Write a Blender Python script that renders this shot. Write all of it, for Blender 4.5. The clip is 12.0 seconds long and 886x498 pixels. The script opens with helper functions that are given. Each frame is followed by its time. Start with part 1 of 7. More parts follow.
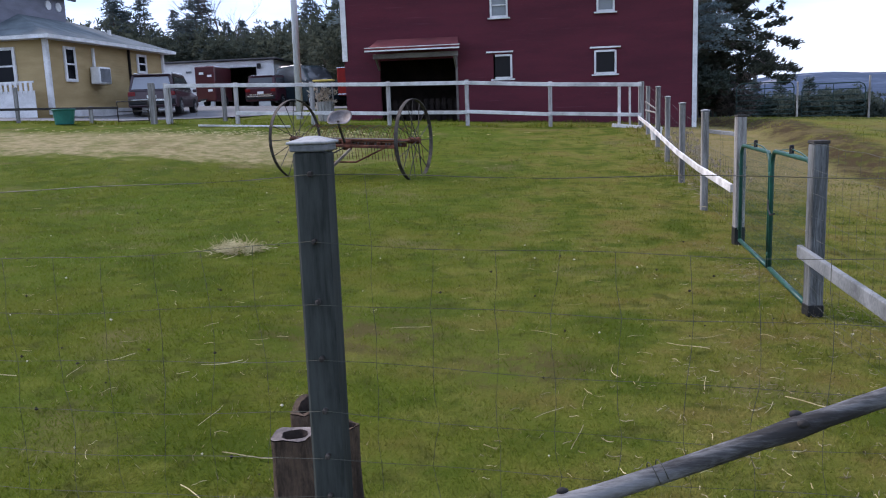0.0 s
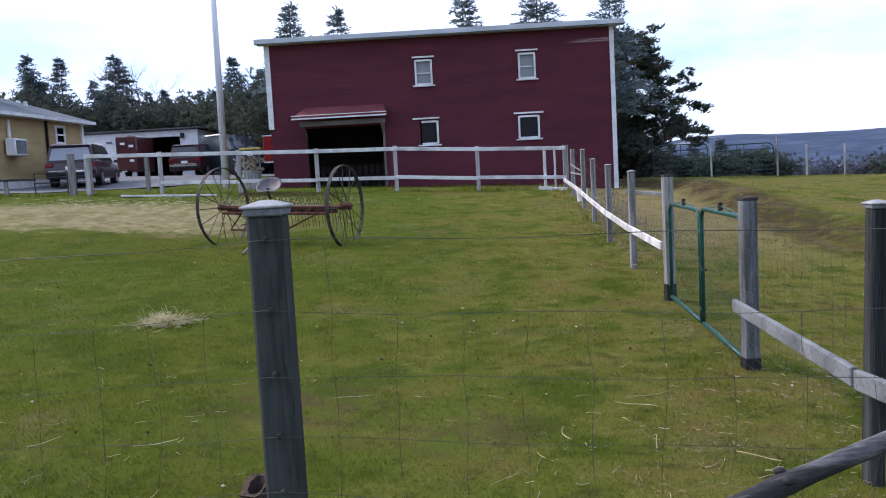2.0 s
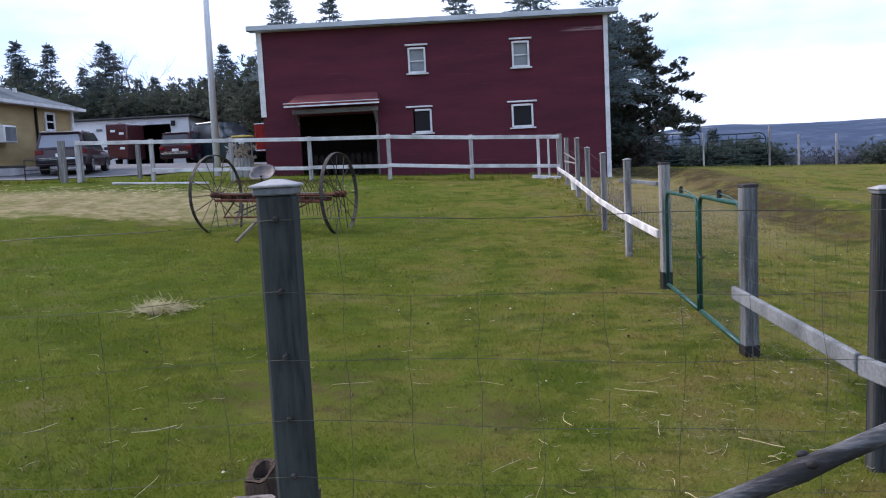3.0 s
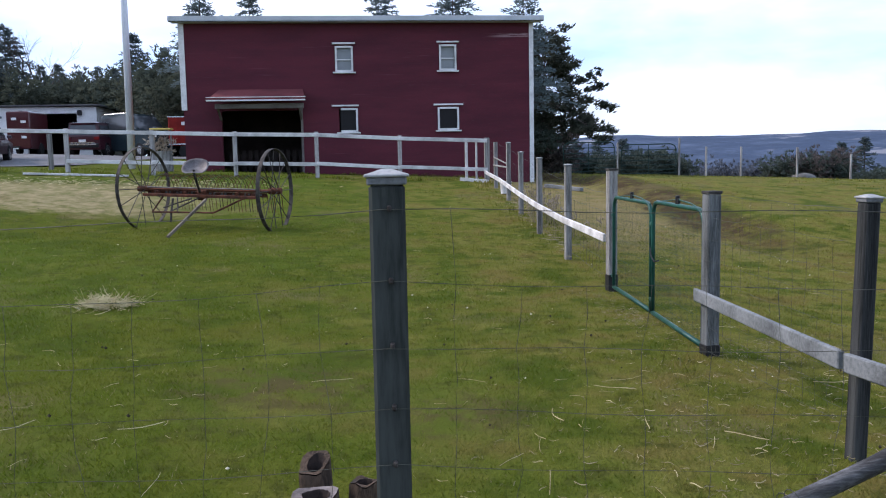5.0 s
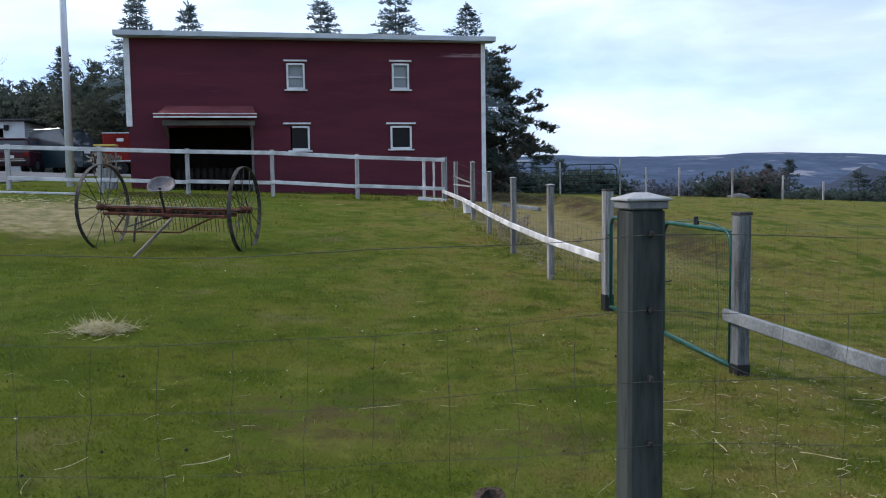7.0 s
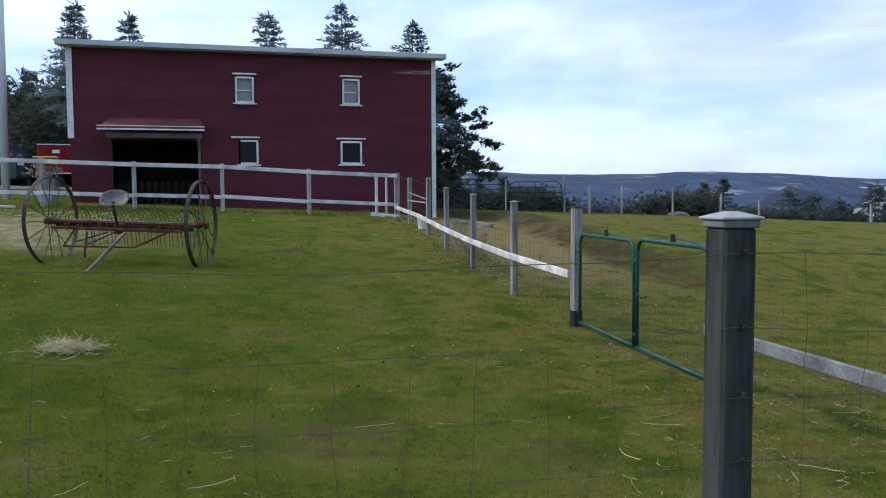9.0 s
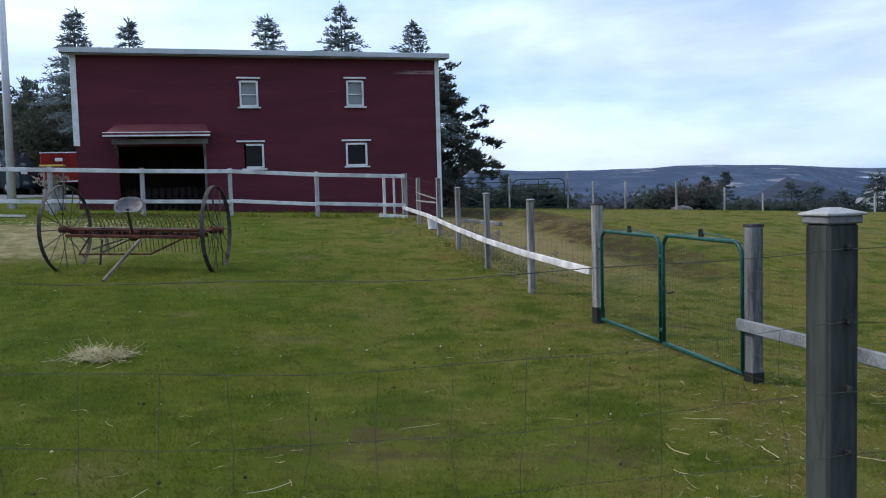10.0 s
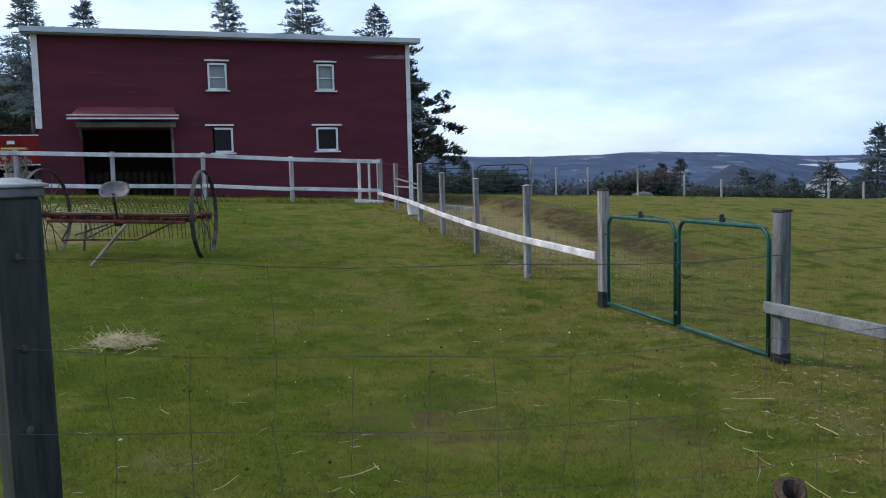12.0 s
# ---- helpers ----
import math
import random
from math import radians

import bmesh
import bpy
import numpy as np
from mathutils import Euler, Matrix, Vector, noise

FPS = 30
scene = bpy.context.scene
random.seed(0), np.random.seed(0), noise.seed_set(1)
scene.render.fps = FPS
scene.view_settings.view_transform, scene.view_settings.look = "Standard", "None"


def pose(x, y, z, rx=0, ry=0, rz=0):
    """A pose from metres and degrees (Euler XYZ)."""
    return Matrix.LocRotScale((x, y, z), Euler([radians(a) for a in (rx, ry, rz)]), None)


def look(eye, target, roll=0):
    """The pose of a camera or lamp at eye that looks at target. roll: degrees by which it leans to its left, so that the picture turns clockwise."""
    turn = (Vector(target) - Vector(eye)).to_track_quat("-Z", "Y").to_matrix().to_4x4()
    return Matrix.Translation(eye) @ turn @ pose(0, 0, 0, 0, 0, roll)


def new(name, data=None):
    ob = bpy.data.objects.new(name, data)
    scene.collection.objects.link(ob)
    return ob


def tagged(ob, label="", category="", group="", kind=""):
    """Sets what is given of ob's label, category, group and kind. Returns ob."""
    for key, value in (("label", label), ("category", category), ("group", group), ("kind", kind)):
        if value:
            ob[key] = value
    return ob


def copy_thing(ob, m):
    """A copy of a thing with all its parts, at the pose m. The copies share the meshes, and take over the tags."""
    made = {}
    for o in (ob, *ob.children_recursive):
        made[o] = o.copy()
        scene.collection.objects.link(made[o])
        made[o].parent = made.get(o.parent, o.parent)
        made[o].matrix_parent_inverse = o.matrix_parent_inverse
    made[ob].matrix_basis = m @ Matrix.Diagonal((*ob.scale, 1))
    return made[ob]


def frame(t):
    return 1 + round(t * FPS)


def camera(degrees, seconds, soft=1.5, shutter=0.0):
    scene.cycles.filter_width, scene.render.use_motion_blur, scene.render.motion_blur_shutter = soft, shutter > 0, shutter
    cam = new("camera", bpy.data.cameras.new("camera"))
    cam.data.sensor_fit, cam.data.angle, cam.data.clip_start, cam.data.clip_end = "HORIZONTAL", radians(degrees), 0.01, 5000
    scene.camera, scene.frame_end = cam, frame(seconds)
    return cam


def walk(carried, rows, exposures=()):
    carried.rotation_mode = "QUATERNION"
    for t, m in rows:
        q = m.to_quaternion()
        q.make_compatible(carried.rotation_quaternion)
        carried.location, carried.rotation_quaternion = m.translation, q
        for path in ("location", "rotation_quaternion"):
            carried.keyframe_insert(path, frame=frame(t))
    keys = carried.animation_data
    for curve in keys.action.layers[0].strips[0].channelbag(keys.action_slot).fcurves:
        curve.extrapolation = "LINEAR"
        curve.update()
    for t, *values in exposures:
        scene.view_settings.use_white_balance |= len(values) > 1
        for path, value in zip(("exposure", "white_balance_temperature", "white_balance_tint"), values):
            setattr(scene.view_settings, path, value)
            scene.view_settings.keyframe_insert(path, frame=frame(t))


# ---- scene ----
cam = camera(56.9, 12.0, 1.1)
PATH = [
    (0, (0.618, -0.191, 1.498), (0.385, 1.769, 1.171), -2.1),
    (0.5, (0.545, -0.141, 1.489), (0.3, 1.826, 1.221), -2.5),
    (1, (0.541, -0.149, 1.486), (0.508, 1.842, 1.3), -2.6),
    (1.5, (0.534, -0.14, 1.48), (0.443, 1.849, 1.283), -3.3),
    (2, (0.529, -0.129, 1.489), (0.475, 1.862, 1.311), -3.1),
    (2.5, (0.5, -0.124, 1.473), (0.471, 1.866, 1.276), -2.9),
    (3, (0.474, -0.096, 1.468), (0.44, 1.893, 1.263), -2.9),
    (4.8, (0.066, -0.123, 1.465), (0.19, 1.86, 1.236), -1.3),
    (5, (0.002, -0.12, 1.464), (0.19, 1.86, 1.256), -1.1),
    (5.5, (-0.165, -0.047, 1.468), (0.185, 1.914, 1.284), -1.2),
    (6, (-0.378, 0.005, 1.476), (-0.032, 1.968, 1.319), -0.2),
    (6.5, (-0.568, 0.063, 1.474), (-0.225, 2.025, 1.301), -0.7),
    (6.7, (-0.638, 0.076, 1.483), (-0.29, 2.039, 1.315), -0.7),
    (8.5, (-0.947, 0.154, 1.489), (-0.507, 2.098, 1.323), -1.9),
    (9, (-1.064, 0.18, 1.491), (-0.559, 2.111, 1.363), -0.3),
    (9.5, (-1.195, 0.207, 1.501), (-0.697, 2.14, 1.378), -0.7),
    (10, (-1.304, 0.224, 1.506), (-0.799, 2.154, 1.376), -1.6),
    (10.5, (-1.44, 0.224, 1.506), (-0.902, 2.144, 1.353), -1.1),
    (11, (-1.589, 0.33, 1.509), (-1.027, 2.243, 1.353), -1.1),
    (11.5, (-1.768, 0.339, 1.513), (-1.2, 2.25, 1.35), -1.6),
    (12, (-1.934, 0.383, 1.519), (-1.316, 2.278, 1.351), -1.4),
]
walk(cam, [(t, look(eye, target, roll)) for t, eye, target, roll in PATH],
     [(0.0, 0.50, 6550, 24), (3.0, 0.49, 6550, 24), (5.2, 0.43, 6550, 20), (6.5, 0.22, 6520, 16), (8.5, 0.08, 6430, 15), (12.0, 0.05, 6410, 15)])

# ---- light ----
SUN_FROM = Vector((-0.95, 0.40, 0.85)).normalized()
sun_el, sun_az = math.asin(SUN_FROM.z), math.atan2(SUN_FROM.x, SUN_FROM.y)
sun = new("sun", bpy.data.lights.new("sun", "SUN"))
sun.data.energy, sun.data.angle, sun.data.color = 2.8, radians(11), (1.0, 0.96, 0.9)
sun.matrix_world = look(SUN_FROM * 100, (0, 0, 0))

world = bpy.data.worlds.new("sky")
scene.world = world
world.use_nodes = True
wn, wl = world.node_tree.nodes, world.node_tree.links
wn.clear()


def wnode(kind, **values):
    n = wn.new(kind)
    for key, value in values.items():
        n.inputs[key].default_value = value
    return n


sky = wn.new("ShaderNodeTexSky")
sky.sky_type, sky.sun_disc = "NISHITA", False
sky.sun_elevation, sky.sun_rotation = sun_el, sun_az
sky.air_density, sky.dust_density, sky.ozone_density = 1.0, 1.6, 1.2
coord = wn.new("ShaderNodeTexCoord")
stretch = wn.new("ShaderNodeMapping")
stretch.inputs["Scale"].default_value = (1.0, 1.0, 3.2)
wl.new(coord.outputs["Generated"], stretch.inputs["Vector"])
cloud = wnode("ShaderNodeTexNoise", Scale=2.1, Detail=7.0, Roughness=0.55, Distortion=0.5)
wl.new(stretch.outputs[0], cloud.inputs["Vector"])
cover = wn.new("ShaderNodeMapRange")
cover.inputs["From Min"].default_value, cover.inputs["From Max"].default_value = 0.36, 0.62
cover.inputs["To Min"].default_value, cover.inputs["To Max"].default_value = 0.55, 1.0
wl.new(cloud.outputs[0], cover.inputs["Value"])
tone = wnode("ShaderNodeTexNoise", Scale=3.3, Detail=5.0, Roughness=0.5)
wl.new(stretch.outputs[0], tone.inputs["Vector"])
white = wn.new("ShaderNodeMix")
white.data_type = "RGBA"
white.inputs["A"].default_value = (5.0, 7.8, 12.2, 1)
white.inputs["B"].default_value = (9.6, 11.9, 14.8, 1)
veil = wn.new("ShaderNodeMapRange")
veil.inputs["From Min"].default_value, veil.inputs["From Max"].default_value = 0.34, 0.66
wl.new(tone.outputs[0], veil.inputs["Value"])
wl.new(veil.outputs[0], white.inputs["Factor"])
both = wn.new("ShaderNodeMix")
both.data_type = "RGBA"
wl.new(cover.outputs[0], both.inputs["Factor"])
wl.new(sky.outputs[0], both.inputs["A"])
wl.new(white.outputs["Result"], both.inputs["B"])
back = wnode("ShaderNodeBackground", Strength=0.10)
wl.new(both.outputs["Result"], back.inputs["Color"])
wout = wn.new("ShaderNodeOutputWorld")
wl.new(back.outputs[0], wout.inputs["Surface"])


# ---- materials ----
def nodes_of(name):
    m = bpy.data.materials.new(name)
    m.use_nodes = True
    return m, m.node_tree.nodes, m.node_tree.links, m.node_tree.nodes["Principled BSDF"]


def noise_node(n, l, vec, scale, detail=4.0, rough=0.55):
    t = n.new("ShaderNodeTexNoise")
    t.inputs["Scale"].default_value, t.inputs["Detail"].default_value, t.inputs["Roughness"].default_value = scale, detail, rough
    l.new(vec, t.inputs["Vector"])
    return t.outputs[0]


def span(n, l, value, lo, hi, a=0.0, b=1.0):
    r = n.new("ShaderNodeMapRange")
    r.interpolation_type = "SMOOTHSTEP"
    for key, v in (("From Min", lo), ("From Max", hi), ("To Min", a), ("To Max", b)):
        r.inputs[key].default_value = v
    l.new(value, r.inputs["Value"])
    return r.outputs[0]


def mixed(n, l, factor, a, b):
    x = n.new("ShaderNodeMix")
    x.data_type = "RGBA"
    for key, v in (("Factor", factor), ("A", a), ("B", b)):
        if isinstance(v, tuple):
            x.inputs[key].default_value = (*v, 1)
        elif isinstance(v, float):
            x.inputs[key].default_value = v
        else:
            l.new(v, x.inputs[key])
    return x.outputs["Result"]


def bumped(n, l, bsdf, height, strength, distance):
    b = n.new("ShaderNodeBump")
    b.inputs["Strength"].default_value, b.inputs["Distance"].default_value = strength, distance
    l.new(height, b.inputs["Height"])
    l.new(b.outputs[0], bsdf.inputs["Normal"])


def surface(name, light, dark, coarse=2.0, fine=40.0, rough=0.8, metal=0.0, bump=0.3, depth=0.004, stretch=(1, 1, 1), each=0.0, gloss=0.22):
    """A worn surface: two colours mixed by a coarse and a fine grain; each: how far one piece differs from another."""
    m, n, l, bsdf = nodes_of(name)
    c = n.new("ShaderNodeTexCoord")
    mp = n.new("ShaderNodeMapping")
    mp.inputs["Scale"].default_value = stretch
    l.new(c.outputs["Object"], mp.inputs["Vector"])
    a, b = noise_node(n, l, mp.outputs[0], coarse), noise_node(n, l, mp.outputs[0], fine, 3.0, 0.65)
    k = n.new("ShaderNodeMath")
    k.operation = "MULTIPLY_ADD"
    l.new(b, k.inputs[0])
    k.inputs[1].default_value = 0.6
    l.new(a, k.inputs[2])
    f = span(n, l, k.outputs[0], 0.55, 1.05)
    col = mixed(n, l, f, dark, light)
    if each:
        info = n.new("ShaderNodeObjectInfo")
        hsv = n.new("ShaderNodeHueSaturation")
        l.new(span(n, l, info.outputs["Random"], 0.0, 1.0, 1.0 - each, 1.0 + each), hsv.inputs["Value"])
        l.new(col, hsv.inputs["Color"])
        col = hsv.outputs[0]
    l.new(col, bsdf.inputs["Base Color"])
    l.new(span(n, l, b, 0.2, 0.8, max(rough - 0.12, 0.02), min(rough + 0.12, 1.0)), bsdf.inputs["Roughness"])
    bsdf.inputs["Metallic"].default_value = metal
    bsdf.inputs["Specular IOR Level"].default_value = gloss
    if bump:
        bumped(n, l, bsdf, b, bump, depth)
    return m


GREY_WOOD = surface("weathered_grey_wood", (0.29, 0.28, 0.265), (0.09, 0.085, 0.08), 3.0, 30.0, 0.85, bump=0.6, stretch=(6, 6, 0.5), each=0.15)
GATE_WOOD = surface("grey_gate_post_wood", (0.150, 0.157, 0.157), (0.033, 0.036, 0.036), 2.5, 26.0, 0.8, bump=0.6, stretch=(7, 7, 0.6), each=0.1)
CORNER_WOOD = surface("dark_corner_post_wood", (0.060, 0.062, 0.060), (0.012, 0.012, 0.012), 2.5, 26.0, 0.8, bump=0.6, stretch=(7, 7, 0.35), gloss=0.08)
POST_WOOD = surface("grey_green_post_wood", (0.049, 0.054, 0.049), (0.0120, 0.014, 0.0128), 1.6, 16.0, 0.8, bump=0.4, stretch=(4, 4, 0.5), each=0.1, gloss=0.08)
# cap wood for the upright sides, their shade put in as a darker grey
CAP_SIDE = surface("side_shaded_cap_wood", (0.17, 0.175, 0.178), (0.075, 0.078, 0.08), 6.0, 60.0, 0.75, bump=0.4, gloss=0.12)
CAP_WOOD = surface("bleached_cap_wood", (0.36, 0.355, 0.345), (0.17, 0.17, 0.168), 6.0, 60.0, 0.7, bump=0.4)
PALE_POST = surface("greyed_pale_paint", (0.40, 0.385, 0.375), (0.17, 0.16, 0.155), 3.0, 40.0, 0.75, bump=0.4, stretch=(3, 3, 0.5), each=0.12)
PALE_RAIL = surface("pale_painted_rail", (0.66, 0.645, 0.63), (0.34, 0.325, 0.315), 3.0, 45.0, 0.65, bump=0.4, stretch=(1, 1, 1), each=0.06)
GREY_RAIL = surface("silver_grey_board", (0.215, 0.228, 0.232), (0.070, 0.075, 0.077), 2.2, 50.0, 0.75, bump=0.5, each=0.08)
OLD_RAIL = surface("dark_old_rail", (0.055, 0.050, 0.046), (0.014, 0.012, 0.011), 4.0, 40.0, 0.85, bump=0.7, each=0.08)
POLE_WOOD = surface("silvered_pole_wood", (0.20, 0.198, 0.198), (0.032, 0.030, 0.029), 2.2, 30.0, 0.85, bump=0.8, stretch=(0.5, 4, 4), gloss=0.12)
WIRE = surface("galvanised_wire", (0.095, 0.095, 0.075), (0.042, 0.042, 0.034), 20.0, 200.0, 0.6, metal=0.3, bump=0.0)
RED = surface("barn_red_paint", (0.108, 0.0215, 0.032), (0.070, 0.0155, 0.0240), 0.6, 14.0, 0.75, bump=0.2, stretch=(0.6, 1, 3.0), gloss=0.16)
fn, fl = RED.node_tree.nodes, RED.node_tree.links
fb = fn["Principled BSDF"]
fc = fn.new("ShaderNodeTexCoord")
fm = fn.new("ShaderNodeMapping")
fm.inputs["Scale"].default_value = (0.45, 1.0, 9.0)
fl.new(fc.outputs["Object"], fm.inputs["Vector"])
faded = span(fn, fl, noise_node(fn, fl, fm.outputs[0], 1.1, 6.0, 0.62), 0.62, 0.76, 0.0, 0.55)
fl.new(mixed(fn, fl, faded, fb.inputs["Base Color"].links[0].from_socket, (0.17, 0.07, 0.085)), fb.inputs["Base Color"])
sx = fn.new("ShaderNodeSeparateXYZ")
fl.new(fc.outputs["Object"], sx.inputs[0])
band = fn.new("ShaderNodeMath")
band.operation = "MULTIPLY"
fl.new(span(fn, fl, sx.outputs["X"], 3.9, 4.7), band.inputs[0])
fl.new(span(fn, fl, sx.outputs["Z"], 5.46, 5.52, 0.0, 1.0), band.inputs[1])
strip = fn.new("ShaderNodeMath")
strip.operation = "MULTIPLY"
fl.new(band.outputs[0], strip.inputs[0])
fl.new(span(fn, fl, sx.outputs["Z"], 5.58, 5.63, 1.0, 0.0), strip.inputs[1])
peel = fn.new("ShaderNodeMath")
peel.operation = "MULTIPLY"
fl.new(strip.outputs[0], peel.inputs[0])
fl.new(span(fn, fl, noise_node(fn, fl, fm.outputs[0], 3.0, 5.0, 0.6), 0.40, 0.58, 0.0, 0.75), peel.inputs[1])
fl.new(mixed(fn, fl, peel.outputs[0], fb.inputs["Base Color"].links[0].from_socket, (0.36, 0.24, 0.25)), fb.inputs["Base Color"])
RED_ROOF = surface("red_shingle", (0.190, 0.050, 0.052), (0.110, 0.030, 0.033), 1.5, 18.0, 0.85, bump=0.5)
WHITE_TRIM = surface("white_trim_paint", (0.74, 0.73, 0.72), (0.50, 0.49, 0.48), 2.0, 30.0, 0.55, bump=0.2)
GREY_TRIM = surface("weathered_beam", (0.20, 0.18, 0.165), (0.10, 0.085, 0.08), 2.0, 30.0, 0.8, bump=0.3)
# near black: the shade inside the barn is put into the boards' colour
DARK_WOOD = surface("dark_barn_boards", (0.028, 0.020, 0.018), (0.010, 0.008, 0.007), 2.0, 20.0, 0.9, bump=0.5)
FASCIA = surface("pale_fascia_metal", (0.50, 0.52, 0.54), (0.36, 0.38, 0.40), 1.0, 20.0, 0.5, bump=0.1)
ROOFING = surface("dark_roof_felt", (0.09, 0.09, 0.095), (0.05, 0.05, 0.055), 1.0, 30.0, 0.9, bump=0.4)
GREEN_TUBE = surface("green_gate_paint", (0.015, 0.085, 0.065), (0.008, 0.04, 0.033), 8.0, 80.0, 0.4, bump=0.1)
GREEN_MESH = surface("dull_green_mesh", (0.03, 0.07, 0.055), (0.02, 0.04, 0.033), 10.0, 80.0, 0.6, bump=0.0)
BLACK = surface("black_plastic", (0.02, 0.02, 0.021), (0.011, 0.011, 0.012), 5.0, 60.0, 0.5, bump=0.1)
RUST = surface("rusty_iron", (0.150, 0.050, 0.028), (0.036, 0.016, 0.012), 6.0, 60.0, 0.85, metal=0.2, bump=0.6)
IRON = surface("dark_pitted_iron", (0.085, 0.074, 0.066), (0.022, 0.018, 0.016), 8.0, 70.0, 0.75, metal=0.3, bump=0.5)
SEAT_IRON = surface("pale_worn_iron", (0.16, 0.148, 0.15), (0.06, 0.052, 0.052), 6.0, 60.0, 0.6, metal=0.3, bump=0.3)
STRAW = surface("dry_straw", (0.52, 0.44, 0.25), (0.24, 0.19, 0.09), 5.0, 50.0, 0.9, bump=0.2)


def glass(name, tint, rough=0.05):
    m, n, l, bsdf = nodes_of(name)
    c = n.new("ShaderNodeTexCoord")
    g = noise_node(n, l, c.outputs["Object"], 3.0)
    l.new(mixed(n, l, g, tuple(v * 0.7 for v in tint), tint), bsdf.inputs["Base Color"])
    bsdf.inputs["Roughness"].default_value = rough
    bsdf.inputs["Specular IOR Level"].default_value = 0.25
    return m


PANE = glass("dark_window_glass", (0.007, 0.008, 0.010))
PANE.node_tree.nodes["Principled BSDF"].inputs["Specular IOR Level"].default_value = 0.10
# upper barn panes: the sky's reflection is put into the glass colour
SKY_PANE = glass("sky_reflecting_pane", (0.26, 0.28, 0.29), 0.12)


# ---- mesh helpers ----
def part(name, bm, material, parent=None, label="", smooth=False):
    me = bpy.data.meshes.new(name)
    bm.normal_update()
    bm.to_mesh(me)
    bm.free()
    me.materials.append(material)
    if smooth:
        me.polygons.foreach_set("use_smooth", [True] * len(me.polygons))
    ob = new(name, me)
    if parent is not None:
        ob.parent = parent
        ob.matrix_parent_inverse = parent.matrix_world.inverted() if parent.parent is None else parent.matrix_basis.inverted()
    if label:
        ob["label"] = label
    return ob


def thing(name, x=0, y=0, z=0, label="", category="", group="", kind="", rz=0):
    ob = new(name)
    ob.empty_display_size = 0.2
    ob.matrix_basis = pose(x, y, z, 0, 0, rz)
    ob.matrix_world = ob.matrix_basis
    return tagged(ob, label, category, group, kind)


def box(bm, c, s, m=None, bevel=0.0, taper=1.0):
    """A box about c of size s; taper: the top's size against the bottom's."""
    vs = []
    for dz in (-0.5, 0.5):
        k = taper if dz > 0 else 1.0
        for dx, dy in ((-0.5, -0.5), (0.5, -0.5), (0.5, 0.5), (-0.5, 0.5)):
            v = Vector((dx * s[0] * k, dy * s[1] * k, dz * s[2])) + Vector(c)
            vs.append(bm.verts.new(m @ v if m else v))
    fs = [bm.faces.new([vs[i] for i in f]) for f in ((3, 2, 1, 0), (4, 5, 6, 7), (0, 1, 5, 4), (1, 2, 6, 5), (2, 3, 7, 6), (3, 0, 4, 7))]
    if bevel:
        edges = list({e for f in fs for e in f.edges})
        bmesh.ops.bevel(bm, geom=edges, offset=bevel, segments=1, affect="EDGES")
    return bm


def rod(bm, a, b, r, r2=None, seg=6, caps=True):
    a, b = Vector(a), Vector(b)
    d = (b - a)
    if d.length < 1e-6:
        return bm
    q = d.to_track_quat("Z", "Y")
    r2 = r if r2 is None else r2
    rings = []
    for p, rad in ((a, r), (b, r2)):
        rings.append([bm.verts.new(p + q @ Vector((rad * math.cos(t), rad * math.sin(t), 0))) for t in (2 * math.pi * i / seg for i in range(seg))])
    for i in range(seg):
        j = (i + 1) % seg
        bm.faces.new((rings[0][i], rings[0][j], rings[1][j], rings[1][i]))
    if caps:
        bm.faces.new(rings[0][::-1])
        bm.faces.new(rings[1])
    return bm


def tube(bm, pts, r, seg=6, closed=False):
    pts = [Vector(p) for p in pts]
    n, rings = len(pts), []
    for i, p in enumerate(pts):
        a = pts[(i - 1) % n] if closed or i else p
        b = pts[(i + 1) % n] if closed or i < n - 1 else p
        q = (b - a).to_track_quat("Z", "Y")
        rings.append([bm.verts.new(p + q @ Vector((r * math.cos(t), r * math.sin(t), 0))) for t in (2 * math.pi * k / seg for k in range(seg))])
    last = n if closed else n - 1
    for i in range(last):
        u, w = rings[i], rings[(i + 1) % n]
        shift = min(range(seg), key=lambda s: (w[s].co - u[0].co).length)
        for k in range(seg):
            bm.faces.new((u[k], u[(k + 1) % seg], w[(k + 1 + shift) % seg], w[(k + shift) % seg]))
    if not closed:
        bm.faces.new(rings[0][::-1])
        bm.faces.new(rings[-1])
    return bm


def beam(bm, a, b, w, h, bevel=0.006):
    """A board from a to b, w thick sideways and h high."""
    a, b = Vector(a), Vector(b)
    d = (b - a)
    side = Vector((-d.y, d.x, 0)).normalized()
    up = side.cross(d).normalized()
    if up.z < 0:
        up = -up
    m = Matrix((( *side,), (*d.normalized(),), (*up,))).transposed().to_4x4()
    m.translation = (a + b) / 2
    box(bm, (0, 0, 0), (w, d.length, h), m, bevel)
    return bm


def heap_mesh(name, verts, faces, material, parent=None):
    me = bpy.data.meshes.new(name)
    me.from_pydata(verts, [], faces)
    me.materials.append(material)
    ob = new(name, me)
    ob.parent = parent
    return ob


# ---- the ground ----
def smooth01(t):
    t = np.clip(t, 0, 1)
    return t * t * (3 - 2 * t)


def wobble(x, y, s, k=0.0):
    return np.sin(x * s * 1.3 + 1.7 * np.sin(y * s * 0.7 + k) + k) * np.cos(y * s * 1.1 + 1.3 * np.sin(x * s * 0.9 + 2 * k))


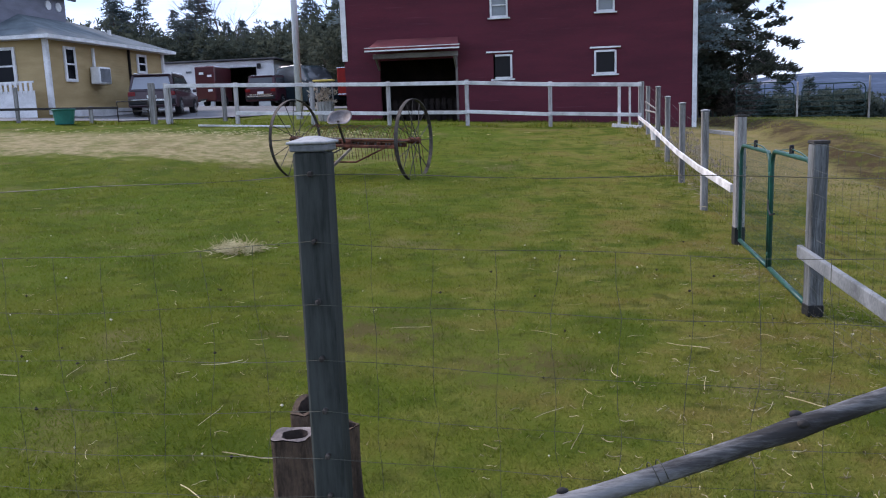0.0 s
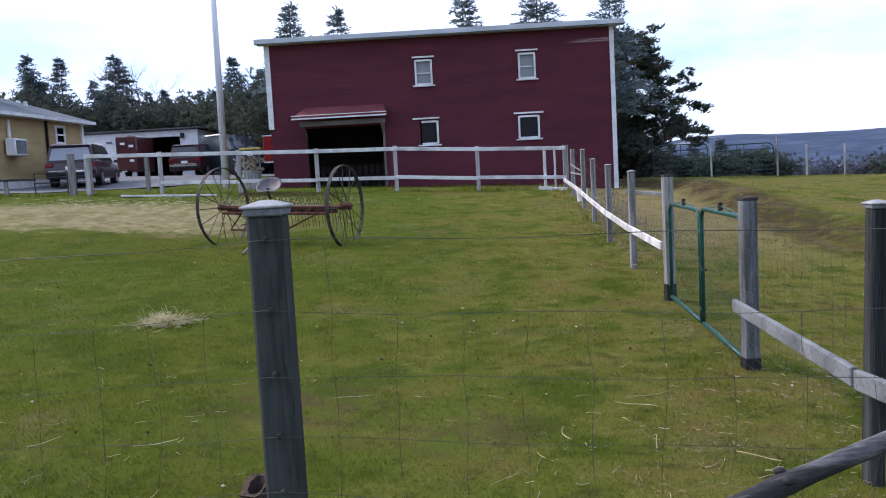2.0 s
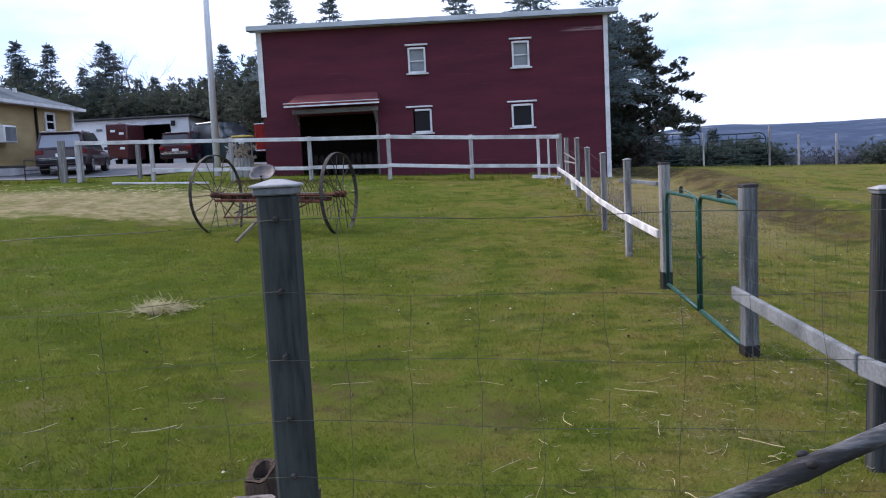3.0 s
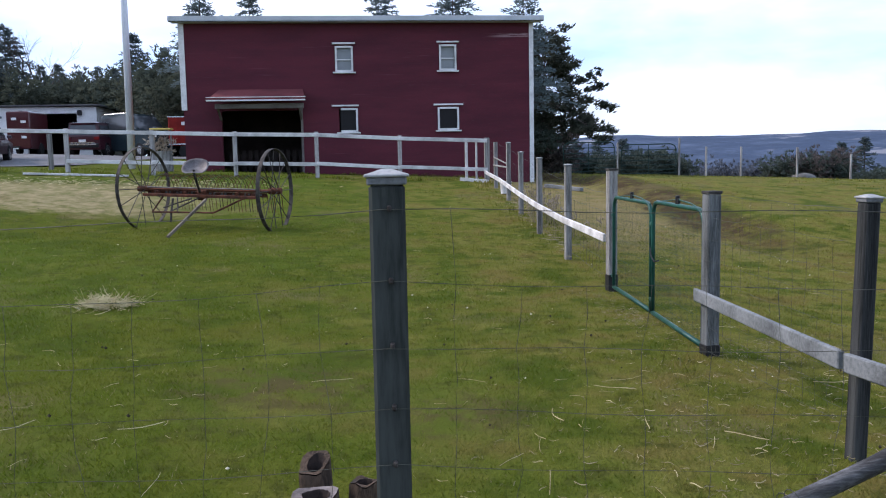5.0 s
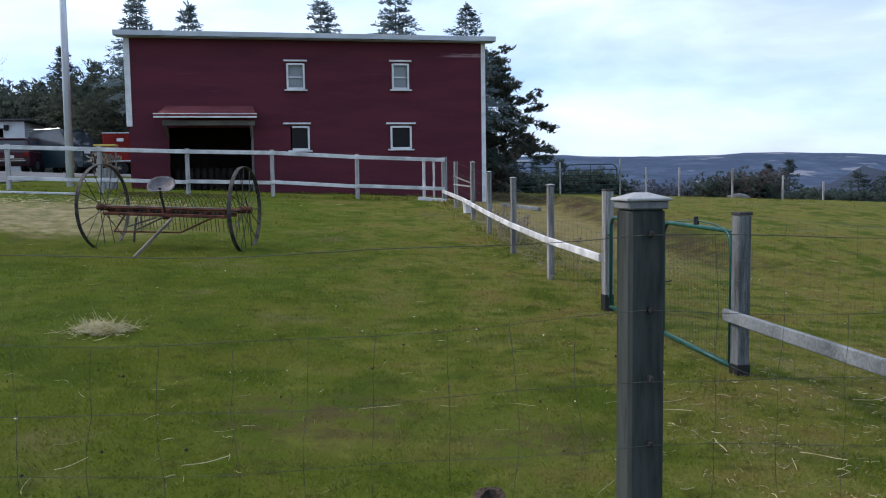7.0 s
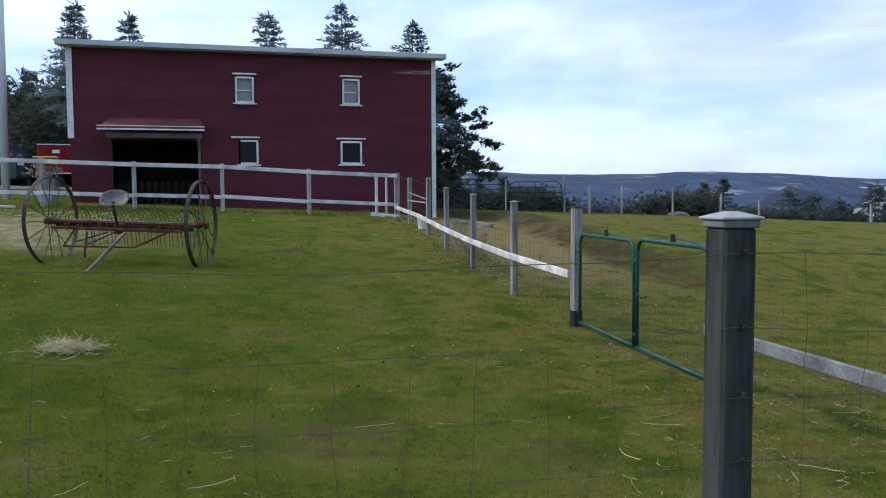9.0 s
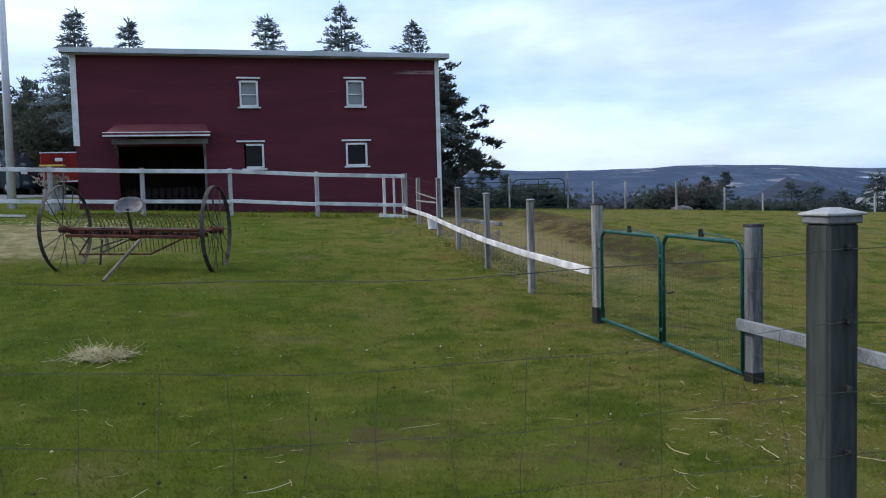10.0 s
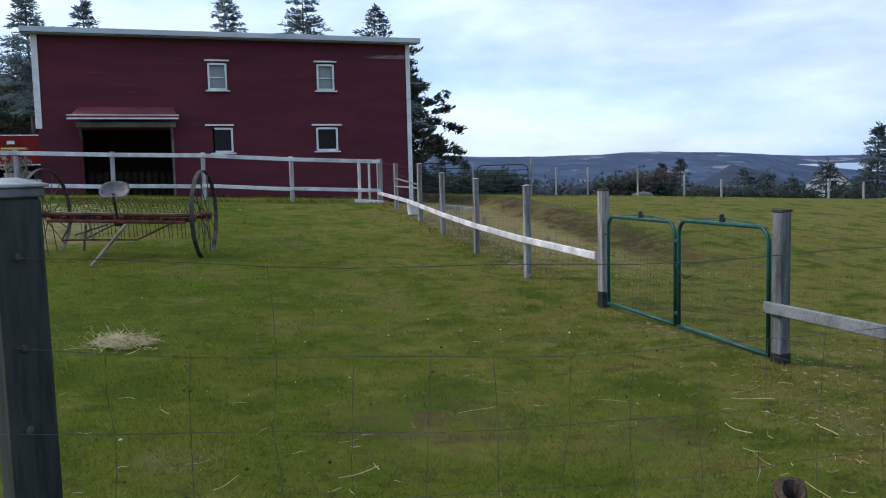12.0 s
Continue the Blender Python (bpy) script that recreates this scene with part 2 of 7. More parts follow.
def height(x, y):
    """The land: a paddock that climbs to the yard, a field that ends in a brow, a valley, far hills."""
    x, y = np.asarray(x, float), np.asarray(y, float)
    r = np.hypot(x, y)
    z = 0.08 + 1.07 * smooth01((y - 8) / 16) - 0.04 * np.clip(x, -26, 30)
    z = z + 0.018 * wobble(x, y, 0.9) + 0.008 * wobble(x, y, 2.7, 1.0)
    z = z - 0.20 * np.exp(-((x + 4.2) / 2.2) ** 2 - ((y - 15.0) / 2.5) ** 2)
    z = z + 0.045 * smooth01(x / 2.0) * (1 - smooth01((x - 3.0) / 3.0)) * (1 - smooth01((y - 9.0) / 4.0))
    # the sunk track beside the fence, the bank beyond it, the higher yard behind the barn
    on = smooth01((y - 10) / 5) * (1 - smooth01((y - 30) / 8))
    edge = 6.3 + 0.35 * np.sin(y * 0.55) + 0.15 * np.sin(y * 1.7)
    z = z + on * (-0.12 * smooth01((x - 3.5) / 1.0) * (1 - smooth01((x - edge) / 0.5)) + 0.16 * smooth01((x - edge) / 1.1))
    z = z + 0.5 * smooth01((y - 30) / 12) * smooth01((-x - 3) / 5)
    # the brow, open towards the right, and the valley below it
    open_side = smooth01((np.arctan2(x, np.maximum(y, 1e-3)) - 0.10) / 0.14)
    open_side = np.where(y < 0, smooth01((x + 5) / 30), open_side)
    away = np.clip(r - 44, 0, None)
    drop = np.where(away < 60, away ** 2 * 0.0016, 5.76 + (away - 60) * 0.12)
    z = z - open_side * np.minimum(drop, 34 + 4 * wobble(x, y, 0.006))
    az = np.arctan2(x, y)
    rise = 98 - 26 * smooth01((az - 0.45) / 0.5) + 1.4 * np.sin(az * 47 + 1) + 0.9 * np.sin(az * 117 + 2)
    rise = rise + 7 * np.exp(-((az - 0.32) / 0.06) ** 2) + 7 * np.exp(-((az - 0.592) / 0.024) ** 2) + 4 * np.exp(-((az - 0.640) / 0.012) ** 2)
    shore = smooth01((az - 0.67) / 0.06)
    z = z + open_side * rise * smooth01((r - 1300 - 600 * shore) / (1100 - 400 * shore))
    z = z + open_side * 48 * np.exp(-((az - 0.665) / 0.045) ** 2) * np.exp(-((r - 1350) / 160) ** 2)
    return z


def h(x, y):
    return float(height(x, y))


def ground_material():
    m, n, l, bsdf = nodes_of("grazed_grass")
    g = n.new("ShaderNodeNewGeometry")
    pos = g.outputs["Position"]
    sep = n.new("ShaderNodeSeparateXYZ")
    l.new(pos, sep.inputs[0])
    big, mid, fine = noise_node(n, l, pos, 0.33, 5.0, 0.6), noise_node(n, l, pos, 2.2, 5.0, 0.65), noise_node(n, l, pos, 60.0, 4.0, 0.7)
    green = mixed(n, l, span(n, l, big, 0.35, 0.65), (0.082, 0.096, 0.011), (0.067, 0.102, 0.011))
    dry = span(n, l, sep.outputs["X"], -2.2, 2.6, 0.14, 1.0)
    patch, spot = noise_node(n, l, pos, 1.5, 4.0, 0.6), noise_node(n, l, pos, 5.5, 4.0, 0.6)

    def dried(value, lo, hi, most):
        p = n.new("ShaderNodeMath")
        p.operation = "MULTIPLY"
        l.new(span(n, l, value, lo, hi, 0.0, most), p.inputs[0])
        l.new(dry, p.inputs[1])
        return p.outputs[0]

    green = mixed(n, l, span(n, l, sep.outputs["X"], -1.5, 4.5, 0.0, 0.72), green, (0.162, 0.146, 0.034))
    green = mixed(n, l, dried(mid, 0.46, 0.70, 0.75), green, (0.201, 0.161, 0.052))
    green = mixed(n, l, dried(patch, 0.50, 0.66, 0.85), green, (0.147, 0.107, 0.034))
    green = mixed(n, l, span(n, l, patch, 0.36, 0.52, 0.9, 0.0), green, (0.049, 0.074, 0.008))
    green = mixed(n, l, span(n, l, mid, 0.56, 0.70, 0.0, 0.6), green, (0.132, 0.146, 0.024))
    green = mixed(n, l, span(n, l, spot, 0.52, 0.68, 0.0, 0.72), green, (0.045, 0.049, 0.011))
    green = mixed(n, l, span(n, l, fine, 0.30, 0.72, 0.0, 0.45), green, (0.057, 0.066, 0.008))

    def inside(value, a, b, soft):
        p = n.new("ShaderNodeMath")
        p.operation = "MULTIPLY"
        l.new(span(n, l, value, a - soft, a + soft), p.inputs[0])
        l.new(span(n, l, value, b - soft, b + soft, 1.0, 0.0), p.inputs[1])
        return p.outputs[0]

    def times(a, b):
        p = n.new("ShaderNodeMath")
        p.operation = "MULTIPLY"
        l.new(a, p.inputs[0])
        l.new(b, p.inputs[1])
        return p.outputs[0]

    # trodden straw in front of the yard fence
    wob = n.new("ShaderNodeMath")
    wob.operation = "MULTIPLY_ADD"
    l.new(mid, wob.inputs[0])
    wob.inputs[1].default_value = 2.2
    l.new(sep.outputs["Y"], wob.inputs[2])
    straw = times(inside(wob.outputs[0], 16.9, 20.3, 0.6), inside(sep.outputs["X"], -15.0, -3.6, 1.8))
    col = mixed(n, l, times(straw, times(span(n, l, mid, 0.3, 0.6, 0.4, 0.95), span(n, l, spot, 0.36, 0.62, 1.0, 0.62))), green, (0.31, 0.245, 0.14))
    # the worn track along the fence and the bare bank
    run = n.new("ShaderNodeMath")
    run.operation = "MULTIPLY_ADD"
    l.new(mid, run.inputs[0])
    run.inputs[1].default_value = 1.3
    l.new(sep.outputs["X"], run.inputs[2])
    along = inside(sep.outputs["Y"], 12.5, 33.0, 2.0)
    track = times(inside(run.outputs[0], 3.9, 6.9, 0.5), along)
    col = mixed(n, l, times(track, span(n, l, mid, 0.3, 0.62, 0.35, 0.9)), col, (0.20, 0.155, 0.075))
    bank = times(inside(run.outputs[0], 6.8, 8.0, 0.25), along)
    torn = times(span(n, l, mid, 0.34, 0.52, 0.35, 1.0), span(n, l, spot, 0.36, 0.52, 0.5, 1.0))
    col = mixed(n, l, times(bank, torn), col, (0.056, 0.039, 0.021))
    # worn earth under the near fence
    worn = span(n, l, noise_node(n, l, pos, 0.8, 3.0), 0.56, 0.72)
    col = mixed(n, l, times(worn, span(n, l, fine, 0.35, 0.6, 0.2, 0.85)), col, (0.13, 0.105, 0.045))
    # a bare dusty hollow where the animals lie
    for cx, cy, size in ((-0.55, 4.85, 0.7), (0.5, 4.3, 0.45)):
        away = n.new("ShaderNodeVectorMath")
        away.operation = "DISTANCE"
        l.new(pos, away.inputs[0])
        away.inputs[1].default_value = (cx, cy, 0.05)
        ragged = n.new("ShaderNodeMath")
        ragged.operation = "MULTIPLY_ADD"
        l.new(mid, ragged.inputs[0])
        ragged.inputs[1].default_value = 0.9
        l.new(away.outputs["Value"], ragged.inputs[2])
        col = mixed(n, l, times(span(n, l, ragged.outputs[0], 0.45 + size * 0.2, 0.45 + size * 1.3, 0.8, 0.0), span(n, l, spot, 0.38, 0.58, 0.1, 1.0)), col, (0.082, 0.062, 0.026))
    # far woods: distance haze is put into their colours as blue-grey
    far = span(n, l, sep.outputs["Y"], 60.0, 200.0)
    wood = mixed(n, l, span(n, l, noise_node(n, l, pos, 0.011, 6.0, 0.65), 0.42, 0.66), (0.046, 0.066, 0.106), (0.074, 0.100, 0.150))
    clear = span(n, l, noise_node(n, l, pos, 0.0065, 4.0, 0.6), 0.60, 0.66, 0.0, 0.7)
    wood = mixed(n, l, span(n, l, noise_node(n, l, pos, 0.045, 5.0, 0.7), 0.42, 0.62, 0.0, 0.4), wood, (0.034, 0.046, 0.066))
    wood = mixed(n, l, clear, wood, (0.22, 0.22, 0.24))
    # the wooded headland before the bay, darker with less haze in its colour
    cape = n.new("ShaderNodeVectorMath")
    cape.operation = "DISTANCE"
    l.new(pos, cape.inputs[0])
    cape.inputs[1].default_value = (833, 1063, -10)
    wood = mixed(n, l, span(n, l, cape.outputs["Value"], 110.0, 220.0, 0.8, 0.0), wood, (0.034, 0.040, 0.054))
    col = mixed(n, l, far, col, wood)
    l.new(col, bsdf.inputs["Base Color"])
    bsdf.inputs["Roughness"].default_value = 0.95
    bsdf.inputs["Specular IOR Level"].default_value = 0.03
    bumped(n, l, bsdf, fine, 0.8, 0.03)
    return m


def make_ground():
    def steps(near, fine, to, k):
        out, d = [0.0], fine
        while out[-1] < to:
            if out[-1] > near:
                d *= k
            out.append(out[-1] + d)
        return out

    side = steps(14, 0.35, 3800, 1.09)
    xs = np.array([-v for v in side[:0:-1]] + side)
    ys = np.array([-v for v in steps(4, 0.4, 900, 1.2)[:0:-1]] + steps(30, 0.35, 3800, 1.07))
    gx, gy = np.meshgrid(xs, ys)
    gz = height(gx, gy)
    verts = np.stack([gx, gy, gz], -1).reshape(-1, 3)
    w = len(xs)
    i = (np.arange(len(ys) - 1)[:, None] * w + np.arange(w - 1)[None]).ravel()
    faces = np.stack([i, i + 1, i + w + 1, i + w], -1)
    me = bpy.data.meshes.new("ground")
    me.from_pydata(verts.tolist(), [], faces.tolist())
    me.polygons.foreach_set("use_smooth", [True] * len(me.polygons))
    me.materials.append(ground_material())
    return tagged(new("ground", me), "grazed green paddock and field with bare patches and haze-tinted far wooded hills", "ground", kind="structure")


ground = make_ground()


# ---- the red barn ----
BY = 26.53


def wall_run(bm, x0, x1, z0, z1, holes, y, thick):
    """A wall in the x-z plane with openings that go through it."""
    xs = sorted({x0, x1, *[v for q in holes for v in q[:2]]})
    zs = sorted({z0, z1, *[v for q in holes for v in q[2:]]})
    for a, b in zip(xs, xs[1:]):
        for c, d in zip(zs, zs[1:]):
            mx, mz = (a + b) / 2, (c + d) / 2
            if not any(q[0] < mx < q[1] and q[2] < mz < q[3] for q in holes):
                box(bm, (mx, y + thick / 2, mz), (b - a, thick, d - c))
    bmesh.ops.remove_doubles(bm, verts=bm.verts[:], dist=0.0005)


def make_barn():
    barn = thing("barn", 0, BY, 1.0, "two-storey barn clad in dark red weathered boards with white trim", "barn")
    x0, x1, z0, z1 = -5.556, 5.563, 0.7, 5.93
    holes = [(-4.40, -1.93, z0, 3.24), (-0.79, -0.235, 4.43, 5.22), (2.53, 3.075, 4.45, 5.25), (-0.72, -0.13, 2.53, 3.27), (2.45, 3.13, 2.55, 3.27)]
    bm = bmesh.new()
    wall_run(bm, x0, x1, z0, z1, holes, BY, 0.14)
    part("front_wall", bm, RED, barn)
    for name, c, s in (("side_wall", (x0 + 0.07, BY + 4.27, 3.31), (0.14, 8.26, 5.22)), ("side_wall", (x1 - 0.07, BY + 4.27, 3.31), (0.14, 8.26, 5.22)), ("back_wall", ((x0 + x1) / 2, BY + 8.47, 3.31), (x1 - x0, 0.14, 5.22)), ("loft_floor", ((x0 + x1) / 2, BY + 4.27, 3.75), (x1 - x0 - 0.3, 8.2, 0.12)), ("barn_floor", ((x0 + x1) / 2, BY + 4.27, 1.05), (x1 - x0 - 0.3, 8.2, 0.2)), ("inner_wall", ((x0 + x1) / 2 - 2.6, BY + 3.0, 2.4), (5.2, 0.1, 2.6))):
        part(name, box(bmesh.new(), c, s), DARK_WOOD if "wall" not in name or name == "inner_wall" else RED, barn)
    # lapped boards, each row split at the openings
    bm = bmesh.new()
    rows, rng = 44, random.Random(4)
    lap = (z1 - z0 - 0.2) / rows
    for i in range(rows):
        c = z0 + 0.2 + i * lap
        d = c + lap
        cuts = [q for q in holes if q[2] - 0.02 < (c + d) / 2 < q[3] + 0.02]
        edges, at = [], x0 + 0.02
        for q in sorted(cuts):
            edges.append((at, q[0] - 0.03))
            at = q[1] + 0.03
        edges.append((at, x1 - 0.02))
        for a, b in edges:
            while b - a > 0.02:
                e = min(b, a + rng.uniform(1.9, 3.9))
                t, w = 0.0070 + rng.uniform(-0.0015, 0.0015), 0.0040
                vs = [bm.verts.new(v) for v in ((a, BY - t, c), (e, BY - t, c), (e, BY - w, d), (a, BY - w, d), (a, BY, c), (e, BY, c))]
                bm.faces.new((vs[0], vs[1], vs[2], vs[3]))
                bm.faces.new((vs[4], vs[5], vs[1], vs[0]))
                a = e + 0.003
    tagged(part("board_cladding", bm, RED, barn, "dark red lapped boards with faded streaks"), kind="stuff")
    # corner boards
    part("corner_board", box(bmesh.new(), (x0 + 0.03, BY - 0.032, 4.60), (0.17, 0.03, 2.66), None, 0.004), WHITE_TRIM, barn, "white corner board that ends half way down")
    part("corner_board", box(bmesh.new(), (x1 - 0.04, BY - 0.032, 3.33), (0.14, 0.03, 5.2), None, 0.004), WHITE_TRIM, barn, "white corner board")
    # roof and eave
    bm = bmesh.new()
    prof = ((BY - 0.34, 6.06), (BY + 4.3, 6.62), (BY + 8.9, 6.06), (BY + 8.9, 5.94), (BY + 4.3, 6.50), (BY - 0.34, 5.94))
    ends = [[bm.verts.new((x, y, z)) for y, z in prof] for x in (-5.83, 5.87)]
    for i in range(6):
        j = (i + 1) % 6
        bm.faces.new((ends[0][i], ends[1][i], ends[1][j], ends[0][j]))
    bm.faces.new(ends[0][::-1])
    bm.faces.new(ends[1])
    part("roof", bm, ROOFING, barn, "dark low-pitched roof")
    part("eave_board", box(bmesh.new(), (0.02, BY - 0.355, 6.035), (11.72, 0.028, 0.15), None, 0.004), FASCIA, barn, "pale weathered eave board")
    part("soffit", box(bmesh.new(), (0.02, BY - 0.19, 5.945), (11.6, 0.30, 0.02)), FASCIA, barn)
    # windows
    for k, (a, b, c, d, two) in enumerate(((-0.79, -0.235, 4.43, 5.22, True), (2.53, 3.075, 4.45, 5.25, True), (-0.72, -0.13, 2.53, 3.27, False), (2.45, 3.13, 2.55, 3.27, False))):
        win = part("window", box(bmesh.new(), ((a + b) / 2, BY + 0.07, (c + d) / 2), (b - a - 0.09, 0.012, d - c - 0.09)), SKY_PANE if two else PANE, barn, "small white-framed window, its pane coloured pale for the reflected sky" if two else "small white-framed window with a dark pane")
        for nm, cc, ss in (("frame_side", (a + 0.025, BY - 0.02, (c + d) / 2), (0.06, 0.06, d - c)), ("frame_side", (b - 0.025, BY - 0.02, (c + d) / 2), (0.06, 0.06, d - c)), ("frame_top", ((a + b) / 2, BY - 0.02, d - 0.02), (b - a - 0.11, 0.06, 0.06)), ("frame_bottom", ((a + b) / 2, BY - 0.02, c + 0.02), (b - a - 0.11, 0.06, 0.06))):
            if k == 2 and nm == "frame_side" and cc[0] < -0.5:
                continue
            part(nm, box(bmesh.new(), cc, ss, None, 0.004), WHITE_TRIM, win)
        part("head_board", box(bmesh.new(), ((a + b) / 2 - (0.09 if k == 2 else 0), BY - 0.045, d + 0.09), (b - a + (0.27 if k > 1 else 0.17), 0.07, 0.05), None, 0.004), WHITE_TRIM, win)
        part("sill", box(bmesh.new(), ((a + b) / 2, BY - 0.05, c - 0.035), (b - a + 0.16, 0.10, 0.045), None, 0.004), WHITE_TRIM, win)
        if two:
            part("meeting_rail", box(bmesh.new(), ((a + b) / 2, BY + 0.03, (c + d) / 2 - 0.02), (b - a - 0.12, 0.03, 0.035)), WHITE_TRIM, win)
    # canopy over the cart door
    bm = bmesh.new()
    L, R = -4.66, -1.72
    for z_in, z_out, y_in, y_out in ((3.90, 3.52, BY - 0.03, BY - 1.02),):
        vs = [bm.verts.new(v) for v in ((L, y_out, z_out), (R, y_out, z_out), (R - 0.12, y_in, z_in), (L + 0.22, y_in, z_in), (L, y_out, z_out - 0.03), (R, y_out, z_out - 0.03), (R - 0.12, y_in, z_in - 0.05), (L + 0.22, y_in, z_in - 0.05))]
        for f in ((0, 1, 2, 3), (7, 6, 5, 4), (4, 5, 1, 0), (5, 6, 2, 1), (6, 7, 3, 2), (7, 4, 0, 3)):
            bm.faces.new([vs[i] for i in f])
    canopy = part("canopy", bm, RED_ROOF, barn, "sloping red canopy over the cart door")
    part("canopy_edge", box(bmesh.new(), ((L + R) / 2, BY - 1.035, 3.485), (R - L + 0.03, 0.03, 0.045), None, 0.004), WHITE_TRIM, canopy, "white canopy edge")
    part("canopy_face", box(bmesh.new(), ((L + R) / 2, BY - 1.03, 3.537), (R - L + 0.01, 0.022, 0.055), None, 0.003), RED_ROOF, canopy, "dark red canopy face board")
    part("canopy_drip", box(bmesh.new(), ((L + R) / 2, BY - 1.035, 3.58), (R - L + 0.05, 0.03, 0.026), None, 0.004), WHITE_TRIM, canopy, "white drip strip")
    part("canopy_beam", box(bmesh.new(), ((L + R) / 2 + 0.05, BY - 0.60, 3.34), (R - L - 0.24, 0.10, 0.15), None, 0.006), GREY_TRIM, canopy, "weathered wooden beam")
    for x in (L + 0.25, R - 0.2):
        part("bracket", beam(bmesh.new(), (x, BY - 0.03, 2.95), (x, BY - 0.6, 3.3), 0.06, 0.06), GREY_TRIM, canopy)
    # door jambs and a low slatted door leaf
    for x in (-4.43, -1.90):
        part("door_jamb", box(bmesh.new(), (x, BY - 0.035, 2.2), (0.07, 0.05, 2.2), None, 0.004), GREY_TRIM if x > -3 else RED, barn)
    leaf = part("half_door", box(bmesh.new(), (-3.16, BY + 0.92, 1.85), (2.44, 0.04, 0.08)), DARK_WOOD, barn, "low slatted half door, coloured near black for the barn's inner shade")
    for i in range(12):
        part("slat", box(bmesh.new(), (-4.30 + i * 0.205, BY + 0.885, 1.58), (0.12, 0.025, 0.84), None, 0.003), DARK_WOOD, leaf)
    return barn


make_barn()


# ---- fences ----
def fence_post(name, x, y, top, w, material, label, cap=None, rz=0.0, lean=(0, 0), group="", bevel=0.008):
    base = h(x, y) - 0.12
    ob = thing(name, x, y, h(x, y), label, "fence post", group)
    m = pose(x, y, base, lean[0], lean[1], rz)
    hgt = top - base - (0.038 if cap else 0)
    bm = bmesh.new()
    box(bm, (0, 0, hgt / 2), (w, w, hgt), m, bevel)
    shaft = part("shaft", bm, material, ob)
    if cap:
        flat = cap is OLD_RAIL
        if flat:
            part("cap", box(bmesh.new(), (0, 0, hgt + 0.010), (w + 0.008, w + 0.008, 0.022), m, 0.003), cap, ob, "dark flat wooden cap")
        else:
            part("collar", box(bmesh.new(), (0, 0, hgt + 0.008), (w + 0.009, w + 0.009, 0.019), m, 0.003), CAP_SIDE, ob, "collar under the cap, coloured grey for its shaded sides")
            bm = bmesh.new()
            box(bm, (0, 0, hgt + 0.0205), (w + 0.021, w + 0.021, 0.007), m, 0.002)
            box(bm, (0, 0, hgt + 0.0300), (w + 0.014, w + 0.014, 0.012), m, 0.0, 0.25)
            part("cap", bm, cap, ob, "pale low-pyramid wooden cap")
    return ob


def rail(name, a, b, w, hgt, material, label, group=""):
    ob = part(name, beam(bmesh.new(), a, b, w, hgt), material)
    return tagged(ob, label, "fence rail", group)


# near wire fence
N0, N1, N2, N3, CC = (2.32, 1.60, 1.40), (0.056, 1.836, 1.456), (-2.215, 2.10, 1.545), (-4.45, 2.33, 1.63), (2.275, 3.42, 1.290)
GA, GB, FC = (2.73, 8.724, 1.39), (2.475, 5.52, 1.25), (3.32, 21.82, 2.13)
fence_post("fence_post", *N1, 0.085, POST_WOOD, "dark grey square post with a pale cap beside wire mesh", CAP_WOOD, -2, (0.0, 0.0), "wire fence posts")
fence_post("fence_post", *N2, 0.085, POST_WOOD, "dark grey square post with a pale cap beside wire mesh", CAP_WOOD, 27, (0, -0.5), "wire fence posts")
fence_post("fence_post", *N3, 0.092, POST_WOOD, "dark grey square post with a pale cap beside wire mesh", CAP_WOOD, 10, (0, 0), "wire fence posts")
fence_post("fence_post", *CC, 0.074, CORNER_WOOD, "weathered grey corner post with a flat pale cap and wire ties", CAP_WOOD, 0, (0, 1.2), "wire fence posts")
fence_post("gate_post", *GB, 0.10, GATE_WOOD, "grey square gate post with a dark cap and blackened foot", OLD_RAIL, 5, (0, 0), "gate posts")
fence_post("gate_post", *GA, 0.10, GREY_WOOD, "grey square gate post with a dark cap and blackened foot", OLD_RAIL, 5, (0, 0), "gate posts")
rail("fence_rail", (2.405, 5.62, 0.472), (2.222, 3.47, 0.504), 0.035, 0.09, GREY_RAIL, "silver-grey weathered rail nailed to the posts")
rail("fence_rail", (2.200, 3.40, 0.511), (2.250, 1.66, 0.570), 0.035, 0.09, GREY_RAIL, "silver-grey weathered rail nailed to the posts")


